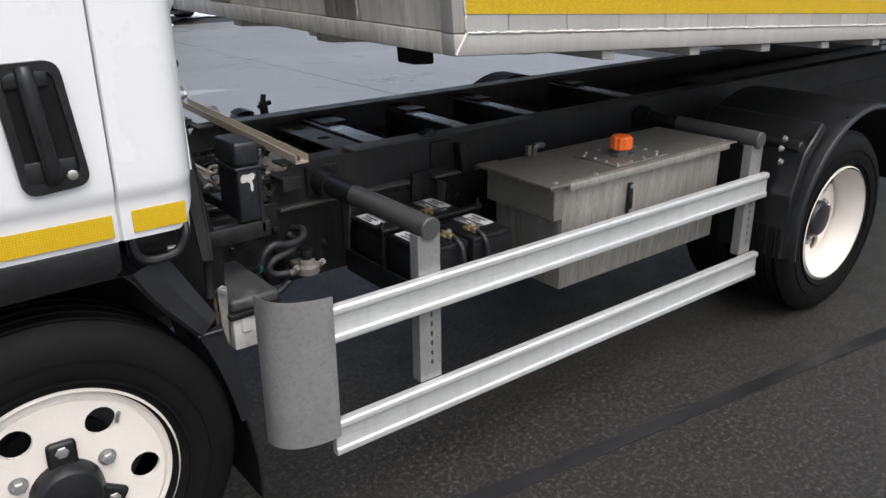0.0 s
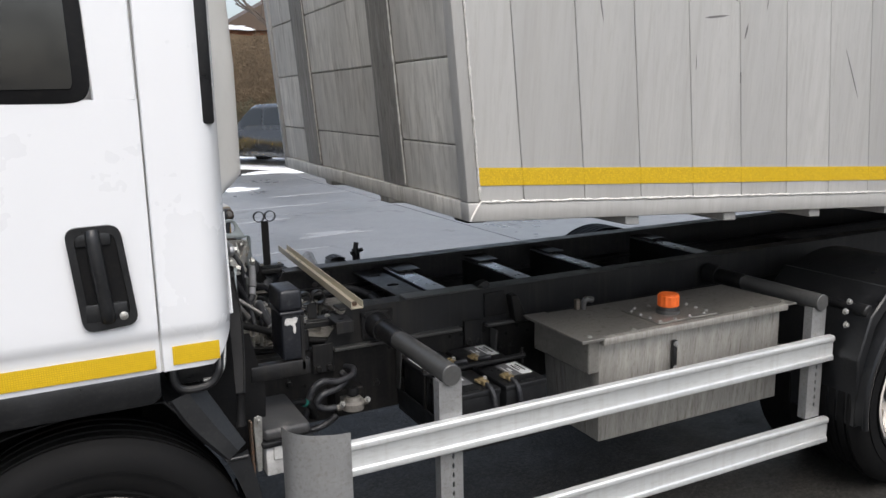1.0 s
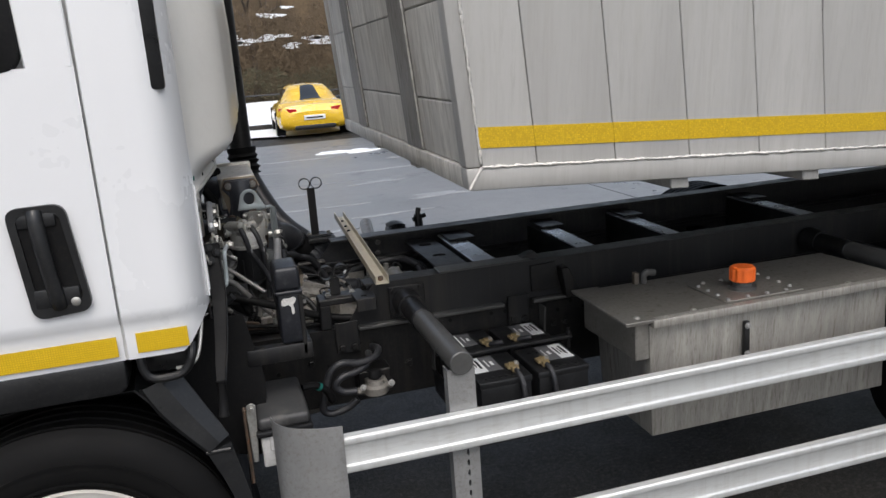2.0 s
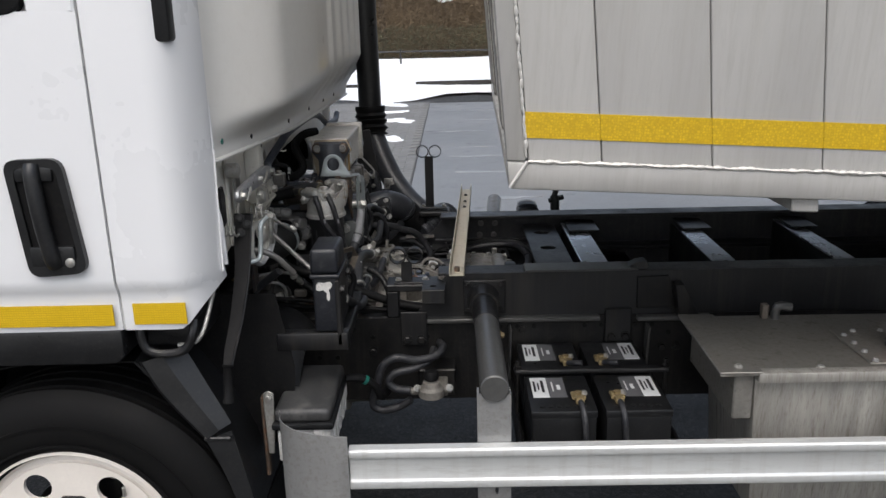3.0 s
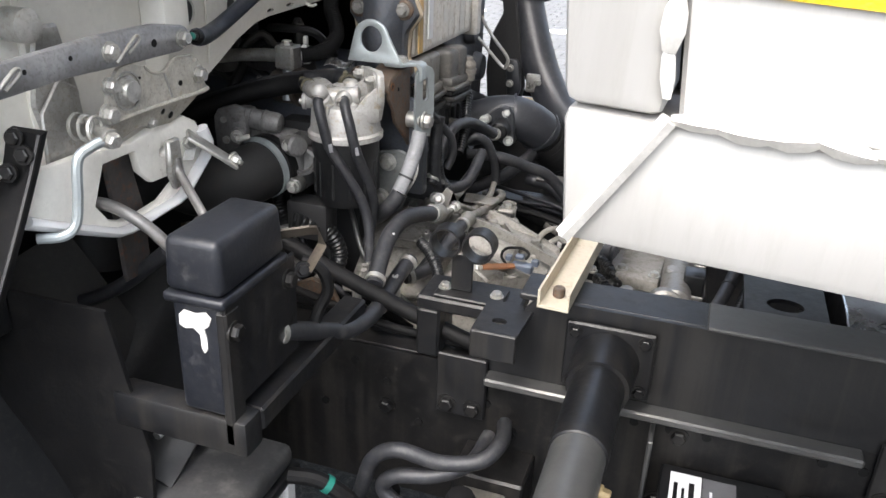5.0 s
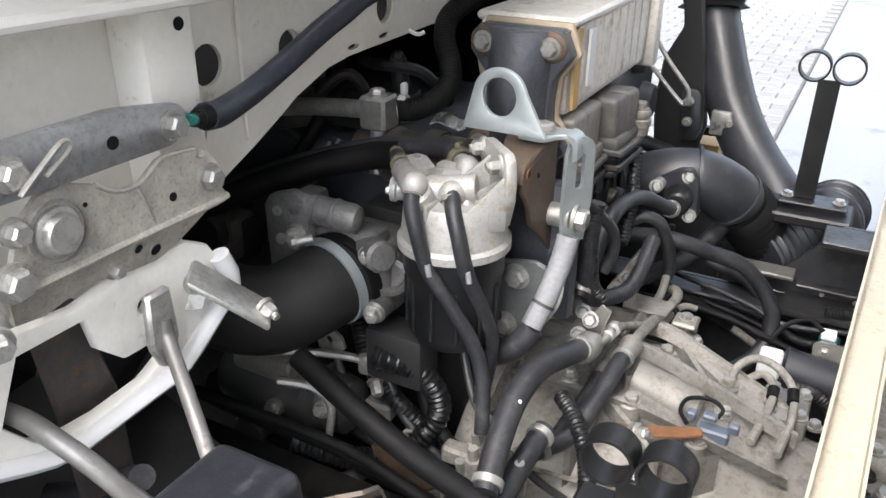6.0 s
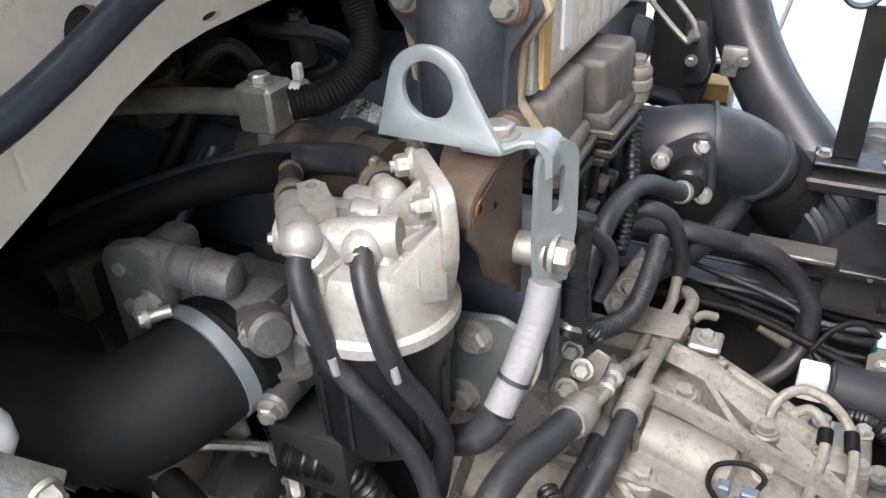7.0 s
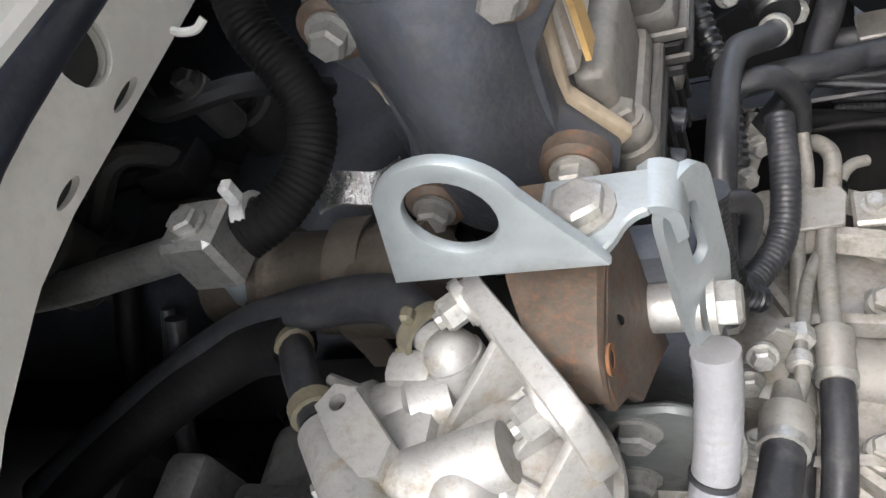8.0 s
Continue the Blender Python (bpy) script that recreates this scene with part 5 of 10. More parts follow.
    part("filler_cap", b, "orange_cap", tk, "bright orange ribbed filler cap")
    b = fresh()
    box(b, (1.19, 0.106, 0.7), (1.212, 0.125, 0.83), 0.006)
    gauge = part("level_gauge", b, "black_plastic", tk, "black upright level gauge")
    for z in (0.715, 0.815):
        b = fresh()
        bolt(b, (1.201, 0.106, z), (0, -1, 0), 0.008, 0.007)
        part("gauge_bolt", b, "steel_plate", gauge)
    b = fresh()
    tube(b, [(1.02, 0.47, 0.895), (1.018, 0.465, 0.925), (1.03, 0.46, 0.94), (1.06, 0.46, 0.935)], 0.013, n=10)
    part("return_pipe", b, "dark_tube", tk)
    b = fresh()
    box(b, (0.975, 0.455, 0.9), (0.995, 0.475, 0.945), 0.002, 1)
    part("tag", b, "dull_steel", tk)
    return tk


build_tank()


# ---- truck: rear mudguard ----
def build_rear_mudguard():
    mg = thing("rear_mudguard", (2.5, 0.15, 0.35), "black plastic mudguard arched over the rear wheel", "mudguard")
    c, r = Vector((2.58, 0, 0.45)), 0.545
    b = fresh()

    def arch(u, v):
        a = radians(188 - 180 * u)
        lipped = [(r, -0.135), (r + 0.006, -0.1), (r, 0.0), (r, 0.25), (r, 0.5)]
        k = v * 4
        i = min(3, int(k))
        rr = lipped[i][0] + (lipped[i + 1][0] - lipped[i][0]) * (k - i)
        y = lipped[i][1] + (lipped[i + 1][1] - lipped[i][1]) * (k - i)
        return c.x + rr * math.cos(a), y, c.z + rr * math.sin(a)
    sheet(b, arch, 40, 4, (0, 0, 0.006))
    part("arch", b, "black_plastic", mg)
    b = fresh()
    pts = [(c.x + (r - 0.012) * math.cos(radians(190 - 5 * k)), -0.132, c.z + (r - 0.012) * math.sin(radians(190 - 5 * k))) for k in range(38)]
    tube(b, pts, 0.014, n=8, step=1)
    part("lip", b, "black_plastic", mg)
    b = fresh()
    prism(b, [(2.03, 0.36), (2.06, 0.36), (2.06, 0.62), (2.12, 0.8), (2.24, 0.93), (2.2, 0.96), (2.08, 0.84), (2.02, 0.66)], "xz", -0.1, 0.45, 0.006, 1)
    part("front_flap", b, "black_plastic", mg)
    b = fresh()
    cyl(b, (2.1, -0.03, 0.86), (2.1, 0.6, 0.87), 0.02, n=14)
    lathe(b, (2.1, -0.02, 0.86), (0, -1, 0), [(0.028, 0), (0.028, 0.05), (0.022, 0.055), (0.0, 0.055)], 20)
    part("bracket_tube", b, "frame_black", mg)
    for p in ((2.04, -0.02, 0.9), (2.03, -0.02, 0.8), (2.02, -0.02, 0.86)):
        b = fresh()
        bolt(b, p, (0, -1, 0), 0.01, 0.012)
        part("bracket_bolt", b, "zinc", mg)
    return mg


build_rear_mudguard()


# ---- truck: tipper body ----
def bumpy_bead(b, pts, r, rnd):
    """A weld bead: short overlapping lumps along a line."""
    path = [Vector(p) for p in pts]
    for p, q in zip(path, path[1:]):
        d = (q - p).normalized()
        k = r * rnd.uniform(0.6, 1.15)
        ln = (q - p).length * 1.25
        lathe(b, p, d, [(k * 0.55, 0), (k, ln * 0.35), (k * 0.9, ln * 0.7), (k * 0.4, ln)], 6)


def build_body():
    """The aluminium tipper body, level as built, then raised a little at its front about the hinge at the rear."""
    hinge = Vector((6.2, 0, 0.985))
    body = thing("tipper_body", hinge, "weathered aluminium tipper body with yellow reflective stripe, slightly raised", "tipper body")
    x0, x1, y0, y1, z0, z1 = 0.178, 6.4, -0.062, 2.3, 1.075, 2.85
    made = []

    def add(*a, **k):
        ob = part(*a, **k)
        made.append(ob)
        return ob
    # bottom edge beam, corner posts
    for y, s in ((y0, -1), (y1, 1)):
        b = fresh()
        ya, yb = sorted((y, y - s * 0.06))
        box(b, (x0, ya, z0), (x1, yb, z0 + 0.06), 0.006)
        add("side_beam", b, "body_alu", body)
        b = fresh()
        box(b, (x0, ya, z0 + 0.061), (x0 + 0.042, yb, z1), 0.006)
        add("corner_post", b, "body_alu", body)
        b = fresh()
        box(b, (x1 - 0.06, ya, z0 + 0.061), (x1, yb, z1), 0.006)
        add("corner_post", b, "body_alu", body)
        b = fresh()
        box(b, (x0, ya, z1), (x1, yb, z1 + 0.07), 0.01)
        add("top_rail", b, "body_alu", body)
    b = fresh()
    box(b, (x0, y0 + 0.061, z0), (x0 + 0.06, y1 - 0.061, z0 + 0.06), 0.006)
    add("front_beam", b, "body_front", body)
    # weld beads along the joints
    rnd = random.Random(9)
    b = fresh()
    pts = []
    for k in range(320):
        x = x0 + 0.045 + 0.018 * k
        pts.append((x, y0 - 0.0015, z0 + 0.0625 + rnd.uniform(-0.0016, 0.0016)))
    bumpy_bead(b, pts, 0.0052, rnd)
    add("weld_bead", b, "weld", body, "bright bumpy weld bead")
    b = fresh()
    pts = [(x0 + 0.0435 + rnd.uniform(-0.0015, 0.0015), y0 - 0.001, z0 + 0.07 + 0.018 * k) for k in range(96)]
    bumpy_bead(b, pts, 0.0048, rnd)
    add("weld_bead", b, "weld", body)
    b = fresh()
    pts = [(x0 + 0.002 + 0.042 * k / 5, y0 - 0.002, z0 + 0.004 + 0.058 * k / 5) for k in range(6)]
    tube(b, pts, 0.004, n=6, step=1, smooth=False)
    add("weld_bead", b, "weld", body)
    # support pads under the floor, over the chassis rail
    for x, hgt, m in ((0.53, 0.11, "rubber"), (1.07, 0.09, "body_alu")):
        b = fresh()
        prism(b, round_poly([(x, z0 - 0.001), (x, z0 - hgt), (x + 0.1, z0 - hgt), (x + 0.1, z0 - 0.001)], 0.012), "xz", 0.64, 0.74, 0.004, 1)
        add("support_pad", b, m, body)
    # floor, walls behind the planks, cross-bearers
    b = fresh()
    box(b, (x0 + 0.061, y0 + 0.061, z0 + 0.03), (x1, y1 - 0.061, z0 + 0.055))
    add("floor", b, "body_alu", body)
    for k in range(13):
        x = x0 + 0.62 + 0.46 * k
        b = fresh()
        box(b, (x, y0 + 0.02, z0 - 0.032), (x + 0.06, y1 - 0.02, z0 - 0.001), 0.003, 1)
        add("cross_bearer", b, "body_alu", body)
    for y in (0.72, 1.5):
        b = fresh()
        box(b, (x0 + 0.03, y, z0 - 0.03), (x0 + 0.6, y + 0.1, z0 - 0.001), 0.004, 1)
        box(b, (x0 + 0.45, y, z0 - 0.08), (x1 - 0.1, y + 0.1, z0 - 0.033), 0.004, 1)
        add("bed_rail", b, "body_front", body)
    # side planks, upright, each its own piece
    xs = [x0 + 0.046, x0 + 0.205] + [x0 + 0.205 + 0.2368 * k for k in range(1, 26)]
    for y, s in ((y0, -1), (y1, 1)):
        for a, c in zip(xs, xs[1:]):
            b = fresh()
            ya, yb = sorted((y + s * -0.004, y - s * 0.03))
            box(b, (a + 0.0011, ya, z0 + 0.061), (c - 0.0011, yb, z1 - 0.001), 0.002, 1)
            add("side_plank", b, "body_alu", body)
        b = fresh()
        ya, yb = sorted((y - s * 0.031, y - s * 0.04))
        box(b, (x0 + 0.05, ya, z0 + 0.061), (x1 - 0.061, yb, z1 - 0.001))
        add("side_backing", b, "frame_dusty", body)
    # reflective stripe, one length to each plank
    for a, c in zip(xs, xs[1:]):
        b = fresh()
        box(b, (a if a > xs[0] else a - 0.001, y0 + 0.0015, z0 + 0.112), (c - 0.0008, y0 + 0.006, z0 + 0.167))
        add("reflective_stripe", b, "tape_yellow", body, "yellow honeycomb reflective stripe")
    # front wall: level planks, two dark uprights, edge angle
    zs = [z0 + 0.061 + 0.17] + [z0 + 0.231 + 0.265 * k for k in range(1, 7)]
    zs = [z0 + 0.061] + zs
    zs[-1] = z1
    ys = [y0 + 0.061, 0.46, 0.68, 1.56, 1.78, y1 - 0.061]
    for za, zb in zip(zs, zs[1:]):
        for k in (0, 2, 4):
            b = fresh()
            box(b, (x0 + 0.014, ys[k] + 0.001, za + 0.0015), (x0 + 0.04, ys[k + 1] - 0.001, zb - 0.0015), 0.004, 1)
            add("front_plank", b, "body_front", body)
    for k in (1, 3):
        b = fresh()
        box(b, (x0 + 0.004, ys[k], z0 + 0.061), (x0 + 0.05, ys[k + 1], z1), 0.004, 1)
        up = add("front_upright", b, "body_front_dark", body, "dark stained upright strap")
        for yy in (ys[k], ys[k + 1]):
            b = fresh()
            pts = [(x0 + 0.008, yy + rnd.uniform(-0.002, 0.002), z0 + 0.07 + 0.035 * j) for j in range(48)]
            bumpy_bead(b, pts, 0.0036, rnd)
            add("weld_bead", b, "weld", body)
    b = fresh()
    box(b, (x0 + 0.0405, y0 + 0.061, z0 + 0.061), (x0 + 0.05, y1 - 0.061, z1))
    add("front_backing", b, "frame_dusty", body)
    b = fresh()
    box(b, (x1 - 0.05, y0 + 0.061, z0 + 0.06), (x1, y1 - 0.061, z1))
    add("tailgate", b, "body_alu", body)
    b = fresh()
    prism(b, [(3.08, 1.86), (3.5, 1.86), (3.5, 2.2), (3.08, 2.2)], "xz", y0 - 0.004, y0 + 0.003)
    add("red_sign", b, "red_plastic", body)
    # short dark strokes and scrapes on the upper planks
    for x, z, ln, a in ((0.98, 1.87, 0.1, 20), (1.02, 1.9, 0.05, -50), (1.22, 1.76, 0.12, 8), (1.3, 1.83, 0.07, -30), (1.36, 1.72, 0.06, 70), (1.42, 1.9, 0.1, 84), (1.47, 1.84, 0.08, 80),
                        (1.5, 1.93, 0.09, 12), (1.55, 1.88, 0.05, 60), (1.93, 1.6, 0.2, 112), (1.12, 1.6, 0.05, 85), (1.33, 1.56, 0.04, 85), (0.36, 1.83, 0.06, 70), (2.3, 1.7, 0.1, 75), (2.62, 1.82, 0.12, 20), (0.72, 1.78, 0.16, 96)):
        b = fresh()
        c, s_ = math.cos(radians(a)), math.sin(radians(a))
        w = rnd.uniform(0.0015, 0.005)
        edge = [(-0.5, -0.2), (-0.2, -0.9), (0.25, -0.7), (0.5, 0.1), (0.2, 0.8), (-0.3, 0.6)]
        poly = [(x + c * u * ln - s_ * v * w, z + s_ * u * ln + c * v * w) for u, v in edge]
        prism(b, poly, "xz", y0 + 0.0034, y0 + 0.006)
        add("scuff_mark", b, "scuff_dark", body, "dark scuff mark")
    # the walls lean forward a little
    for ob in made:
        for v in ob.data.vertices:
            if v.co.x < x0 + 0.11:
                v.co.x += 0.037 * (v.co.y - y0)
            v.co.x -= 0.137 * (v.co.z - z0)
    body.matrix_basis = Matrix.Translation(hinge) @ Matrix.Rotation(radians(3.22), 4, "Y")
    return body


build_body()


# ---- truck: cab ----
def build_cab():
    cab = thing("truck_cab", (-1.4, 1.1, 1.05), "white painted truck cab with yellow reflective stripe on its lower edge", "truck cab")

    # side panels as upright strips that turn inward below and round the corner behind
    def side_y(z):
        tuck = max(0.0, 1.19 - z)
        bow = 0.012 * math.cos((z - 1.65) * 1.3)
        return 0.03 - bow - (0.014 if z > 1.19 else 0.014 * max(0, 1 - tuck / 0.03)) + 0.15 * max(0.0, tuck - 0.1)

    rows = [1.07, 1.085, 1.13, 1.155, 1.17, 1.185, 1.2, 1.25, 1.35, 1.5, 1.65, 1.8, 1.95, 2.1, 2.4, 2.75]

    def panel(name, plan, mat, low_cut=None, upto=15, parent=None, label=""):
        """plan: (x, inward) pairs; low_cut(x): the lowest z at that x."""
        b = fresh()
        layers = []
        for off in (0.0, 0.012):
            grid = []
            for x, inward in plan:
                zmin = low_cut(x) if low_cut else 1.07
                grid.append([b.verts.new((x, side_y(z) + inward + off, z)) for z in [max(zmin, r) + 0.0004 * k for k, r in enumerate(rows[:upto + 1])]])
            layers.append(grid)
        for grid in layers:
            for g, h in zip(grid, grid[1:]):
                for k in range(len(g) - 1):
                    b.faces.new((g[k], h[k], h[k + 1], g[k + 1]))
        g, h = layers
        i, j = len(g) - 1, len(g[0]) - 1
        for k in range(i):
            b.faces.new((g[k][0], g[k + 1][0], h[k + 1][0], h[k][0]))
            b.faces.new((g[k][j], g[k + 1][j], h[k + 1][j], h[k][j]))
        for k in range(j):
            b.faces.new((g[0][k], g[0][k + 1], h[0][k + 1], h[0][k]))
            b.faces.new((g[i][k], g[i][k + 1], h[i][k + 1], h[i][k]))
        bmesh.ops.recalc_face_normals(b, faces=list(b.faces))
        return part(name, b, mat, parent or cab, label, angle=40)

    def cut(x):
        if x < -0.575:
            return 1.07
        return 1.07 + min(0.115, (x + 0.575) * 1.25)
    corner = [(-0.719, 0.004), (-0.716, 0.0), (-0.68, 0.0), (-0.63, 0.0), (-0.6, 0.001), (-0.582, 0.004), (-0.566, 0.012), (-0.552, 0.023), (-0.54, 0.038), (-0.529, 0.058), (-0.519, 0.083), (-0.511, 0.11), (-0.505, 0.135)]
    panel("rear_quarter", corner, "white_paint", cut)
    # pressed hollow on the corner: a raised bead down the rear edge
    b = fresh()
    tube(b, [(-0.503, 0.162, 1.19), (-0.505, 0.158, 1.3), (-0.512, 0.146, 1.36), (-0.508, 0.155, 1.45), (-0.514, 0.165, 1.7), (-0.528, 0.17, 2.1)], 0.006, n=10)
    part("corner_bead", b, "white_paint", cab)
    b = fresh()
    sheet(b, lambda u, v: (-0.5 - 0.03 * u, 0.13 + 0.05 * u + 0.02 * v, 1.18 + v * 0.3), 3, 6, (-0.004, 0, 0))
    part("corner_return", b, "white_paint", cab)

    door_plan = [(-1.8, 0.0), (-1.6, -0.004), (-1.4, -0.006), (-1.2, -0.006), (-1.05, -0.005), (-0.9, -0.003), (-0.8, -0.001), (-0.74, 0.0), (-0.7245, 0.003)]
    door = panel("door", door_plan, "white_paint", None, 11)
    # window with its black rubber surround, above the door panel
    b = fresh()
    fr = [(-1.78, 1.795), (-0.86, 1.795), (-0.835, 1.82), (-0.83, 1.86), (-0.85, 2.5), (-1.7, 2.5)]
    prism(b, round_poly(fr, 0.05), "xz", -0.002, 0.03, 0.006, 2)
    part("window_seal", b, "rubber", door)
    b = fresh()
    prism(b, [(-1.75, 1.83), (-0.875, 1.83), (-0.868, 1.845), (-0.88, 2.46), (-1.66, 2.46)], "xz", -0.005, 0.006, 0.002, 1)
    part("window_pane", b, "dark_glass", door)
    b = fresh()
    prism(b, [(-0.829, 1.8), (-0.7255, 1.8), (-0.7305, 2.75), (-1.8, 2.75), (-1.72, 2.51), (-0.852, 2.51), (-0.832, 1.87)], "xz", 0.004, 0.03, 0.004, 1)
    part("window_frame", b, "white_paint", door)
    # dark seam behind the shut line
    b = fresh()
    box(b, (-0.735, 0.03, 1.07), (-0.712, 0.04, 2.7))
    part("door_seal", b, "grey_plastic", cab)
    # recessed handle
    b = fresh()
    plate_with_holes(b, round_poly([(-0.928, 1.49), (-0.797, 1.492), (-0.77, 1.226), (-0.905, 1.216)], 0.032), [round_poly([(-0.908, 1.472), (-0.812, 1.474), (-0.787, 1.25), (-0.888, 1.24)], 0.026)], "xz", -0.012, 0.006)
    surround = part("handle_surround", b, "black_plastic", door)
    b = fresh()
    sheet(b, lambda u, v: (-0.912 + 0.025 * v + 0.105 * u, -0.0045 + 0.001 * math.cos(3 * u), 1.476 - 0.24 * v), 8, 8, (0, 0.004, 0))
    part("handle_recess", b, "rubber", surround)
    b = fresh()
    tube(b, [(-0.863, -0.008, 1.478), (-0.862, -0.018, 1.45), (-0.855, -0.022, 1.36), (-0.846, -0.018, 1.27), (-0.844, -0.008, 1.245)], 0.018, n=14)
    box(b, (-0.897, -0.013, 1.242), (-0.795, -0.003, 1.29), 0.004, 2)
    box(b, (-0.905, -0.012, 1.44), (-0.82, -0.003, 1.474), 0.004, 2)
    part("handle_grip", b, "black_plastic", surround)
    b = fresh()
    lathe(b, (-0.807, -0.0125, 1.252), (0, -1, 0), [(0.011, 0), (0.011, 0.004), (0.008, 0.006), (0.0, 0.006)], 18)
    part("door_lock", b, "zinc", surround)
    # reflective stripes, door and quarter
    for x0, x1 in ((-1.8, -0.737), (-0.692, -0.566)):
        b = fresh()
        n = 12

        def strip(u, v):
            z = 1.086 + v * 0.053
            x = x0 + (x1 - x0) * u
            return x, side_y(z) - 0.0035 - (0.006 if x0 < -1 else 0.0), z
        sheet(b, strip, n, 4, (0, 0.003, 0))
        part("reflective_stripe", b, "tape_yellow", cab, "yellow reflective stripe, scuffed at its end")
    # black air guide strip on the quarter panel
    b = fresh()
    box(b, (-0.572, 0.018, 1.735), (-0.532, 0.075, 2.6), 0.008)
    part("side_strip", b, "black_plastic", cab)
    # black sill below the door
    b = fresh()
    prism(b, [(-1.9, 0.975), (-0.75, 0.983), (-0.728, 1.0), (-0.728, 1.072), (-1.9, 1.068)], "xz", 0.02, 0.16, 0.008, 2)
    part("sill", b, "black_plastic", cab)
    # bent step rail
    b = fresh()
    tube(b, [(-0.7, 0.09, 1.09), (-0.694, 0.05, 1.07), (-0.69, 0.045, 1.03), (-0.675, 0.045, 1.006), (-0.64, 0.045, 0.999), (-0.6, 0.045, 1.004), (-0.578, 0.045, 1.022), (-0.566, 0.045, 1.05), (-0.562, 0.06, 1.08)], 0.0115, n=10, step=4)
    part("step_rail", b, "frame_black", cab)
    b = fresh()
    box(b, (-0.7, 0.09, 1.0), (-0.57, 0.3, 1.07), 0.01)
    part("step_well", b, "black_plastic", cab)

    # rear wall: bulges behind a flat lower flange, upright beads on the far half
    def rear(u, v):
        y = 0.13 + 1.97 * u
        z = 1.447 + 1.3 * v ** 1.7
        base = -0.522 + 0.075 * min(1, u / 0.35) ** 0.8 + 0.02 * u
        edge = 1.53 + 0.11 * min(1.0, max(0.0, y - 0.15))
        s = min(1.0, max(0.0, (z - 1.478) / (edge - 1.478)))
        s = 0.55 * s + 0.45 * s * s * (3 - 2 * s)
        w = min(1.0, max(0.0, (y - 0.17) / 0.3))
        w = w * w * (3 - 2 * w)
        x = base + 0.1 * s * (0.1 + 0.9 * w) - 0.05 * max(0, z - 1.9)
        bead = 0.0
        if y > 0.95 and z > 1.49:
            q = ((y - 0.95) % 0.19) / 0.19
            bead = 0.017 * max(0.0, 1 - abs(q - 0.5) * 6.5) * min(1.0, 1.6 * s)
        return x + bead, y, z
    b = fresh()
    sheet(b, rear, 150, 46, (-0.012, 0, 0))
    wall = part("rear_wall", b, "wall_white_lifted", cab, angle=60)
    b = fresh()
    pts = [rear(k / 40, 0.0) for k in range(41)]
    tube(b, [(x + 0.001, y, z) for x, y, z in pts], 0.006, n=8, step=1)
    part("rear_wall_hem", b, "wall_white_lifted", wall)
    for u, z, m in ((0.05, 1.49, "green_plastic"), (0.155, 1.475, "rubber"), (0.33, 1.475, "rubber"), (0.5, 1.48, "rubber"), (0.66, 1.48, "rubber"), (0.8, 1.48, "rubber")):
        v = ((z - 1.447) / 1.3) ** (1 / 1.7)
        x, y, zz = rear(u, v)
        b = fresh()
        lathe(b, (x - 0.001, y, zz), (1, 0, 0), [(0.008, 0), (0.008, 0.003), (0.0, 0.004)], 14)
        part("plug", b, m, wall, "round plug in the cab wall")
    # closing walls of the cab
    b = fresh()
    box(b, (-2.3, 0.05, 2.62), (-0.56, 2.18, 2.78), 0.05, 3)
    part("roof", b, "white_paint", cab)
    b = fresh()
    box(b, (-2.35, 0.03, 1.0), (-2.25, 2.2, 2.62), 0.04, 3)
    part("front_wall", b, "white_paint", cab)
    b = fresh()
    box(b, (-2.3, 2.16, 1.07), (-0.52, 2.2, 2.7), 0.01)
    part("far_side", b, "white_paint", cab)
    b = fresh()
    box(b, (-2.25, 0.06, 1.5), (-1.2, 2.15, 1.54))
    box(b, (-1.2, 0.06, 1.46), (-0.56, 2.15, 1.5))
    part("cab_floor", b, "cream_paint", cab)
    # cross-panel below the rear wall, with round openings and an arched lower edge
    b = fresh()
    outline = [(0.13, 1.17), (0.3, 1.17), (0.5, 1.195), (0.62, 1.213), (0.7, 1.242), (0.755, 1.264), (0.8, 1.284), (0.835, 1.301), (0.9, 1.322), (0.95, 1.328), (1.1, 1.332), (1.4, 1.34), (1.6, 1.31), (1.75, 1.22), (1.9, 1.17), (2.1, 1.17), (2.1, 1.45), (0.13, 1.45)]
    plate_with_holes(b, outline, [(0.7, 1.364, 0.021), (0.822, 1.36, 0.02), (0.675, 1.3, 0.014), (1.02, 1.376, 0.0205), (0.953, 1.3365, 0.012, 0.0035), (1.027, 1.3385, 0.015, 0.0035)], "yz", -0.552, -0.546)
    cross = part("cross_panel", b, "cream_paint", cab, "cream painted cross-panel with round holes")
    b = fresh()
    plate_with_holes(b, [(0.742, 1.276), (0.8, 1.302), (0.88, 1.333), (0.95, 1.346), (1.08, 1.352), (1.08, 1.44), (0.745, 1.44)], [(0.822, 1.36, 0.02), (1.02, 1.376, 0.0205)], "yz", -0.544, -0.54)
    part("stiffener", b, "cream_paint", cross)
    for y, z, r in ((0.7, 1.364, 0.021), (0.822, 1.36, 0.02), (0.675, 1.3, 0.014), (1.02, 1.376, 0.0205)):
        b = fresh()
        lathe(b, (-0.5535, y, z), (1, 0, 0), [(r + 0.004, 0), (r + 0.004, 0.0012), (r - 0.0008, 0.0014), (r - 0.0015, 0.004), (r - 0.004, 0.0046), (0.0, 0.005)], 30)
        part("hole_plug", b, "plug_and_slot_dark", cross, "dusty grey rubber plug")
    # dark ovals behind the slots, put there for the shade inside them
    for y, z, ry in ((0.953, 1.3365, 0.013), (1.027, 1.3385, 0.016)):
        b = fresh()
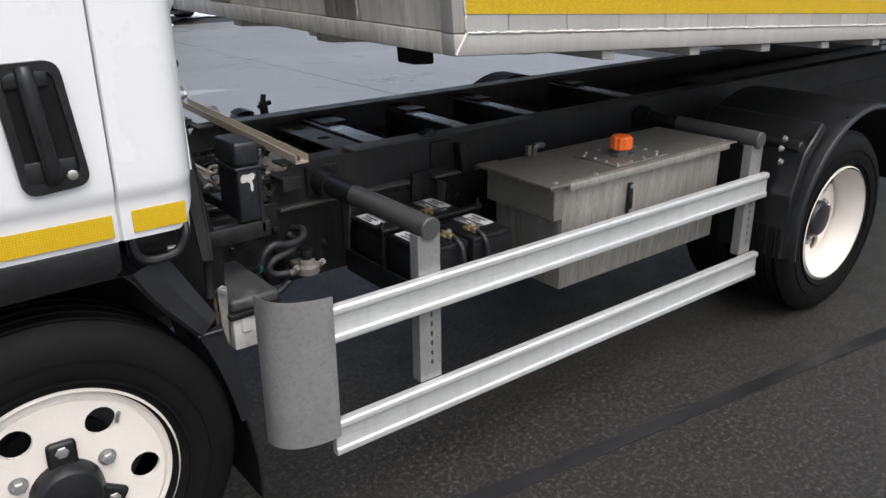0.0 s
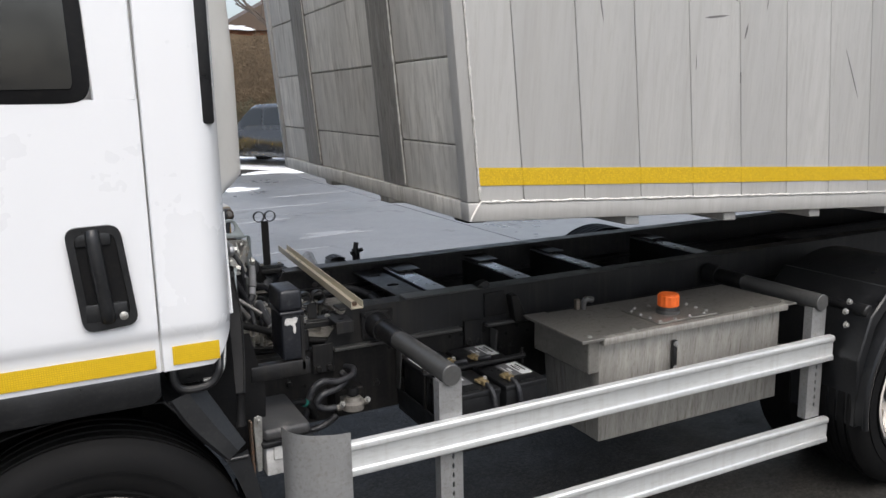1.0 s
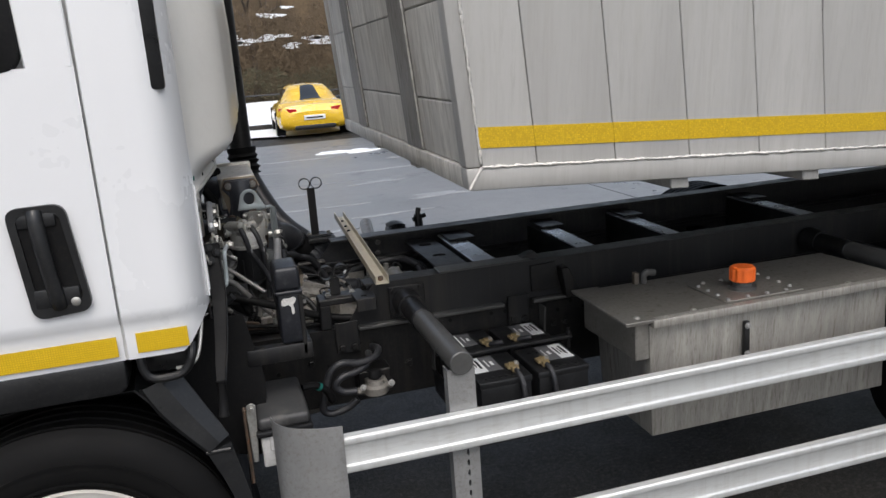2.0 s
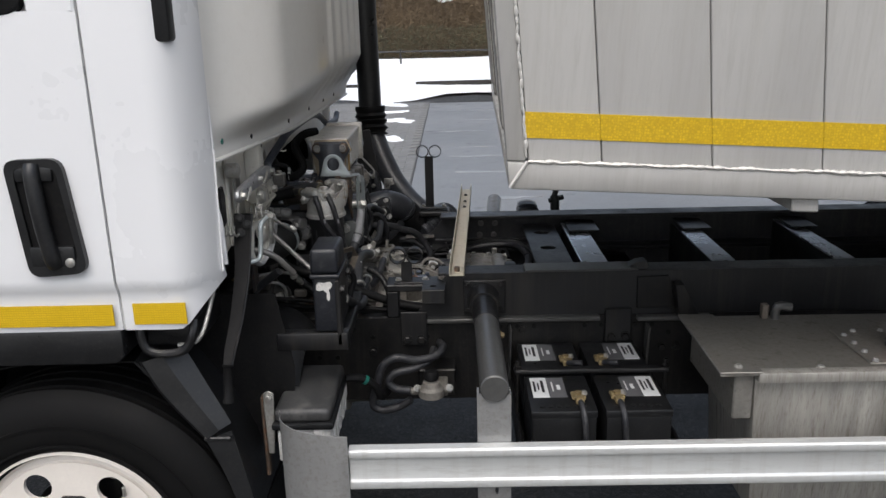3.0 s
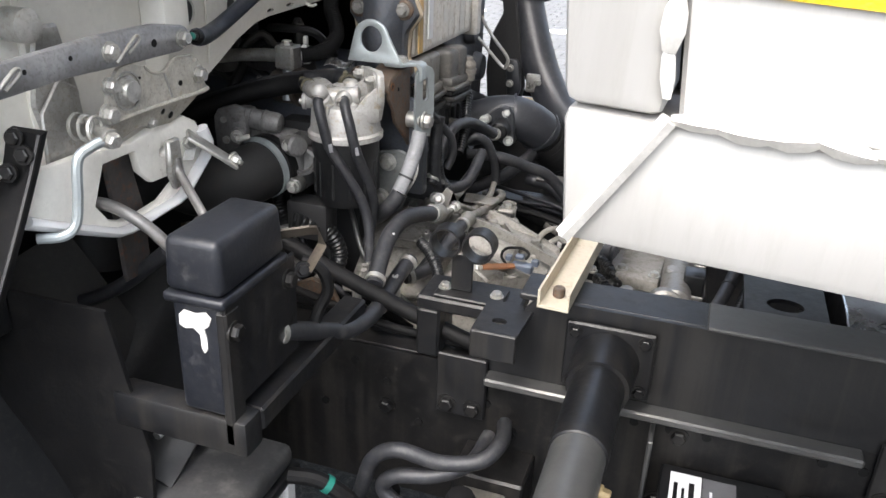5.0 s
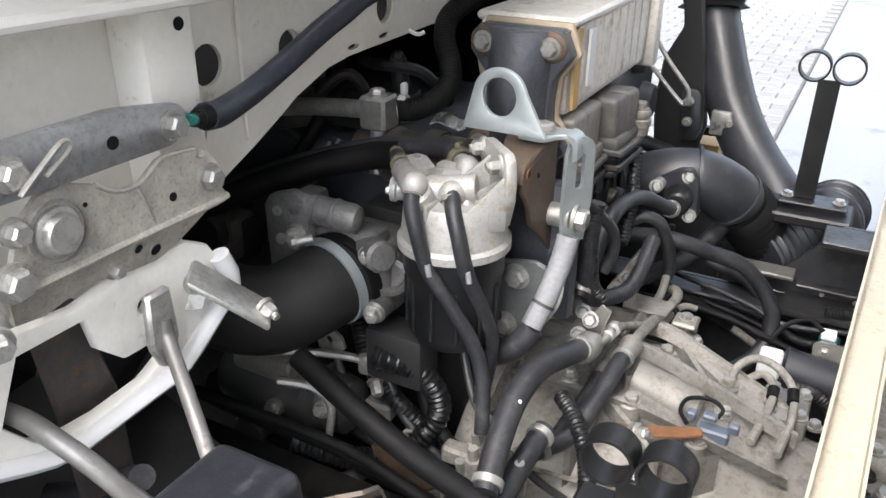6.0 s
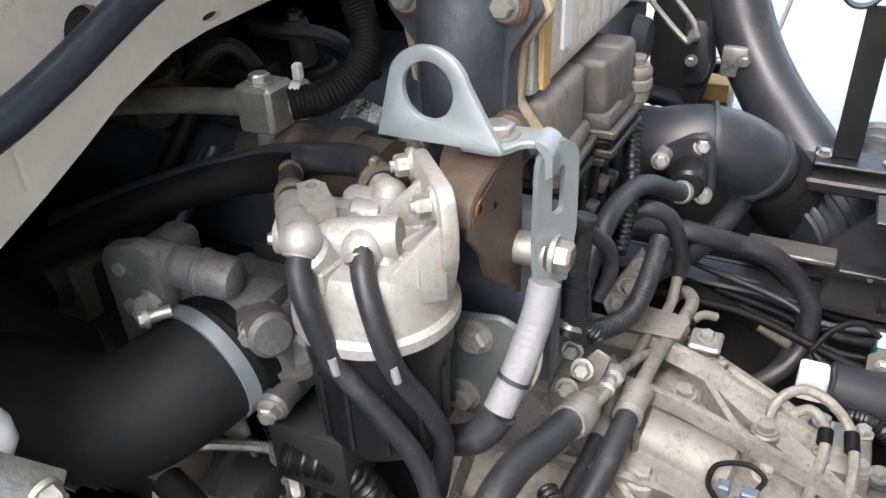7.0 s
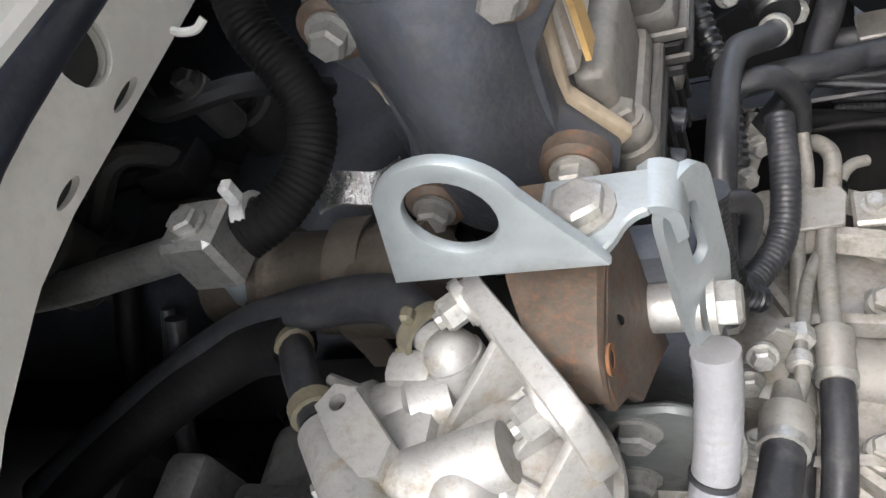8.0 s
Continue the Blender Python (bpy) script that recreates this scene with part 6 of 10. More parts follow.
        prism(b, [(y + ry * math.cos(0.3 * k), z + 0.0045 * math.sin(0.3 * k)) for k in range(21)], "yz", -0.5545, -0.5525)
        part("hole_plug", b, "plug_and_slot_dark", cross, "thin dark oval that stands for the shade in a slot")
    # lower edge folded forward under the floor
    b = fresh()
    low = outline[4:12]

    def fold(u, v):
        k = u * (len(low) - 1)
        i = min(len(low) - 2, int(k))
        y = low[i][0] + (low[i + 1][0] - low[i][0]) * (k - i)
        z = low[i][1] + (low[i + 1][1] - low[i][1]) * (k - i)
        return -0.549 - 0.04 * v, y, z - 0.002 + 0.002 * v
    sheet(b, fold, 24, 3, (0, 0, 0.004))
    part("tunnel_edge", b, "cream_paint", cross)
    b = fresh()
    tube(b, [(-0.546, 1.09, 1.335), (-0.54, 1.09, 1.332), (-0.532, 1.093, 1.33), (-0.526, 1.098, 1.333)], 0.003, n=8)
    part("edge_hook", b, "cream_paint", cross)
    for y in (0.36, 0.6):
        b = fresh()
        box(b, (-0.546, y, 1.18), (-0.535, y + 0.03, 1.45), 0.004, 1)
        part("upright_rib", b, "cream_paint", cross)
    b = fresh()
    box(b, (-0.546, 0.585, 1.25), (-0.5, 0.645, 1.455), 0.008)
    pil = part("lock_pillar", b, "cream_paint", cross)
    b = fresh()
    cyl(b, (-0.5005, 0.626, 1.42), (-0.4995, 0.626, 1.42), 0.006, n=14)
    part("drilled_hole", b, "rubber", pil)
    # unseen dark panels added to keep daylight out beside and ahead of the engine
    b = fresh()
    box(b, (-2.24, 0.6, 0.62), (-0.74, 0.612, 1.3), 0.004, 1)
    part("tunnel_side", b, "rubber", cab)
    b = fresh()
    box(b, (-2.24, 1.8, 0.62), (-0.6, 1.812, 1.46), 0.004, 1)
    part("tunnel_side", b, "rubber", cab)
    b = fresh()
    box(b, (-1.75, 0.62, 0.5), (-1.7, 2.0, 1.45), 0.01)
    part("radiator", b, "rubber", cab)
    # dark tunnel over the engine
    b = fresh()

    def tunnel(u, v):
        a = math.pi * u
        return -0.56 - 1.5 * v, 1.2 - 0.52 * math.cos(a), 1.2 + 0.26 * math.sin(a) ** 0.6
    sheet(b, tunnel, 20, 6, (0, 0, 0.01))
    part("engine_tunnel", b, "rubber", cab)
    return cab


build_cab()


def build_front_mudguard():
    mg = thing("front_mudguard", (-0.6, 0.2, 0.3), "black plastic front mudguard with a hanging flap", "mudguard")
    line = [(-0.72, 0.975), (-0.66, 0.9), (-0.6, 0.82), (-0.55, 0.745), (-0.51, 0.66), (-0.48, 0.57), (-0.465, 0.48)]
    pts = curve_points([(x, 0, z) for x, z in line], 3)
    n = len(pts) - 1
    b = fresh()

    def skin(u, v):
        p = pts[min(n, round(u * n))]
        return p.x, 0.055 + 0.5 * v, p.z + 0.05 * v
    sheet(b, skin, n, 3, (-0.004, 0, -0.003))
    part("arch_skin", b, "black_plastic", mg)
    # outer rim: a lip, a flat face and a sloped face that meet in a ridge, ending at a rib; a plain strip below it
    edges = [[(-0.712, 0.06, 0.97), (-0.678, 0.055, 0.905), (-0.642, 0.053, 0.852), (-0.602, 0.05, 0.803), (-0.566, 0.05, 0.76)],
             [(-0.702, 0.052, 0.973), (-0.668, 0.047, 0.909), (-0.632, 0.045, 0.857), (-0.593, 0.042, 0.809), (-0.558, 0.042, 0.766)],
             [(-0.655, 0.062, 0.985), (-0.618, 0.057, 0.922), (-0.584, 0.054, 0.866), (-0.554, 0.051, 0.822), (-0.53, 0.05, 0.785)],
             [(-0.61, 0.1, 0.99), (-0.576, 0.09, 0.93), (-0.547, 0.082, 0.876), (-0.523, 0.076, 0.833), (-0.503, 0.07, 0.795)]]
    lines = [curve_points(e, 4) for e in edges]
    for k, (p, q) in enumerate(zip(lines, lines[1:])):
        b = fresh()
        sheet(b, lambda u, v: tuple(p[round(u * (len(p) - 1))].lerp(q[round(u * (len(q) - 1))], v)), len(p) - 1, 2, (0, 0.005, 0))
        part(("rim_lip", "rim_face", "rim_slope")[k], b, "black_plastic", mg)
    lines = [curve_points(e, 4) for e in ([(-0.566, 0.048, 0.762), (-0.532, 0.048, 0.68), (-0.502, 0.05, 0.58), (-0.478, 0.05, 0.47)], [(-0.5, 0.056, 0.778), (-0.482, 0.056, 0.69), (-0.462, 0.056, 0.59), (-0.448, 0.056, 0.47)])]
    b = fresh()
    p, q = lines
    sheet(b, lambda u, v: tuple(p[round(u * (len(p) - 1))].lerp(q[round(u * (len(q) - 1))], v)), len(p) - 1, 2, (0, 0.006, 0))
    part("lower_strip", b, "black_plastic", mg)
    b = fresh()
    sheet(b, lambda u, v: (-0.463 + 0.025 * u + 0.012 * math.sin(3 * u), 0.058 + 0.42 * v, 0.49 - 0.3 * u), 8, 2, (-0.006, 0, 0))
    part("mud_flap", b, "rubber", mg)
    b = fresh()
    box(b, (-0.57, 0.044, 0.757), (-0.5, 0.062, 0.768), 0.003, 1)
    part("rib", b, "black_plastic", mg)
    b = fresh()
    over = curve_points([(-1.42, 0, 0.5), (-1.36, 0, 0.75), (-1.2, 0, 0.91), (-0.98, 0, 0.965), (-0.82, 0, 0.965), (-0.72, 0, 0.965)], 4)
    m = len(over) - 1

    def cover(u, v):
        p = over[min(m, round(u * m))]
        return p.x, 0.07 + 0.62 * v, p.z
    sheet(b, cover, m, 3, (0, 0, 0.004))
    part("wheel_cover", b, "rubber", mg)
    b = fresh()
    sheet(b, lambda u, v: (-0.74 + 0.36 * u, 0.33 + 0.34 * v, 0.97 - 0.2 * u - 0.06 * math.sin(2.6 * v + 3 * u) + 0.02 * math.sin(9 * u)), 24, 16, (0, 0, -0.004))
    part("inner_liner", b, "black_plastic", mg)
    b = fresh()
    prism(b, [(-0.66, 1.06), (-0.42, 1.06), (-0.38, 0.85), (-0.4, 0.6), (-0.5, 0.62), (-0.57, 0.8), (-0.68, 0.96)], "xz", 0.3, 0.306)
    part("inner_shield", b, "rubber", mg)
    return mg


build_front_mudguard()


# ---- engine bay: engine and what is bolted to it ----
def build_engine():
    e = thing("engine", (-0.7, 1.15, 0.55), "grimy dark diesel engine block under the cab", "engine")
    b = fresh()
    box(b, (-1.5, 0.96, 0.5), (-0.37, 1.45, 1.06), 0.02)
    block = part("block", b, "dark_iron_shaded", e)
    b = fresh()
    box(b, (-1.5, 0.99, 1.061), (-0.46, 1.42, 1.19), 0.03, 3)
    part("cylinder_head", b, "cast_iron", e)
    # two dusty covers with rounded shoulders on layered flanges, falling to the back
    for y0, y1, z, lip, fall in ((1.085, 1.205, 1.246, 1.166, 0.0), (1.213, 1.338, 1.244, 1.17, 0.06)):
        b = fresh()
        box(b, (-0.43, y0, lip - 0.004), (-0.292 + 0.3 * fall, y1 - 0.006, z), 0.01, 3)
        box(b, (-0.43, y0 - 0.002, lip - 0.004), (-0.286 + 0.3 * fall, y1, lip + 0.018), 0.007, 2)
        if fall:
            box(b, (-0.43, y0 + 0.05, lip - 0.004), (-0.27, y1 - 0.03, z + 0.004), 0.009, 3)
        for v in b.verts:
            v.co.z -= fall * (v.co.y - y0)
        cover = part("side_cover", b, "cover_grimy" if fall else "cover_dusty", e, "dusty stepped valve cover")
        for k, (out, mat) in enumerate(((0.28, "cover_grimy"), (0.286, "rubber"), (0.281, "grime_grey"), (0.288, "dark_iron_shaded"))):
            b = fresh()
            box(b, (-0.43, y0 - 0.003, lip - 0.011 * (k + 1)), (-out + 0.3 * fall, y1 + 0.003, lip - 0.011 * k - 0.0015), 0.002, 1)
            for v in b.verts:
                v.co.z -= fall * (v.co.y - y0)
            part("cover_lip", b, mat, cover)
        b = fresh()
        box(b, (-0.43, y0, 0.99), (-0.294, y1, lip - 0.04), 0.008, 2)
        part("head_side", b, "dark_iron_shaded", cover)
        for k in range(3):
            y = y0 + 0.02 + 0.04 * k
            b = fresh()
            cyl(b, (-0.296, y, 1.065 + 0.012 * (k % 2)), (-0.282, y, 1.06 + 0.012 * (k % 2)), 0.011, n=12, bev=0.002)
            part("head_boss", b, ("cast_iron", "cover_dusty")[k % 2], cover)
            b = fresh()
            box(b, (-0.296, y + 0.012, 1.0), (-0.287, y + 0.02, lip - 0.06 - fall * 0.04 * k), 0.002, 1)
            part("head_rib", b, "dark_iron_shaded", cover)
    for p in ((-0.294, 1.088, 1.204), (-0.272, 1.332, 1.202)):
        b = fresh()
        lathe(b, Vector(p) - Vector((0, 0, 0.04)), (0, 0, 1), [(0.016, 0), (0.016, 0.012), (0.0185, 0.014), (0.0185, 0.024), (0.016, 0.026), (0.0175, 0.03), (0.0175, 0.036), (0.015, 0.04)], 20)
        bolt(b, p, (0, 0, 1), 0.0095, 0.011)
        part("cover_bolt", b, "cover_dusty", e)
    # coolant outlet: waisted dark casting with a bolted flange
    b = fresh()

    def saddle(u, v):
        z = 1.195 + 0.168 * v
        w = 0.042 + 0.012 * (2 * v - 0.9) ** 2
        s = 2 * u - 1
        return -0.356 + s * w, 1.03 - 0.03 * math.cos(s * 1.45) * (0.5 + 0.5 * math.sin(math.pi * v)) + 0.012 * s * s, z
    sheet(b, saddle, 20, 16, (0, 0.05, 0))
    outlet = part("outlet_casting", b, "cast_iron", e, "blue-black cast outlet with rusty bolts")
    b = fresh()
    prism(b, [(-0.425, 1.335), (-0.412, 1.366), (-0.302, 1.366), (-0.288, 1.335), (-0.31, 1.303), (-0.314, 1.253), (-0.288, 1.215), (-0.31, 1.195), (-0.4, 1.195), (-0.415, 1.222), (-0.4, 1.262), (-0.4, 1.303)], "xz", 1.034, 1.06, 0.004, 2)
    part("outlet_flange", b, "cast_iron", outlet)
    b = fresh()
    prism(b, [(-0.429, 1.33), (-0.414, 1.371), (-0.299, 1.371), (-0.284, 1.334), (-0.306, 1.303), (-0.31, 1.253), (-0.283, 1.215), (-0.31, 1.192), (-0.4, 1.192)], "xz", 1.0605, 1.07, 0.002, 2)
    part("gasket", b, "gasket_tan", outlet, "tan gasket plate")
    for p, m in (((-0.401, 1.033, 1.346), "rusty"), ((-0.312, 1.033, 1.346), "rusty"), ((-0.306, 1.02, 1.24), "zinc"), ((-0.4, 1.028, 1.216), "rusty")):
        b = fresh()
        lathe(b, Vector(p) + Vector((0, 0.006, 0)), (0, -1, 0), [(0.019, 0), (0.019, 0.01), (0.015, 0.013)], 20)
        part("bolt_boss", b, "rusty", outlet)
        b = fresh()
        bolt(b, Vector(p) - Vector((0, 0.007, 0)), (0, -1, 0), 0.0095, 0.011)
        part("flange_bolt", b, m if m == "zinc" else "cast_alu", outlet)
    # cooler: long finned box behind the flange
    b = fresh()
    box(b, (-0.43, 1.075, 1.25), (-0.304, 1.45, 1.37), 0.008)
    box(b, (-0.436, 1.075, 1.362), (-0.298, 1.45, 1.374), 0.004, 1)
    cooler = part("cooler", b, "cooler_alu", e, "dusty aluminium cooler box with stickers")
    for k in range(9):
        b = fresh()
        box(b, (-0.305, 1.085 + 0.038 * k, 1.262), (-0.3022, 1.112 + 0.038 * k, 1.36), 0.001, 1)
        part("cooler_rib", b, "cooler_alu", cooler)
    b = fresh()
    box(b, (-0.301, 1.08, 1.258), (-0.2975, 1.1, 1.36))
    part("tan_sticker", b, "sticker_tan", cooler)
    b = fresh()
    box(b, (-0.301, 1.134, 1.278), (-0.2975, 1.158, 1.352))
    part("white_sticker", b, "white_label", cooler)
    b = fresh()
    box(b, (-0.43, 1.45, 1.24), (-0.29, 1.48, 1.385), 0.006)
    part("cooler_end", b, "cooler_alu", cooler)
    b = fresh()
    box(b, (-0.44, 1.08, 1.18), (-0.33, 1.42, 1.249), 0.01)
    part("cooler_base", b, "cast_iron", e)
    b = fresh()
    box(b, (-0.5, 1.485, 0.9), (-0.36, 1.78, 1.31), 0.03, 3)
    part("far_housing", b, "cast_iron", e)
    for y, z, r in ((1.6, 1.22, 0.03), (1.68, 1.12, 0.04), (1.58, 1.05, 0.025)):
        b = fresh()
        cyl(b, (-0.362, y, z), (-0.335, y, z), r, r * 0.85, n=18, bev=0.004)
        part("housing_boss", b, "cast_iron", e)
    # far end: black pressed plate with a raised bolted frame, and a bent wire stay
    b = fresh()
    prism(b, [(-0.407, 1.047), (-0.399, 1.138), (-0.366, 1.206), (-0.375, 1.266), (-0.336, 1.27), (-0.292, 1.008), (-0.308, 0.934), (-0.395, 0.916)], "xz", 1.852, 1.872, 0.004, 1)
    far = part("end_plate", b, "dark_iron_shaded", e)
    b = fresh()
    prism(b, [(-0.348, 1.082), (-0.316, 1.085), (-0.306, 1.073), (-0.297, 1.002), (-0.308, 0.975), (-0.336, 0.969)], "xz", 1.834, 1.851, 0.006, 2)
    part("raised_frame", b, "gloss_plastic", far)
    for p in [(-0.328, 1.822, 1.062), (-0.327, 1.822, 1.019)]:
        b = fresh()
        bolt(b, p, (0, -1, 0), 0.0075, 0.009)
        cyl(b, p, (p[0], 1.836, p[2]), 0.006, n=10)
        part("plate_bolt", b, "zinc", far)
    far.location += Vector((0.042, -0.036, 0.04))
    b = fresh()
    tube(b, [(-0.357, 1.69, 1.258), (-0.321, 1.69, 1.206), (-0.273, 1.69, 1.15), (-0.276, 1.69, 1.126), (-0.289, 1.69, 1.128), (-0.364, 1.69, 1.202)], 0.0045, n=8)
    part("wire_stay", b, "zinc", e)
    b = fresh()
    box(b, (-0.338, 1.9, 1.0), (-0.23, 1.925, 1.018), 0.004, 1)
    part("cross_strut", b, "dark_iron_shaded", e)
    # rusty support bracket under the lifting eye: a top that dips to the front, and a folded side
    b = fresh()

    def rust_top(u, v):
        y = 0.995 - 0.108 * v
        z = 1.2538 - 0.013 * max(0.0, (v - 0.45) / 0.55) ** 1.3 - (0.012 * ((v - 0.88) / 0.12) ** 2 if v > 0.88 else 0.0)
        return (-0.338 + 0.034 * v * v + (0.056 - 0.034 * v * v) * u, y, z - (0.003 * ((u - 0.92) / 0.08) ** 2 if u > 0.92 else 0.0))
    sheet(b, rust_top, 16, 18, (0, 0, -0.005))
    rb = part("rusty_bracket", b, "rusty", e, "rust-brown folded support bracket")
    b = fresh()
    prism(b, [(0.889, 1.212), (0.891, 1.23), (0.905, 1.239), (0.94, 1.248), (0.992, 1.249), (0.992, 1.1), (0.962, 1.128), (0.92, 1.162), (0.91, 1.188)], "yz", -0.288, -0.2815, 0.0015, 1)
    part("side_flange", b, "rusty", rb, "rust-mottled side of the bracket")
    b = fresh()
    ring(b, (-0.2812, 0.904, 1.232), (1, 0, 0), 0.0075, 0.0042, 0.0015, 20)
    part("hole_rim", b, "rust_orange", rb)
    b = fresh()
    cyl(b, (-0.2818, 0.904, 1.232), (-0.2808, 0.904, 1.232), 0.0045, n=16)
    part("drilled_hole", b, "rubber", rb)
    b = fresh()
    box(b, (-0.35, 0.99, 1.0), (-0.25, 1.02, 1.19), 0.01)
    part("back_plate", b, "cast_iron", rb)
    b = fresh()
    cyl(b, (-0.283, 0.9302, 1.222), (-0.283, 0.932, 1.222), 0.004, n=14)
    part("drilled_hole", b, "rubber", rb)
    # green-grey engine mount plate
    b = fresh()
    prism(b, [(-0.336, 1.085), (-0.326, 1.097), (-0.282, 1.104), (-0.268, 1.098), (-0.256, 1.05), (-0.28, 0.98), (-0.345, 0.98)], "xz", 0.945, 0.953, 0.003, 1)
    mp = part("mount_plate", b, "plate_grey", e)
    for x, z in ((-0.306, 1.078), (-0.32, 1.006)):
        b = fresh()
        bolt(b, (x, 0.945, z), (0, -1, 0), 0.0125, 0.012)
        part("mount_bolt", b, "zinc", mp)
    b = fresh()
    tube(b, [(-0.25, 0.945, 1.1), (-0.244, 0.938, 1.075), (-0.25, 0.93, 1.05), (-0.27, 0.93, 1.02), (-0.29, 0.93, 1.01)], 0.003, n=6)
    part("wire_clip", b, "zinc", mp)
    # starter-like casting low at the front and miscellaneous dark lumps that fill the depth
    rnd = random.Random(31)
    for k in range(22):
        x, y, z = rnd.uniform(-0.75, -0.42), rnd.uniform(0.86, 0.95), rnd.uniform(0.6, 1.12)
        b = fresh()
        r = rnd.uniform(0.018, 0.045)
        if rnd.random() < 0.5:
            cyl(b, (x, y, z), (x, y - rnd.uniform(0.02, 0.05), z), r, n=14, bev=0.004)
        else:
            box(b, (x - r, y - 0.03, z - r), (x + r, y + 0.02, z + r * 0.8), 0.006)
        part("casting_boss", b, ("dark_iron_shaded", "grime_grey", "cover_grimy")[k % 3], block)
    # grimy pipes, clips and bolts on the engine's side, deep in the shade
    rnd = random.Random(57)
    for k in range(26):
        x, y, z = rnd.uniform(-0.8, -0.56), rnd.uniform(1.0, 1.16), rnd.uniform(1.17, 1.31)
        b = fresh()
        if k % 3 == 0:
            tube(b, [(x - 0.09, y + 0.03, z), (x - 0.03, y - 0.02, z + rnd.uniform(-0.03, 0.03)), (x + 0.03, y, z + rnd.uniform(-0.03, 0.03)), (x + 0.05, y + 0.05, z - 0.05)], rnd.uniform(0.004, 0.01), n=8)
            part("engine_pipe", b, ("grime_grey", "dark_iron_shaded")[k % 2], block)
        elif k % 3 == 1:
            cyl(b, (x, y, z - 0.05), (x, y - 0.01, z), rnd.uniform(0.012, 0.03), n=14, bev=0.003)
            bolt(b, (x, y - 0.01, z), (0.1, -0.2, 1), 0.008, 0.009)
            part("engine_stud", b, "grime_grey", block)
        else:
            r = rnd.uniform(0.015, 0.035)
            box(b, (x - r, y - 0.02, z - 0.04), (x + r, y + 0.02, z - 0.01), 0.005, 2)
            part("engine_lug", b, "dark_iron_shaded", block)
    return e


build_engine()


def build_lifting_eye():
    le = thing("lifting_eye", (-0.32, 0.94, 1.262), "pale zinc-plated lifting eye bent from thick plate", "lifting eye")
    b = fresh()
    cx, cz, r = -0.34, 1.303, 0.034
    arc = [(cx + r * math.cos(a), cz + r * math.sin(a)) for a in [math.pi * (0.86 - 0.78 * k / 14) for k in range(15)]]
    outline = [(-0.386, 1.262)] + arc + [(-0.283, 1.267), (-0.281, 1.262)]
    plate_with_holes(b, outline, [(cx, cz, 0.0205, 0.0225)], "xz", 0.922, 0.929, 26)
    bmesh.ops.bevel(b, geom=[ed for ed in b.edges if len(ed.link_faces) == 2 and ed.calc_face_angle(0) > 1.2 and abs(ed.verts[0].co.y - ed.verts[1].co.y) < 1e-5], offset=0.0018, segments=2, profile=0.5, affect="EDGES")
    part("eye_plate", b, "zinc_blue", le)
    b = fresh()
    # foot: bends back from the plate, runs level, then turns down
    prof = [(-0.318, 0.929), (-0.293, 0.9285), (-0.286, 0.9305), (-0.281, 0.937), (-0.277, 0.946), (-0.272, 0.951), (-0.266, 0.953), (-0.266, 0.978), (-0.318, 0.978)]
    prism(b, prof, "xy", 1.2555, 1.262, 0.0015, 1)
    part("foot", b, "zinc_blue", le)
    b = fresh()
    bolt(b, (-0.298, 0.956, 1.262), (0, 0, 1), 0.0125, 0.009)
    part("foot_bolt", b, "zinc", le)
    b = fresh()
    sheet(b, lambda u, v: (-0.268 + 0.014 * math.sin(min(1.0, u * 1.5) * math.pi / 2), 0.953 + 0.03 * v + 0.006 * u, 1.262 - 0.014 * (1 - math.cos(min(1.0, u * 1.5) * math.pi / 2)) - 0.05 * max(0.0, u - 0.667)), 12, 2, (-0.006, 0, -0.004))
    part("bend", b, "zinc_blue", le)
    b = fresh()
    slot = [(0.978 + 0.0065 * math.cos(a), 1.212 + (0.016 if math.sin(a) > 0 else -0.016) + 0.0065 * math.sin(a)) for a in [2 * math.pi * k / 20 for k in range(20)]]
    rnd_top = [(0.978 + 0.021 * math.cos(a), 1.235 + 0.02 * math.sin(a)) for a in [math.pi * k / 8 for k in range(9)]]
    plate_with_holes(b, rnd_top + [(0.955, 1.17), (0.958, 1.125), (0.992, 1.12), (1.0, 1.17)], [slot], "yz", -0.26, -0.254)
    turn = Matrix.Translation((-0.257, 0.978, 0)) @ Matrix.Rotation(radians(-30), 4, "Z") @ Matrix.Translation((0.257, -0.978, 0))
    for v in b.verts:
        v.co = turn @ v.co
    part("slotted_tab", b, "zinc_blue", le)
    b = fresh()
    cyl(b, (-0.29, 0.975, 1.152), (-0.26, 0.975, 1.152), 0.015, n=18)
    part("spacer", b, "zinc", le)
    b = fresh()
    bolt(b, (-0.254, 0.975, 1.152), (1, 0, 0), 0.0125, 0.014)
    part("tab_bolt", b, "zinc", le)
    le.location += Vector((0.006, 0.008, 0.003))
    return le


build_lifting_eye()


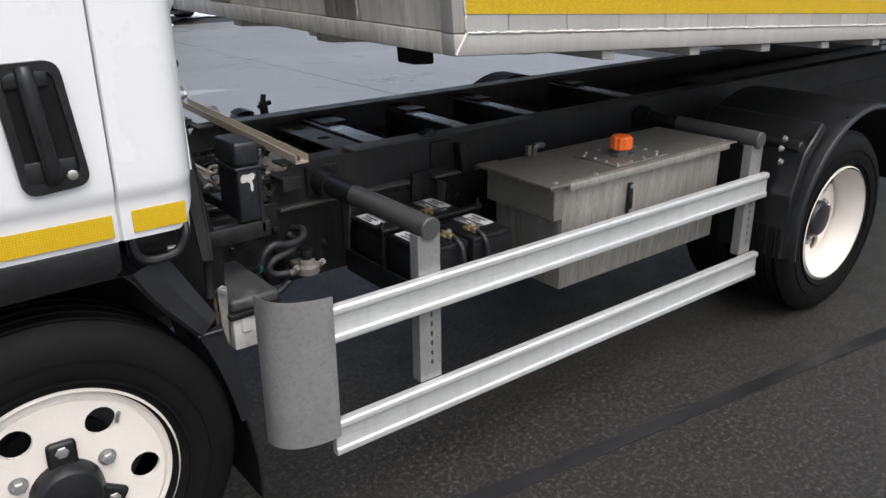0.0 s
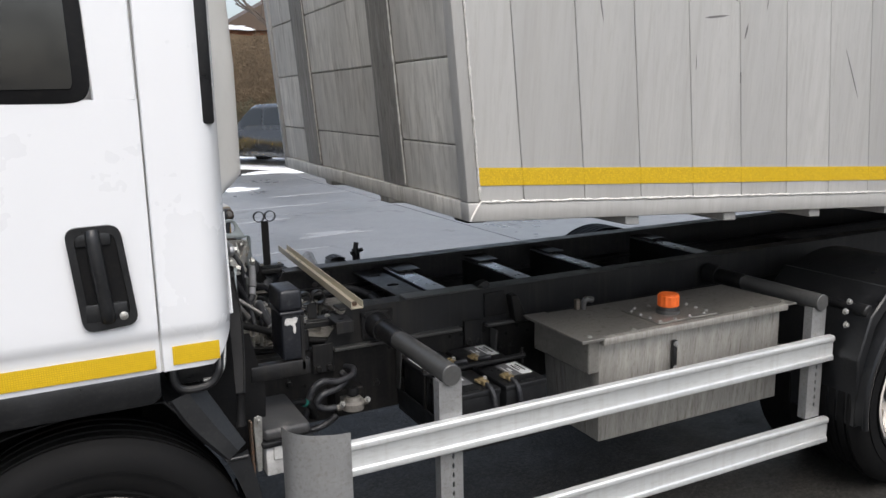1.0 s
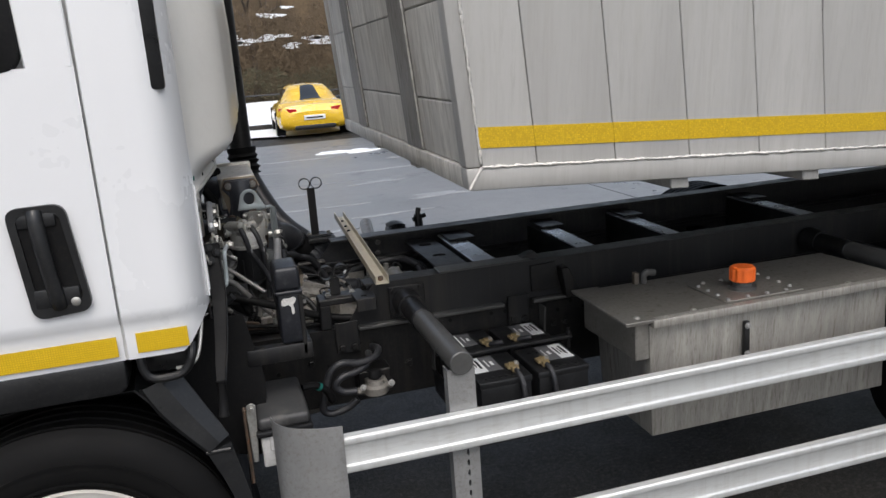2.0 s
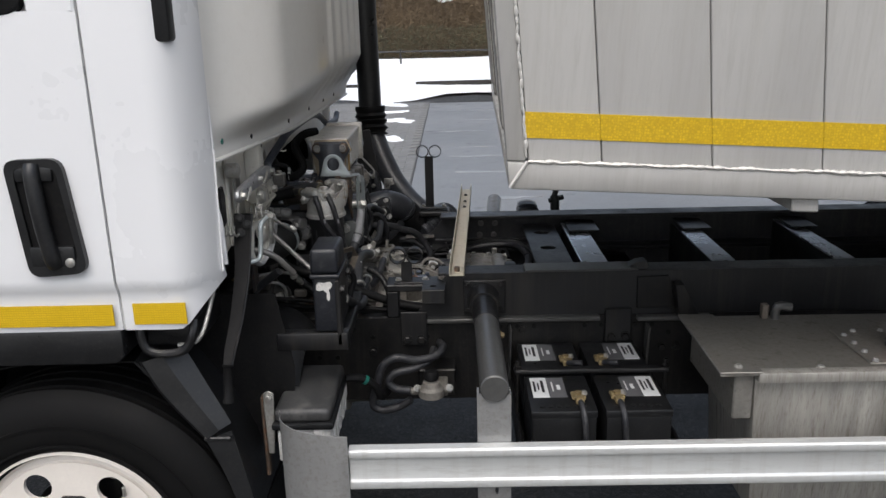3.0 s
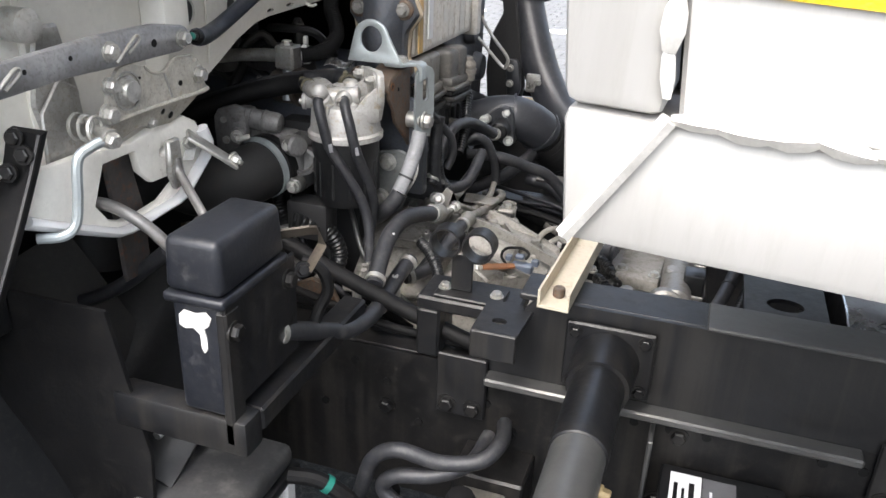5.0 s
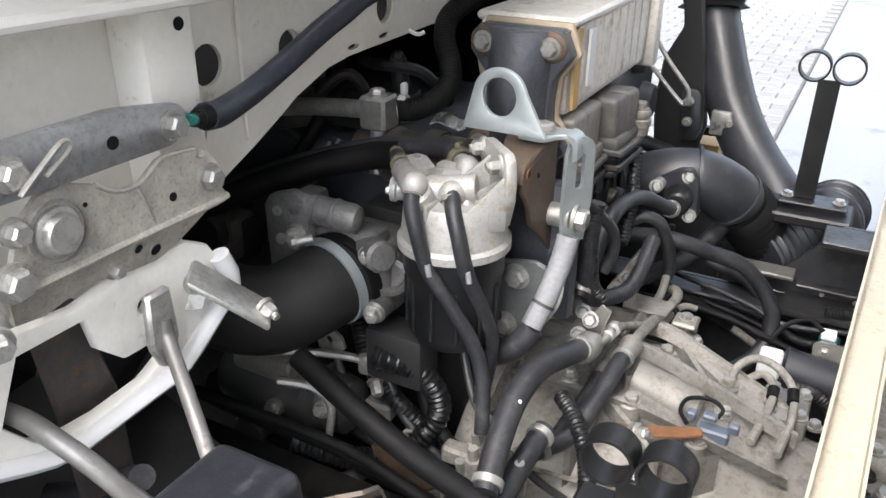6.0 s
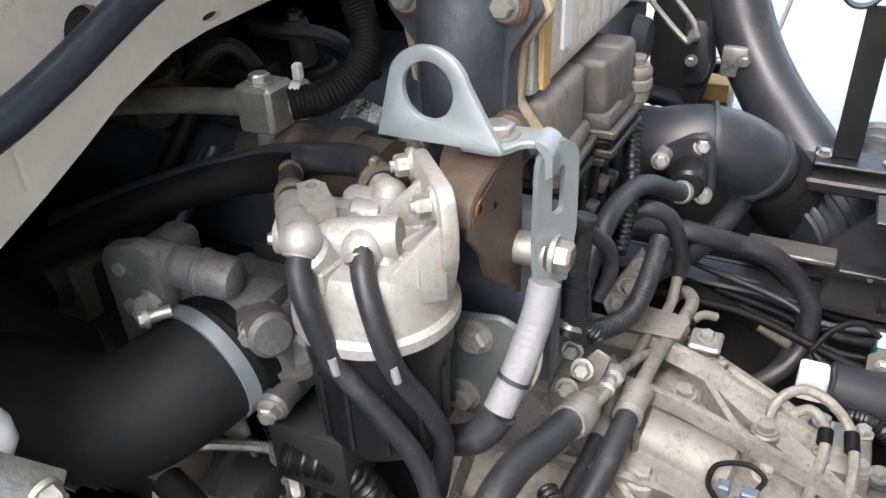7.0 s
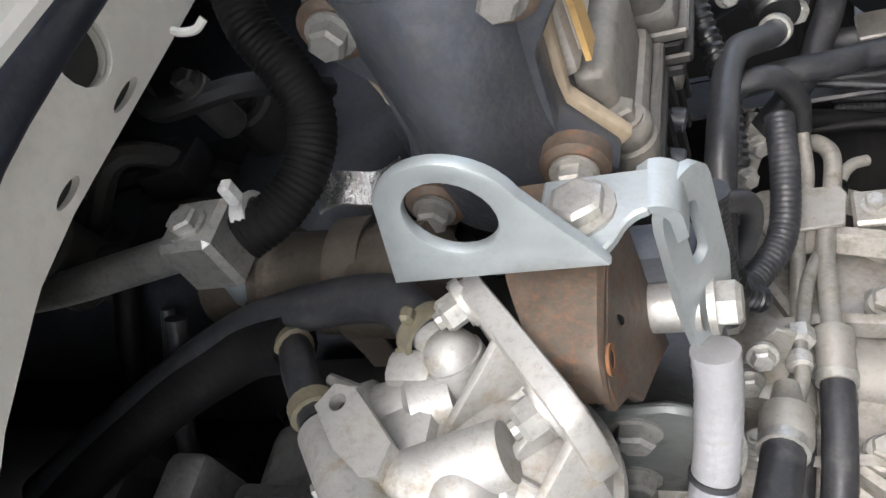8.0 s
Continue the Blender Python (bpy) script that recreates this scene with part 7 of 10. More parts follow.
def build_filter():
    f = thing("fuel_filter", (-0.362, 0.87, 1.0), "fuel filter with bright cast head and black bowl", "fuel filter")
    c = Vector((-0.362, 0.872, 0))
    b = fresh()
    lathe(b, c + Vector((0, 0, 1.128)), (0, 0, 1), [(0.06, 0), (0.0675, 0.003), (0.0675, 0.012), (0.063, 0.016), (0.06, 0.05), (0.054, 0.062), (0.03, 0.068), (0.0, 0.07)], 40)
    head = part("head", b, "cast_clean", f)
    b = fresh()
    box(b, (-0.398, 0.842, 1.17), (-0.328, 0.898, 1.2), 0.01, 3)
    box(b, (-0.406, 0.852, 1.18), (-0.372, 0.905, 1.208), 0.008, 2)
    cast = part("head_casting", b, "cast_clean", head)
    # stepped pads and ribs cast on the drum's top
    for k in range(7):
        a = -2.3 + 0.62 * k
        b = fresh()
        q = c + Vector((0.042 * math.cos(a), 0.042 * math.sin(a), 1.19))
        box(b, (-0.019, -0.0025, -0.012), (0.019, 0.0025, 0.007), 0.002, 1, Matrix.Translation(q) @ Matrix.Rotation(a, 4, "Z"))
        part("drum_rib", b, "cast_clean", head)
    b = fresh()
    lathe(b, (-0.404, 0.842, 1.2), (0.95, 0.28, 0.1), [(0.012, 0), (0.016, 0.003), (0.016, 0.074), (0.0145, 0.077), (0.0, 0.077)], 24)
    part("valve_tube", b, "cast_clean", head, "bright machined tube across the head")
    # barrel behind the tube with a stub pipe
    b = fresh()
    lathe(b, (-0.42, 0.884, 1.192), (0.96, 0.28, 0.02), [(0.0, 0), (0.012, 0.0), (0.016, 0.004), (0.0215, 0.005), (0.0215, 0.011), (0.0185, 0.013), (0.017, 0.03), (0.02, 0.034), (0.017, 0.055)], 24)
    part("barrel", b, "cast_clean", head)
    b = fresh()
    cyl(b, (-0.408, 0.893, 1.206), (-0.437, 0.902, 1.21), 0.0035, n=10, bev=0.001)
    part("stub_pipe", b, "zinc", head)
    b = fresh()
    box(b, (-0.404, 0.897, 1.188), (-0.376, 0.918, 1.214), 0.006, 2)
    part("pad", b, "cast_clean", head)
    # sloping spine with the two hose ends, and the ear beside it
    b = fresh()
    u0, u1 = Vector((-0.434, 0.876, 1.207)), Vector((-0.386, 0.82, 1.216))
    cyl(b, u0, u1, 0.0145, 0.015, n=20, bev=0.005)
    bmesh.ops.create_uvsphere(b, u_segments=18, v_segments=12, radius=0.0155, matrix=Matrix.Translation(u1))
    part("spine", b, "cast_clean", head)
    b = fresh()
    turn = Matrix.Translation((-0.404, 0.866, 1.222)) @ Matrix.Rotation(radians(-49), 4, "Z")
    plate_with_holes(b, [(-0.026, -0.011), (0.02, -0.013), (0.03, 0.0), (0.02, 0.013), (-0.02, 0.011), (-0.03, 0.003)], [(-0.019, 0.0, 0.0048)], "xy", -0.006, 0.003, 14)
    for v in b.verts:
        v.co = turn @ v.co
    part("ear", b, "cast_clean", head)
    b = fresh()
    cyl(b, (-0.376, 0.86, 1.15), (-0.386, 0.822, 1.208), 0.02, 0.017, n=20, bev=0.004)
    part("lobe", b, "cast_clean", head)
    b = fresh()
    u1 = Vector((-0.352, 0.846, 1.202))
    cyl(b, (-0.352, 0.872, 1.17), u1, 0.02, 0.016, n=20, bev=0.002)
    bmesh.ops.create_uvsphere(b, u_segments=18, v_segments=12, radius=0.0165, matrix=Matrix.Translation(u1))
    part("lobe", b, "cast_clean", head)
    # rear elbow with its round crown, the clip and its ears
    b = fresh()
    u1 = Vector((-0.368, 0.914, 1.209))
    cyl(b, (-0.362, 0.902, 1.165), u1, 0.0175, 0.0165, n=20)
    bmesh.ops.create_uvsphere(b, u_segments=18, v_segments=12, radius=0.0148, matrix=Matrix.Translation(u1))
    cyl(b, u1, (-0.388, 0.931, 1.212), 0.0105, n=14)
    part("rear_elbow", b, "cast_clean", head)
    b = fresh()
    ring(b, (-0.384, 0.927, 1.2115), (-0.78, 0.62, 0.1), 0.0165, 0.0135, 0.009, 20)
    box(b, (-0.39, 0.921, 1.226), (-0.383, 0.93, 1.234), 0.002, 1)
    box(b, (-0.4, 0.913, 1.205), (-0.392, 0.919, 1.214), 0.002, 1)
    part("spring_clip", b, "dull_brass", head, "dull yellowed spring clip")
    # mounting arm with two bolts, braced by sloping webs
    a0, a1 = Vector((-0.352, 0.935, 0)), Vector((-0.288, 0.858, 0))
    d = (a1 - a0).normalized()
    nrm = Vector((d.y, -d.x, 0))
    b = fresh()
    web = [(-0.009, 1.232), (-0.003, 1.242), (0.01, 1.246), (0.088, 1.253), (0.099, 1.247), (0.104, 1.225), (0.102, 1.2), (0.085, 1.165), (0.03, 1.15), (-0.006, 1.17)]
    lo = [b.verts.new(a0 + d * s + Vector((0, 0, z)) - nrm * 0.007) for s, z in web]
    hi = [b.verts.new(a0 + d * s + Vector((0, 0, z)) + nrm * 0.006) for s, z in web]
    b.faces.new(lo)
    b.faces.new(hi[::-1])
    for k in range(len(web)):
        j = (k + 1) % len(web)
        b.faces.new((lo[j], lo[k], hi[k], hi[j]))
    bmesh.ops.recalc_face_normals(b, faces=list(b.faces))
    bmesh.ops.bevel(b, geom=list(b.edges), offset=0.003, segments=2, profile=0.5, affect="EDGES")
    arm = part("mount_arm", b, "cast_clean", f)
    for p in ((-0.354, 0.93, 1.232), (-0.305, 0.871, 1.236)):
        b = fresh()
        cyl(b, Vector(p) - nrm * 0.002, Vector(p) + nrm * 0.003, 0.013, n=18)
        part("bolt_pad", b, "cast_clean", arm)
        b = fresh()
        bolt(b, Vector(p) + nrm * 0.002, nrm, 0.0085, 0.012, stud=0.004)
        part("arm_bolt", b, "zinc", arm)
    for s, top, reach in ((0.034, 1.237, 0.064), (0.066, 1.215, 0.05), (0.094, 1.232, 0.046)):
        b = fresh()
        lo, hi = [], []
        for u, z in ((0.002, top), (0.002, 1.165), (reach, 1.165), (reach, 1.19)):
            q = a0 + d * s + nrm * u + Vector((0, 0, z))
            lo.append(b.verts.new(q - d * 0.0028))
            hi.append(b.verts.new(q + d * 0.0028))
        b.faces.new(lo)
        b.faces.new(hi[::-1])
        for k in range(4):
            j = (k + 1) % 4
            b.faces.new((lo[j], lo[k], hi[k], hi[j]))
        bmesh.ops.recalc_face_normals(b, faces=list(b.faces))
        bmesh.ops.bevel(b, geom=list(b.edges), offset=0.0014, segments=2, profile=0.5, affect="EDGES")
        part("web_rib", b, "cast_clean", arm)
    b = fresh()
    prof = [(0.0605, 0.128), (0.0605, 0.1), (0.057, 0.092), (0.055, 0.02), (0.048, 0.006), (0.02, 0.0), (0.0, 0.0)]
    lathe(b, c + Vector((0, 0, 1.0)), (0, 0, 1), prof, 36)
    bowl = part("bowl", b, "black_plastic", f, "black plastic filter bowl")
    for k in range(12):
        a = 2 * math.pi * k / 12
        b = fresh()
        q = c + Vector((0.0565 * math.cos(a), 0.0565 * math.sin(a), 1.025))
        cyl(b, q, q + Vector((0, 0, 0.065)), 0.003, n=6)
        part("bowl_rib", b, "black_plastic", bowl)
    # hose ends: dusty collars where the hoses push on, and a bleed screw
    for p, dd in (((-0.385, 0.815, 1.209), (0.15, -0.6, -0.75)), ((-0.348, 0.836, 1.2), (0.25, -0.6, -0.75))):
        b = fresh()
        ring(b, p, dd, 0.0118, 0.009, 0.006, 18)
        part("collar", b, "cast_dusty", head)
    b = fresh()
    bolt(b, (-0.432, 0.854, 1.188), (-0.8, -0.5, 0.1), 0.0045, 0.01, washer=False)
    part("bleed_screw", b, "zinc", head)
    b = fresh()
    lathe(b, (-0.415, 0.866, 1.188), (-0.85, -0.25, 0.05), [(0.014, 0), (0.014, 0.016), (0.0165, 0.018), (0.0165, 0.024), (0.009, 0.027), (0.0, 0.027)], 20)
    part("plug", b, "cast_clean", head)
    for pts in (
        [(-0.386, 0.822, 1.213), (-0.382, 0.807, 1.2), (-0.372, 0.8, 1.172), (-0.362, 0.806, 1.126), (-0.335, 0.817, 1.076), (-0.31, 0.828, 1.022), (-0.297, 0.825, 0.975), (-0.29, 0.81, 0.92)],
        [(-0.349, 0.841, 1.206), (-0.34, 0.825, 1.194), (-0.327, 0.815, 1.165), (-0.319, 0.82, 1.122), (-0.312, 0.845, 1.07), (-0.306, 0.865, 1.02), (-0.308, 0.868, 0.985), (-0.312, 0.85, 0.93)],
    ):
        b = fresh()
        tube(b, pts, 0.0092, n=12)
        hose = part("fuel_hose", b, "hose_rubber", f, "dull black rubber fuel hose")
        b = fresh()
        p = Vector(pts[3])
        cyl(b, p + Vector((0.004, -0.0068, 0.008)), p + Vector((0.0065, -0.0066, -0.006)), 0.0034, n=8)
        part("paint_mark", b, "white_sleeve", hose)
    f.location += Vector((0.003, 0.002, 0.012))
    return f


build_filter()


def build_throttle():
    th = thing("throttle_body", (-0.49, 0.86, 1.03), "grey cast throttle body with ribbed cylinder", "throttle body")
    b = fresh()
    box(b, (-0.545, 0.835, 1.03), (-0.435, 0.93, 1.128), 0.014, 3)
    body = part("body", b, "cast_alu_shaded", th)
    b = fresh()
    u0, u1 = Vector((-0.56, 0.832, 1.168)), Vector((-0.472, 0.845, 1.158))
    lathe(b, u0, u1 - u0, [(0.017, 0), (0.0185, 0.003), (0.0185, 0.03), (0.0165, 0.0315), (0.0165, 0.033), (0.0185, 0.0345), (0.0185, 0.052), (0.0205, 0.054), (0.0205, 0.057), (0.019, 0.059), (0.019, 0.078), (0.0165, 0.085), (0.01, 0.089), (0.0, 0.0895)], 26)
    part("cylinder", b, "cast_alu_shaded", th)
    b = fresh()
    box(b, (-0.578, 0.83, 1.105), (-0.545, 0.885, 1.176), 0.008)
    part("end_housing", b, "cast_alu_shaded", th)
    b = fresh()
    prism(b, [(-0.594, 1.05), (-0.597, 1.165), (-0.588, 1.18), (-0.556, 1.19), (-0.536, 1.184), (-0.53, 1.165), (-0.535, 1.06)], "xz", 0.816, 0.832, 0.003, 2)
    part("side_flange", b, "cast_alu_shaded", th)
    b = fresh()
    cyl(b, (-0.572, 0.816, 1.125), (-0.572, 0.811, 1.125), 0.007, n=12)
    part("flange_screw", b, "zinc", th)
    b = fresh()
    cyl(b, (-0.575, 0.816, 1.162), (-0.575, 0.812, 1.162), 0.006, n=12)
    part("flange_screw", b, "zinc", th)
    b = fresh()
    cyl(b, (-0.47, 0.85, 1.12), (-0.43, 0.825, 1.128), 0.02, n=18, bev=0.004)
    part("side_lobe", b, "cast_alu_shaded", th)
    b = fresh()
    box(b, (-0.545, 0.836, 1.118), (-0.45, 0.88, 1.145), 0.01)
    part("neck", b, "cast_alu_shaded", th)
    b = fresh()
    lathe(b, (-0.44, 0.862, 1.094), (0.35, -1, 0.05), [(0.026, 0), (0.026, 0.024), (0.02, 0.026), (0.018, 0.012), (0.0, 0.012)], 24)
    part("port", b, "cast_alu_shaded", th)
    for p in ((-0.452, 0.826, 1.126), (-0.442, 0.818, 1.052), (-0.545, 0.808, 1.136)):
        b = fresh()
        cyl(b, Vector(p) + Vector((-0.004, 0.03, 0)), Vector(p), 0.015, n=16, bev=0.003)
        part("lug", b, "cast_alu_shaded", body)
        b = fresh()
        bolt(b, p, (0.3, -1, 0), 0.0085, 0.011, stud=0.004)
        part("lug_bolt", b, "zinc", body)
    th.location += Vector((0.002, 0.0, -0.002))
    return th


build_throttle()


def build_intake_hose():
    h = thing("intake_hose", (-0.55, 0.72, 1.0), "thick black rubber intake elbow with a grey clamp", "hose")
    b = fresh()
    tube(b, [(-0.488, 0.872, 1.078), (-0.496, 0.835, 1.073), (-0.508, 0.797, 1.066), (-0.538, 0.757, 1.053), (-0.584, 0.735, 1.054), (-0.63, 0.722, 1.068), (-0.672, 0.695, 1.066), (-0.702, 0.655, 1.04), (-0.718, 0.62, 0.99), (-0.72, 0.6, 0.93)], 0.054, n=26)
    part("elbow", b, "elbow_rubber", h)
    b = fresh()
    ring(b, (-0.5, 0.822, 1.0715), (-0.2, -1, -0.13), 0.0575, 0.052, 0.013, 40)
    clamp = part("hose_clamp", b, "zinc_blue", h)
    b = fresh()
    cyl(b, (-0.531, 0.797, 1.128), (-0.517, 0.812, 1.13), 0.0055, n=14)
    bolt(b, (-0.531, 0.797, 1.128), (-0.6, -0.7, 0), 0.0065, 0.006)
    part("clamp_screw", b, "zinc", clamp)
    b = fresh()
    ring(b, (-0.4935, 0.845, 1.0745), (-0.17, -1, -0.12), 0.0585, 0.05, 0.022, 40)
    part("bead", b, "rubber", h)
    h.location += Vector((-0.003, 0.0, 0.005))
    return h


build_intake_hose()


def build_starter():
    st = thing("starter_motor", (-0.55, 0.86, 0.85), "oily starter motor with brackets and terminals low beside the engine", "starter motor")
    b = fresh()
    lathe(b, (-0.72, 0.86, 0.86), (1, 0.02, -0.03), [(0.03, 0), (0.048, 0.006), (0.05, 0.02), (0.05, 0.15), (0.053, 0.152), (0.053, 0.165), (0.045, 0.17), (0.04, 0.21), (0.026, 0.22), (0.0, 0.222)], 28)
    part("housing", b, "dark_tube", st)
    b = fresh()
    lathe(b, (-0.66, 0.82, 0.93), (1, 0.02, -0.03), [(0.02, 0), (0.028, 0.004), (0.028, 0.09), (0.03, 0.092), (0.03, 0.1), (0.012, 0.104), (0.0, 0.105)], 22)
    can = part("solenoid", b, "cover_dusty", st)
    for p in ((-0.665, 0.805, 0.94), (-0.665, 0.83, 0.918)):
        b = fresh()
        bolt(b, p, (-1, 0, 0), 0.007, 0.01, stud=0.006)
        part("terminal", b, "brass", can)
    b = fresh()
    plate_with_holes(b, [(-0.562, 0.978), (-0.54, 0.984), (-0.518, 0.972), (-0.512, 0.955), (-0.53, 0.938), (-0.556, 0.945)], [(-0.538, 0.962, 0.006)], "xz", 0.855, 0.859)
    part("small_bracket", b, "cast_dusty", st, "small plated bracket with a hole")
    b = fresh()
    prism(b, [(-0.44, 0.86), (-0.4, 0.88), (-0.36, 0.87), (-0.34, 0.83), (-0.38, 0.8), (-0.43, 0.81)], "xz", 0.8, 0.812, 0.003, 1)
    part("heat_plate", b, "rusty", st)
    rnd = random.Random(13)
    for k in range(10):
        x, y, z = -0.66 + 0.035 * k + rnd.uniform(-0.02, 0.02), 0.84 + rnd.uniform(-0.03, 0.03), 0.8 + rnd.uniform(-0.06, 0.1)
        b = fresh()
        if k % 3 == 0:
            box(b, (x - 0.02, y - 0.012, z - 0.012), (x + 0.022, y + 0.012, z + 0.014), 0.004, 1)
            part("connector", b, ("connector_grey", "black_plastic", "cover_dusty", "cast_dusty")[k // 3], st)
        else:
            bolt(b, (x, y - 0.02, z), (0.1, -1, 0.4), 0.0085, 0.01)
            cyl(b, (x, y + 0.03, z - 0.012), (x, y - 0.02, z), 0.013, n=14)
            part("stud", b, "cast_dusty" if k % 2 else "zinc", st)
    return st


build_starter()


def build_hydraulic_union():
    u = thing("pipe_union", (-0.52, 0.96, 1.2), "zinc pipe union block with clamped pipe and braided hose", "pipe fitting")
    b = fresh()
    box(b, (-0.542, 0.948, 1.225), (-0.502, 0.988, 1.27), 0.004, 1)
    part("block", b, "zinc", u)
    b = fresh()
    bolt(b, (-0.522, 0.965, 1.27), (0, 0, 1), 0.0095, 0.008)
    part("top_bolt", b, "zinc", u)
    b = fresh()
    tube(b, [(-0.54, 0.965, 1.248), (-0.59, 0.955, 1.247), (-0.65, 0.95, 1.24), (-0.74, 0.96, 1.22)], 0.0125, n=12)
    part("pipe", b, "zinc", u)
    b = fresh()
    cyl(b, (-0.522, 0.965, 1.226), (-0.52, 0.955, 1.165), 0.01, n=12)
    part("stem", b, "zinc_blue", u)
    b = fresh()
    tube(b, [(-0.492, 0.965, 1.253), (-0.47, 0.982, 1.256), (-0.454, 1.006, 1.265), (-0.449, 1.03, 1.282), (-0.458, 1.046, 1.305), (-0.476, 1.064, 1.332), (-0.48, 1.09, 1.358), (-0.455, 1.13, 1.382), (-0.42, 1.18, 1.385)], 0.0145, n=16, ribs=0.0009, rib_every=0.004)
    hose = part("braided_hose", b, "rubber", u, "black braided rubber hose")
    b = fresh()
    ring(b, (-0.488, 0.977, 1.2535), (1, 0.25, 0.1), 0.0185, 0.0145, 0.01, 20)
    cl = part("hose_clip", b, "grey_plastic", u)
    b = fresh()
    box(b, (-0.492, 0.972, 1.272), (-0.484, 0.982, 1.288), 0.002, 1)
    part("clip_ear", b, "grey_plastic", cl)
    # foil shield and the turbo pipe beside it
    b = fresh()
    sheet(b, lambda a, c: (-0.462 + 0.055 * a, 0.998 + 0.008 * a + 0.02 * c, 1.232 + 0.004 * math.sin(7 * a) + 0.008 * c), 8, 4, (0, 0, -0.002))
    part("foil_shield", b, "foil", u, "crumpled bright foil heat shield")
    b = fresh()
    lathe(b, (-0.56, 0.985, 1.185), (1, -0.1, 0.05), [(0.03, 0), (0.034, 0.01), (0.034, 0.05), (0.038, 0.052), (0.038, 0.06), (0.034, 0.062), (0.034, 0.11), (0.036, 0.115), (0.036, 0.17)], 26)
    part("turbo_pipe", b, "pipe_brown", u, "brown-grey banded metal pipe")
    b = fresh()
    sheet(b, lambda a, c: (-0.452 + 0.024 * c, 0.978 - 0.04 * math.cos(2.6 * a - 0.5), 1.188 + 0.042 * math.sin(2.6 * a - 0.5)), 16, 2, (0, 0, -0.002))
    part("strap", b, "dull_steel", u)
    b = fresh()
    prism(b, [(-0.452, 1.13), (-0.428, 1.13), (-0.428, 1.185), (-0.452, 1.19)], "xz", 0.939, 0.9415, 0.001, 1)
    part("strap_tail", b, "dull_steel", u)
    u.location += Vector((-0.01, 0.018, 0.0))
    return u


build_hydraulic_union()


def hose_thing(name, pts, r, mat, label, n=12, ribs=0.0, every=0.012, ends=None, marks=()):
    """One hose as a thing; ends: material of the clips at both ends."""
    p0, r = Vector(pts[0]), r * 0.82
    h = thing(name, p0, label, "hose" if "hose" in name else name.replace("_", " "))
    b = fresh()
    tube(b, pts, r, n=n, ribs=ribs, rib_every=every)
    part("tube", b, mat, h)
    if ends:
        for a, c in ((pts[0], pts[1]), (pts[-1], pts[-2])):
            d = (Vector(c) - Vector(a)).normalized()
            b = fresh()
            ring(b, Vector(a) + d * 0.012, d, r + 0.003, r - 0.001, 0.009, 18)
            part("hose_clip", b, ends, h)
    for k in marks:
        p = Vector(pts[k])
        b = fresh()
        box(b, p + Vector((r * 0.4, -r * 1.02, -0.003)), p + Vector((r * 0.8, -r * 0.7, 0.008)), 0.001, 1)
        part("paint_mark", b, "white_label", h)
    return h


hose_thing("rubber_hose", [(-0.38, 0.927, 1.223), (-0.392, 0.94, 1.226), (-0.41, 0.95, 1.227), (-0.445, 0.953, 1.223), (-0.494, 0.949, 1.216), (-0.54, 0.934, 1.206), (-0.6, 0.905, 1.188), (-0.7, 0.86, 1.15)], 0.017, "hose_rubber", "thick matt rubber hose running from the filter head")
hose_thing("sleeved_hose", [(-0.473, 0.934, 1.212), (-0.5, 0.936, 1.207), (-0.53, 0.93, 1.2), (-0.58, 0.909, 1.187), (-0.66, 0.87, 1.155), (-0.75, 0.83, 1.11)], 0.0225, "rubber", "hose in a loose black fabric sleeve")
hose_thing("rubber_hose", [(-0.485, 0.936, 1.21), (-0.47, 0.928, 1.213), (-0.455, 0.908, 1.219), (-0.431, 0.877, 1.222)], 0.0125, "hose_rubber", "short black rubber fuel hose", ends="dull_brass")
hose_thing("wrapped_hose", [(-0.25, 0.964, 1.138), (-0.252, 0.952, 1.11), (-0.259, 0.93, 1.07), (-0.269, 0.908, 1.035)], 0.0165, "white_sleeve", "hose wrapped in grubby white cloth tape", n=18, ribs=0.0006, every=0.0075)
b = fresh()
ring(b, (-0.2615, 0.924, 1.06), (0.3, 0.6, 1), 0.0152, 0.0125, 0.004, 20)
part("band", b, "hose_rubber", bpy.data.objects["wrapped_hose"])
hose_thing("rubber_hose", [(-0.266, 0.908, 1.035), (-0.28, 0.9, 1.012), (-0.3, 0.905, 0.99), (-0.33, 0.92, 0.965)], 0.0185, "hose_rubber", "black hose leading on from the wrapped one")
hose_thing("coolant_hose", [(-0.226, 0.995, 0.967), (-0.233, 0.94, 0.985), (-0.246, 0.885, 0.995), (-0.252, 0.83, 0.985), (-0.248, 0.775, 0.962), (-0.238, 0.72, 0.935)], 0.0185, "hose_rubber", "dark grey coolant hose with worn lettering", ends="zinc", marks=(3,))
hose_thing("rubber_hose", [(-0.188, 1.075, 0.924), (-0.19, 1.03, 0.922), (-0.196, 0.97, 0.905), (-0.21, 0.915, 0.885), (-0.24, 0.87, 0.88)], 0.0155, "hose_rubber", "black hose below the steel pipes", ends="zinc")
hose_thing("rubber_hose", [(-0.215, 1.055, 0.897), (-0.217, 1.01, 0.893), (-0.224, 0.96, 0.883), (-0.23, 0.92, 0.87)], 0.0105, "hose_rubber", "thin black hose beside the steel pipes")
hose_thing("loom_hose", [(-0.252, 1.08, 1.14), (-0.255, 1.076, 1.112), (-0.257, 1.074, 1.052), (-0.256, 1.085, 1.0), (-0.246, 1.12, 0.975), (-0.22, 1.165, 0.972), (-0.212, 1.21, 0.99), (-0.212, 1.268, 1.016)], 0.0145, "hose_rubber", "ribbed black hose bent in a deep loop", ribs=0.0007, every=0.005)
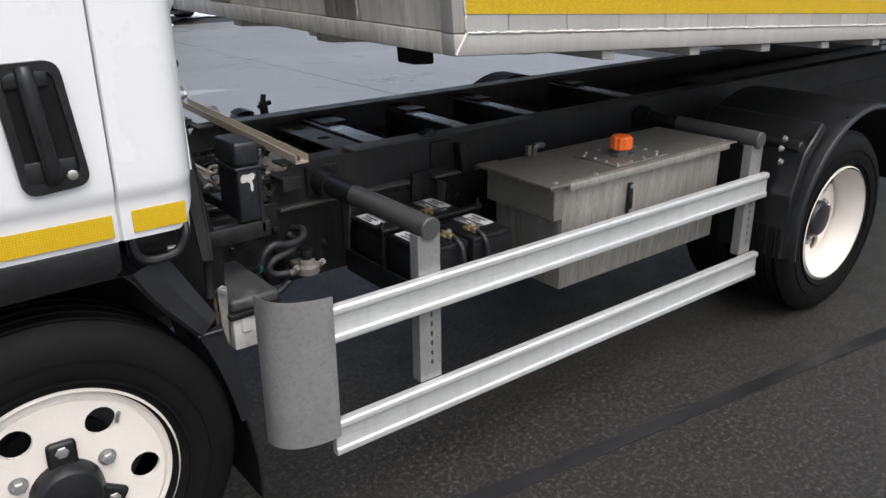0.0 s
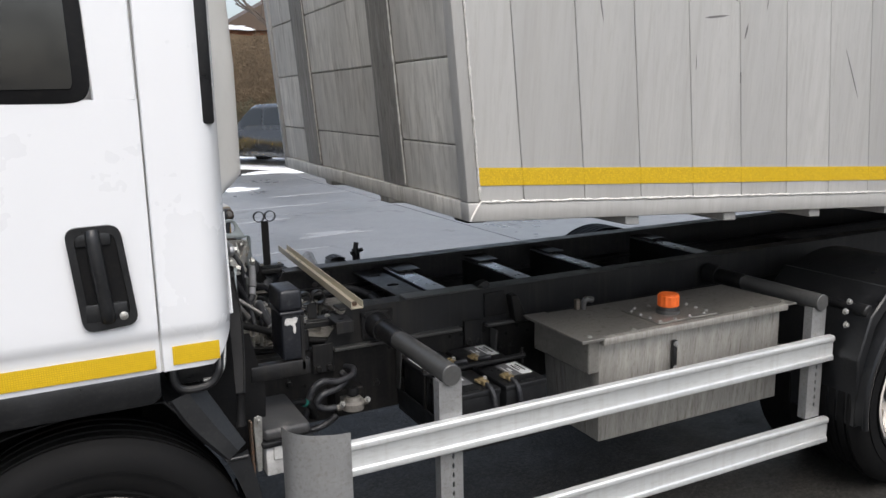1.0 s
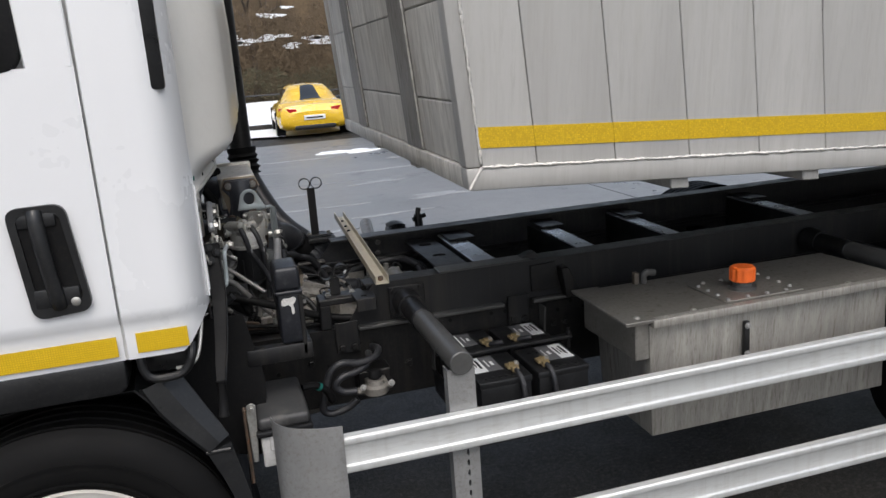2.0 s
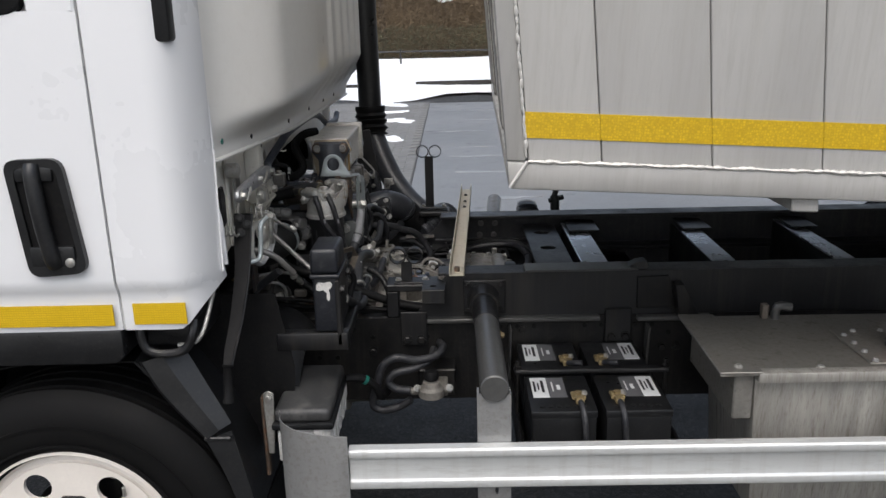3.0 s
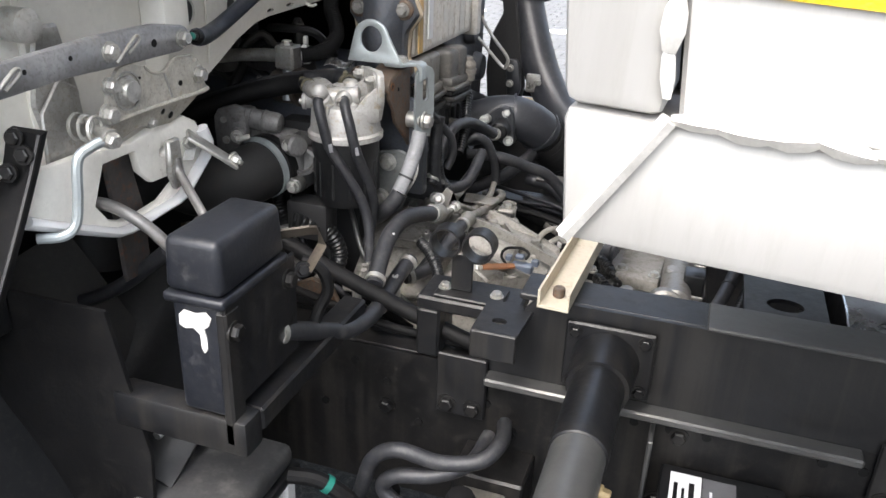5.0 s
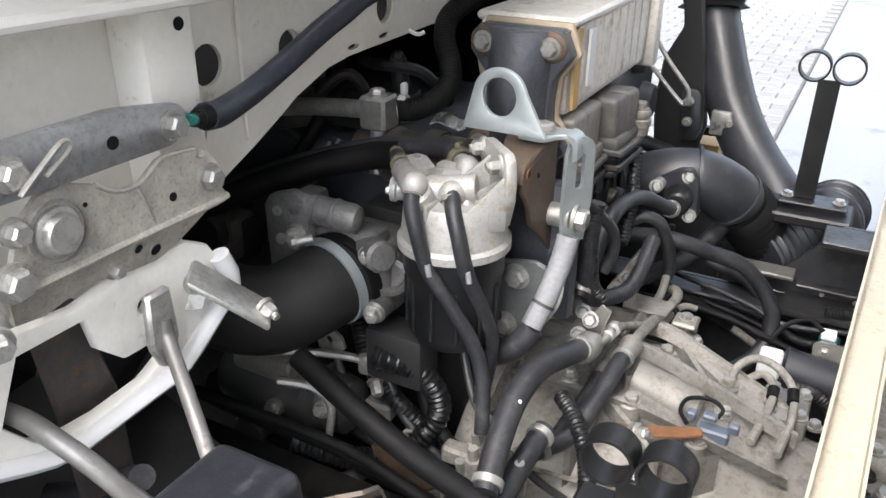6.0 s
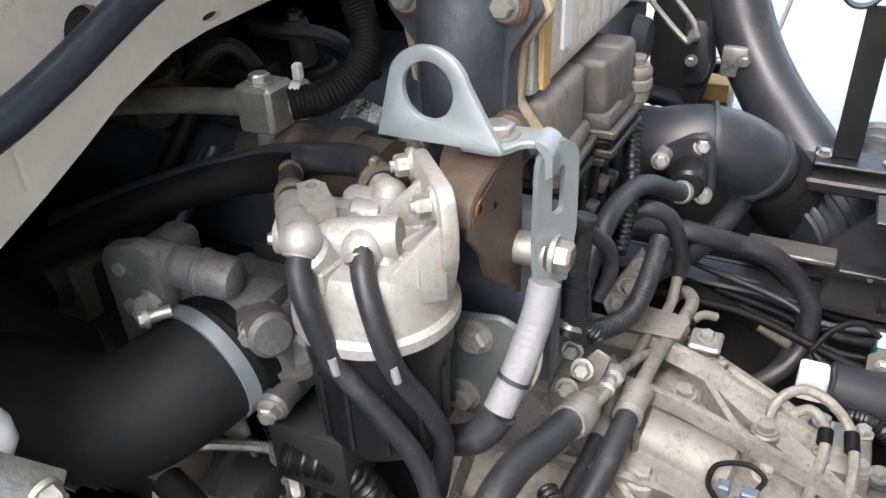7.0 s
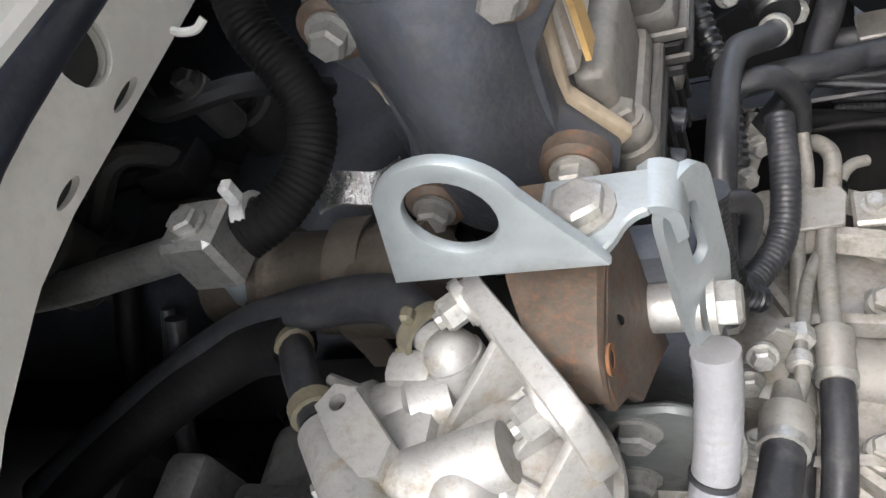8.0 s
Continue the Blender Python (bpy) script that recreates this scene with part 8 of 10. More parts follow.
hose_thing("loom_hose", [(-0.255, 1.075, 1.09), (-0.252, 1.08, 1.05), (-0.25, 1.09, 1.01), (-0.235, 1.1, 0.985)], 0.011, "black_plastic", "ribbed black plastic cable loom", ribs=0.002, every=0.006)
hose_thing("loom_hose", [(-0.258, 1.05, 1.15), (-0.25, 1.08, 1.125), (-0.235, 1.11, 1.09), (-0.235, 1.125, 1.05), (-0.245, 1.12, 1.02)], 0.01, "hose_rubber", "black cable loom beside the covers")
hose_thing("rubber_hose", [(-0.262, 1.07, 1.0), (-0.258, 1.1, 1.04), (-0.253, 1.14, 1.08), (-0.249, 1.18, 1.095), (-0.246, 1.25, 1.085), (-0.238, 1.3, 1.07), (-0.215, 1.34, 1.045), (-0.206, 1.37, 1.03)], 0.0145, "hose_rubber", "black breather hose arched to the air duct", ends="zinc")
hose_thing("rubber_hose", [(-0.27, 1.3, 0.9), (-0.235, 1.36, 0.905), (-0.192, 1.416, 0.918), (-0.162, 1.48, 0.938), (-0.148, 1.53, 0.948), (-0.14, 1.558, 0.94)], 0.0185, "hose_rubber", "thick black hose with a blunt free end")
hose_thing("rubber_hose", [(-0.27, 1.35, 0.98), (-0.21, 1.36, 0.982), (-0.157, 1.38, 0.967), (-0.137, 1.4, 0.953), (-0.091, 1.42, 0.934), (-0.053, 1.44, 0.89), (-0.028, 1.44, 0.844), (-0.028, 1.43, 0.801), (-0.042, 1.41, 0.771), (-0.07, 1.39, 0.747), (-0.095, 1.38, 0.734)], 0.0165, "hose_rubber", "black vent hose arched over the gearbox's far side")
hose_thing("rubber_hose", [(-0.26, 1.275, 1.03), (-0.235, 1.285, 1.045), (-0.21, 1.3, 1.03), (-0.197, 1.32, 0.985), (-0.195, 1.337, 0.95), (-0.196, 1.342, 0.922)], 0.0125, "hose_rubber", "short black hose pushed on a steel pipe")
hose_thing("grey_pipe", [(-0.25, 1.435, 0.86), (-0.216, 1.44, 0.848), (-0.158, 1.45, 0.823), (-0.091, 1.47, 0.782), (-0.042, 1.48, 0.751), (-0.002, 1.49, 0.726)], 0.009, "pipe_plated", "dusty grey pipe low beside the far rail")
hose_thing("cable_loom", [(-0.24, 1.437, 0.857), (-0.158, 1.45, 0.823), (-0.095, 1.469, 0.785)], 0.0145, "rubber", "black sleeve on the low grey pipe")
for k in range(4):
    hose_thing("cable_loom", [(0.3, 1.53 - 0.012 * k, 0.79 - 0.013 * k), (0.12, 1.525 - 0.012 * k, 0.785 - 0.014 * k), (0.02, 1.52 - 0.014 * k, 0.79 - 0.02 * k), (-0.05, 1.51, 0.82 - 0.02 * k), (-0.16, 1.5, 0.84 - 0.015 * k)], (0.007, 0.009, 0.006, 0.008)[k], "hose_rubber", "grey-black cable run along the far rail", ribs=0.0008 if k % 2 else 0.0, every=0.006)
hose_thing("rubber_hose", [(-0.16, 1.52, 0.88), (-0.1, 1.52, 0.87), (-0.055, 1.515, 0.835), (-0.03, 1.505, 0.78), (-0.045, 1.47, 0.73), (-0.07, 1.43, 0.7)], 0.0165, "hose_rubber", "black hose curving down beside the gearbox")
hose_thing("loom_hose", [(-0.27, 1.33, 1.13), (-0.262, 1.3, 1.1), (-0.25, 1.26, 1.07), (-0.245, 1.2, 1.03)], 0.011, "black_plastic", "black cable loom with connector plugs", ribs=0.002, every=0.007)
hose_thing("diagonal_hose", [(-0.5, 0.745, 1.01), (-0.4, 0.72, 0.985), (-0.3, 0.71, 0.95), (-0.17, 0.725, 0.893), (-0.085, 0.722, 0.868), (-0.03, 0.71, 0.862)], 0.017, "rubber", "straight black cable conduit across the engine side")
hose_thing("rubber_hose", [(-0.255, 0.42, 1.0), (-0.249, 0.45, 0.99), (-0.242, 0.52, 0.953), (-0.229, 0.6, 0.915), (-0.224, 0.68, 0.902), (-0.235, 0.77, 0.896), (-0.232, 0.83, 0.911), (-0.228, 0.87, 0.92)], 0.0175, "hose_rubber", "black coolant hose from the reservoir", ends="zinc")
hose_thing("cab_hose", [(-0.474, 0.618, 1.344), (-0.484, 0.648, 1.339), (-0.51, 0.72, 1.338), (-0.512, 0.77, 1.352), (-0.49, 0.85, 1.395), (-0.478, 0.95, 1.42), (-0.47, 1.35, 1.427), (-0.468, 1.55, 1.4), (-0.466, 1.72, 1.352), (-0.465, 1.95, 1.34), (-0.47, 2.05, 1.36)], 0.0155, "navy_sleeve", "dark navy tilt-lock rod sleeve under the cab wall")
b = fresh()
cyl(b, (-0.461, 0.588, 1.3505), (-0.465, 0.599, 1.3485), 0.0055, n=16, bev=0.001)
part("teal_ferrule", b, "green_plastic", bpy.data.objects["cab_hose"])
b = fresh()
cyl(b, (-0.463, 0.593, 1.3495), (-0.4755, 0.622, 1.343), 0.0065, n=14)
cyl(b, (-0.468, 0.604, 1.3475), (-0.4745, 0.62, 1.3435), 0.0085, 0.0115, n=18)
part("neck", b, "rubber", bpy.data.objects["cab_hose"])
hose_thing("ribbed_loom", [(-0.45, 0.83, 0.98), (-0.39, 0.85, 0.96), (-0.37, 0.86, 0.9), (-0.4, 0.83, 0.85), (-0.46, 0.8, 0.83), (-0.55, 0.78, 0.84)], 0.0165, "black_plastic", "fat ribbed black cable loom", ribs=0.003, every=0.008)
hose_thing("ribbed_loom", [(-0.23, 0.93, 0.93), (-0.2, 0.9, 0.925), (-0.17, 0.86, 0.905), (-0.15, 0.8, 0.88), (-0.16, 0.75, 0.85)], 0.0115, "black_plastic", "thin ribbed cable loom over the housing", ribs=0.002, every=0.006)


rnd = random.Random(29)
for k in range(7):
    x, y, z = -0.68 + 0.05 * k, 0.89 + rnd.uniform(-0.02, 0.03), 0.98 + rnd.uniform(-0.04, 0.03)
    hose_thing("engine_hose", [(x - 0.05, y + 0.08, z + 0.06), (x, y + 0.02, z), (x + 0.05, y - 0.02, z - 0.08), (x + 0.13, y - 0.03, z - 0.14), (x + 0.2, y, z - 0.2)], (0.008, 0.012, 0.0065, 0.015)[k % 4], ("hose_rubber", "rubber", "dark_tube", "black_plastic")[k % 4], "oily hose running down the engine side", ribs=0.0015 if k % 4 == 3 else 0.0, every=0.006)
for k in range(5):
    y, z = 0.9 + 0.02 * k, 1.13 + rnd.uniform(-0.03, 0.05)
    hose_thing("engine_hose", [(-0.58 - 0.03 * k, y + 0.06, z + 0.06), (-0.6 - 0.03 * k, y, z - 0.02), (-0.61 - 0.025 * k, y - 0.03, z - 0.12), (-0.58 - 0.02 * k, y - 0.03, z - 0.2)], (0.009, 0.006, 0.012)[k % 3], ("hose_rubber", "dark_tube", "rubber")[k % 3], "thin hose hanging beside the engine")


hose_thing("engine_hose", [(-0.78, 0.5, 0.885), (-0.641, 0.5, 0.934), (-0.56, 0.495, 0.98), (-0.49, 0.48, 1.035), (-0.44, 0.46, 1.075)], 0.014, "hose_rubber", "black hose below the cab lock frame")


def build_small_pipes():
    sp = thing("steel_pipes", (-0.2, 1.1, 0.9), "bundle of bent plated steel pipes held by a strap", "pipes")
    runs = [
        ([(-0.196, 1.34, 0.926), (-0.195, 1.29, 0.906), (-0.207, 1.23, 0.902), (-0.211, 1.17, 0.9), (-0.214, 1.12, 0.902), (-0.215, 1.07, 0.898)], 0.0068),
        ([(-0.202, 1.36, 0.87), (-0.196, 1.355, 0.885), (-0.183, 1.345, 0.898), (-0.171, 1.322, 0.9), (-0.176, 1.27, 0.9), (-0.186, 1.21, 0.902), (-0.188, 1.13, 0.918), (-0.188, 1.08, 0.924)], 0.0085),
        ([(-0.14, 1.33, 0.88), (-0.155, 1.32, 0.886), (-0.166, 1.3, 0.886), (-0.172, 1.26, 0.886), (-0.181, 1.23, 0.89), (-0.201, 1.17, 0.916), (-0.209, 1.1, 0.948), (-0.213, 1.07, 0.954), (-0.212, 1.05, 0.954), (-0.221, 1.01, 0.96)], 0.0058),
    ]
    for pts, r in runs:
        b = fresh()
        tube(b, pts, r, n=12)
        part("pipe", b, "pipe_plated", sp)
    b = fresh()
    prism(b, [(-0.245, 1.272), (-0.236, 1.277), (-0.168, 1.272), (-0.163, 1.262), (-0.168, 1.226), (-0.236, 1.222)], "xy", 0.909, 0.913, 0.001, 1)
    part("strap", b, "pipe_plated", sp, "broad grey strap over the pipes")
    b = fresh()
    lathe(b, (-0.168, 1.298, 0.886), (-0.2, -1, 0), [(0.0085, 0), (0.0095, 0.002), (0.0095, 0.007), (0.0075, 0.008), (0.0095, 0.01), (0.0095, 0.014), (0.0075, 0.016)], 16)
    part("clip", b, "rubber", sp)
    b = fresh()
    lathe(b, (-0.226, 0.985, 0.968), (0.05, 1, -0.2), [(0.017, 0), (0.019, 0.004), (0.019, 0.03), (0.012, 0.038), (0.01, 0.055)], 18)
    part("hose_end", b, "pipe_plated", sp)
    b = fresh()
    lathe(b, (-0.188, 1.062, 0.9255), (0, 1, -0.1), [(0.0125, 0), (0.0145, 0.003), (0.0145, 0.03), (0.0165, 0.034), (0.0165, 0.044), (0.009, 0.05)], 18)
    part("hose_end", b, "pipe_plated", sp)
    b = fresh()
    lathe(b, (-0.215, 1.045, 0.896), (0, 1, 0.06), [(0.0095, 0), (0.011, 0.003), (0.011, 0.022), (0.0075, 0.03)], 16)
    part("hose_end", b, "pipe_plated", sp)
    b = fresh()
    lathe(b, (-0.2115, 1.078, 0.9535), (-0.05, 1, -0.15), [(0.008, 0), (0.0115, 0.001), (0.0115, 0.014), (0.008, 0.016)], 6)
    lathe(b, (-0.213, 1.056, 0.9545), (-0.05, 1, -0.15), [(0.007, 0), (0.0095, 0.001), (0.0095, 0.012), (0.007, 0.014)], 12)
    part("union_nut", b, "zinc", sp)
    b = fresh()
    prism(b, [(-0.27, 1.04), (-0.232, 1.03), (-0.217, 1.06), (-0.222, 1.1), (-0.25, 1.13), (-0.272, 1.11)], "xy", 0.925, 0.95, 0.006, 2)
    tee = part("tee_block", b, "pipe_plated", sp)
    # folded bracket that carries the union, with dusty bolts
    b = fresh()
    prism(b, [(-0.262, 0.93), (-0.25, 0.965), (-0.226, 0.998), (-0.212, 0.99), (-0.222, 0.955), (-0.235, 0.93)], "xz", 1.064, 1.068, 0.001, 1)
    part("yoke", b, "pipe_plated", tee)
    for p in ((-0.25, 1.046, 0.953), (-0.238, 1.056, 0.975), (-0.262, 1.1, 0.958)):
        b = fresh()
        bolt(b, p, (0.1, -0.9, 0.4), 0.0085, 0.01)
        part("yoke_bolt", b, "zinc", tee)
    # long dusty bracket behind the hose loop
    b = fresh()
    sheet(b, lambda u, v: (-0.272 + 0.032 * u + 0.012 * v, 1.25 + 0.06 * u, 0.925 + 0.052 * u - 0.026 * v), 8, 2, (0.002, -0.004, 0.0))
    br = part("long_bracket", b, "pipe_plated", sp)
    for u in (0.2, 0.5, 0.85):
        b = fresh()
        bolt(b, (-0.264 + 0.032 * u, 1.243 + 0.06 * u, 0.912 + 0.052 * u), (0.5, -0.8, 0.3), 0.0085, 0.012)
        part("bracket_bolt", b, "zinc", br)
    b = fresh()
    box(b, (-0.16, 1.236, 0.89), (-0.122, 1.276, 0.899), 0.003, 1)
    box(b, (-0.158, 1.27, 0.84), (-0.124, 1.276, 0.893), 0.003, 1)
    clip = part("clip_plate", b, "pipe_plated", sp)
    for p, dd in (((-0.141, 1.256, 0.899), (0, 0, 1)), ((-0.122, 1.252, 0.866), (0.9, -0.4, 0)), ((-0.112, 1.258, 0.842), (0.9, -0.4, 0))):
        b = fresh()
        cyl(b, Vector(p) - Vector(dd).normalized() * 0.025, p, 0.008, n=10)
        bolt(b, p, dd, 0.0085, 0.009)
        part("clip_bolt", b, "zinc", clip)
    # tee in front of the intake elbow
    b = fresh()
    tube(b, [(-0.6, 0.8, 0.955), (-0.54, 0.83, 0.955), (-0.5, 0.855, 0.945), (-0.478, 0.868, 0.935), (-0.43, 0.87, 0.945), (-0.4, 0.88, 0.96)], 0.006, n=8)
    part("pipe", b, "zinc", sp)
    b = fresh()
    box(b, (-0.495, 0.855, 0.92), (-0.462, 0.88, 0.95), 0.006)
    bolt(b, (-0.462, 0.85, 0.922), (0.6, -0.6, -0.4), 0.008, 0.02)
    part("tee", b, "zinc", sp)
    b = fresh()
    tube(b, [(-0.56, 0.77, 0.94), (-0.52, 0.79, 0.93), (-0.5, 0.8, 0.9), (-0.5, 0.79, 0.85)], 0.0055, n=8)
    part("pipe", b, "zinc", sp)
    # fittings low at the front of the housing
    rnd = random.Random(4)
    for k in range(9):
        x, y, z = -0.3 + 0.016 * (k % 5) + rnd.uniform(-0.006, 0.006), 0.8 + 0.03 * (k // 5) + rnd.uniform(-0.01, 0.01), 0.885 + rnd.uniform(-0.02, 0.02)
        b = fresh()
        cyl(b, (x, y, z - 0.03), (x, y, z), 0.008 + 0.004 * rnd.random(), n=6)
        cyl(b, (x, y, z), (x, y - 0.004, z + 0.02), 0.006, n=10)
        part("fitting", b, "cast_dusty" if k % 2 else "zinc", sp)
    return sp


build_small_pipes()


def build_gearbox():
    g = thing("gearbox", (0.0, 1.12, 0.45), "dusty cast aluminium gearbox with ribbed bell housing", "gearbox")
    b = fresh()
    lathe(b, (-0.37, 1.12, 0.62), (1, 0, 0), [(0.298, 0), (0.298, 0.03), (0.268, 0.034), (0.262, 0.2), (0.222, 0.31), (0.185, 0.4), (0.172, 0.5), (0.168, 0.74), (0.12, 0.78)], 44)
    bell = part("bell_housing", b, "cast_dusty", g)
    for a0, a1, x0, x1 in ((20, 22, -0.33, 0.05), (-2, 2, -0.33, 0.05), (-24, -20, -0.33, 0.05), (48, 44, -0.33, 0.0), (-48, -44, -0.33, 0.0)):
        b = fresh()

        def rib(u, v):
            x = x0 + (x1 - x0) * u
            r = (0.283 if x < -0.17 else 0.283 - (x + 0.17) * 0.4) + 0.022 * v
            a = radians(a0 + (a1 - a0) * u)
            return x, 1.12 + r * math.sin(a), 0.62 + r * math.cos(a) - 0.004
        sheet(b, rib, 8, 1, (0, 0.009, 0))
        part("rib", b, "cast_dusty", bell)
    for a in range(-60, 80, 22):
        b = fresh()
        q = Vector((-0.335, 1.12 + 0.292 * math.sin(radians(a)), 0.62 + 0.292 * math.cos(radians(a))))
        bolt(b, q, (1, 0, 0), 0.0095, 0.012)
        part("housing_bolt", b, "zinc", bell)
    for p in ((-0.145, 1.149, 0.896), (-0.16, 1.02, 0.888), (-0.07, 1.03, 0.85), (-0.055, 1.175, 0.855)):
        b = fresh()
        cyl(b, Vector(p) - Vector((0, 0, 0.03)), p, 0.016, n=16, bev=0.003)
        bolt(b, p, (0, 0, 1), 0.0095, 0.011)
        part("boss", b, "cast_dusty", bell)
    # shift tower behind the beam
    b = fresh()
    prism(b, [(0.115, 0.99), (0.29, 0.99), (0.31, 1.1), (0.3, 1.33), (0.13, 1.33), (0.11, 1.2)], "xy", 0.7, 0.845, 0.012, 2)
    tower = part("shift_tower", b, "cast_alu", g)
    b = fresh()
    prism(b, [(0.13, 1.07), (0.215, 1.05), (0.225, 1.31), (0.14, 1.32)], "xy", 0.846, 0.872, 0.006, 2)
    part("tower_cover", b, "cast_dusty", tower)
    b = fresh()
    cyl(b, (0.245, 1.24, 0.862), (0.25, 1.0, 0.857), 0.03, n=22, bev=0.005)
    part("shift_cylinder", b, "cast_alu", tower)
    b = fresh()
    lathe(b, (0.232, 1.01, 0.85), (0.1, -1, 0.1), [(0.036, 0), (0.036, 0.02), (0.03, 0.024), (0.028, 0.05), (0.022, 0.055), (0.0, 0.055)], 24)
    part("end_cap", b, "cast_alu", tower)
    for p in ((0.14, 1.09, 0.872), (0.205, 1.08, 0.872), (0.15, 1.29, 0.872), (0.21, 1.28, 0.872), (0.285, 1.08, 0.845), (0.28, 1.3, 0.845), (0.13, 1.2, 0.872), (0.29, 1.2, 0.845)):
        b = fresh()
        bolt(b, p, (0, 0, 1), 0.0085, 0.009)
        part("tower_bolt", b, "zinc", tower)
    b = fresh()
    box(b, (0.26, 1.05, 0.845), (0.3, 1.1, 0.9), 0.006)
    part("sensor", b, "black_plastic", tower)
    # tall flange across the housing, with a thick foot
    fa, fb = Vector((-0.165, 1.24, 0.8)), Vector((0.025, 1.13, 0.765))
    b = fresh()
    sheet(b, lambda u, v: tuple(fa.lerp(fb, u) + Vector((0.004 * v, 0, 0.075 * v * (1 - 0.25 * u)))), 10, 2, (0.009, 0.007, 0))
    part("tall_flange", b, "cast_dusty", bell)
    b = fresh()
    sheet(b, lambda u, v: tuple(fa.lerp(fb, u) + Vector((-0.004 + 0.022 * v, 0.017 * v, 0.072 * (1 - 0.25 * u)))), 10, 1, (0, 0, 0.007))
    part("flange_lip", b, "cast_dusty", bell)
    # lying boss and the ribs round it
    b = fresh()
    cyl(b, (-0.185, 1.1, 0.868), (-0.08, 1.1, 0.845), 0.034, 0.029, n=24, bev=0.006)
    part("lying_boss", b, "cast_dusty", bell)
    for p, q in (((-0.2, 1.02, 0.868), (-0.1, 0.945, 0.845)), ((-0.2, 1.02, 0.868), (-0.215, 0.92, 0.84)), ((-0.1, 0.945, 0.845), (-0.04, 1.0, 0.84)), ((-0.24, 1.18, 0.88), (-0.18, 1.06, 0.88)), ((-0.13, 1.19, 0.87), (-0.07, 1.12, 0.852))):
        p, q = Vector(p), Vector(q)
        b = fresh()
        sheet(b, lambda u, v: tuple(p.lerp(q, u) + Vector((0, 0, -0.06 + 0.078 * v))), 4, 1, (0.006, 0.005, 0))
        part("pocket_rib", b, "cast_dusty", bell)
    for p, d in (((-0.143, 1.169, 0.873), (0.5, -0.3, 1)), ((-0.135, 0.985, 0.868), (0.8, -0.3, 0.4)), ((-0.2, 1.1, 0.902), (0, 0, 1)), ((-0.25, 1.02, 0.9), (0, 0, 1)), ((-0.05, 1.12, 0.84), (0.3, -0.3, 1))):
        b = fresh()
        cyl(b, Vector(p) - Vector(d).normalized() * 0.025, p, 0.014, n=14, bev=0.002)
        bolt(b, p, d, 0.009, 0.011, stud=0.006)
        part("housing_bolt", b, "zinc", bell)
    # rust streaked strap and the plug connector on it
    b = fresh()
    prism(b, [(-0.168, 0.985), (-0.15, 0.972), (-0.1, 0.99), (-0.06, 1.015), (-0.066, 1.03), (-0.115, 1.008)], "xy", 0.868, 0.873, 0.001, 1)
    part("rusty_strip", b, "rust_orange", g)
    plug = fresh()
    low = Vector((0.004, -0.012, -0.012))
    box(plug, (-0.078, 1.045, 0.862), (-0.034, 1.067, 0.88), 0.003, 1)
    pc = part("plug_connector", plug, "connector_grey", g)
    pc.location += low
    for lo, hi in (((-0.09, 1.049, 0.865), (-0.077, 1.063, 0.877)), ((-0.035, 1.043, 0.864), (-0.02, 1.055, 0.878)), ((-0.068, 1.041, 0.876), (-0.05, 1.055, 0.885))):
        b = fresh()
        box(b, lo, hi, 0.002, 1)
        part("plug_key", b, "connector_grey", pc)
    b = fresh()
    tube(b, [(-0.09, 1.057, 0.872), (-0.103, 1.065, 0.885), (-0.098, 1.085, 0.894), (-0.07, 1.097, 0.894), (-0.052, 1.092, 0.887), (-0.056, 1.083, 0.877)], 0.003, n=8)
    part("plug_cable", b, "rubber", g).location += low
    # banjo union with two bent pipes and the bolted block they lead to
    for p, r in (((-0.056, 1.193, 0.838), 0.016), ((0.0, 1.155, 0.825), 0.012)):
        b = fresh()
        lathe(b, Vector(p) - Vector((0, 0, 0.05)), (0, 0, 1), [(r * 1.1, 0), (r * 1.1, 0.02), (r * 0.8, 0.022), (r * 0.8, 0.028), (r, 0.03), (r, 0.046), (r * 0.7, 0.05)], 20)
        bolt(b, p, (0, 0, 1), r * 0.62, 0.012)
        part("union", b, "cast_dusty", g)
    for pts in (
        [(-0.056, 1.193, 0.838), (-0.05, 1.215, 0.864), (-0.026, 1.236, 0.874), (0.006, 1.232, 0.868), (0.032, 1.208, 0.852), (0.038, 1.16, 0.838), (0.03, 1.08, 0.828)],
        [(-0.035, 1.222, 0.842), (-0.012, 1.226, 0.856), (0.006, 1.205, 0.85), (0.006, 1.168, 0.838), (-0.006, 1.09, 0.828)],
    ):
        b = fresh()
        tube(b, pts, 0.0062, n=10)
        bp = part("bent_pipe", b, "cast_dusty", g)
        q = Vector(pts[-3])
        b = fresh()
        cyl(b, q, q + (Vector(pts[-2]) - q) * 0.45, 0.0085, n=12)
        part("rubber_sleeve", b, "rubber", bp)
    b = fresh()
    box(b, (-0.01, 1.175, 0.77), (0.06, 1.262, 0.822), 0.008, 2)
    blk = part("valve_block", b, "cast_alu", g)
    for p in ((0.005, 1.19, 0.822), (0.048, 1.19, 0.822), (0.005, 1.248, 0.822), (0.048, 1.248, 0.822), (0.07, 1.21, 0.8)):
        b = fresh()
        bolt(b, p, (0, 0, 1), 0.0085, 0.01)
        part("block_bolt", b, "zinc", blk)
    # solenoid: white cap on a black can, and the connector behind it
    b = fresh()
    box(b, (-0.03, 1.315, 0.792), (0.006, 1.355, 0.832), 0.004, 1)
    sol = part("solenoid", b, "white_label", g)
    b = fresh()
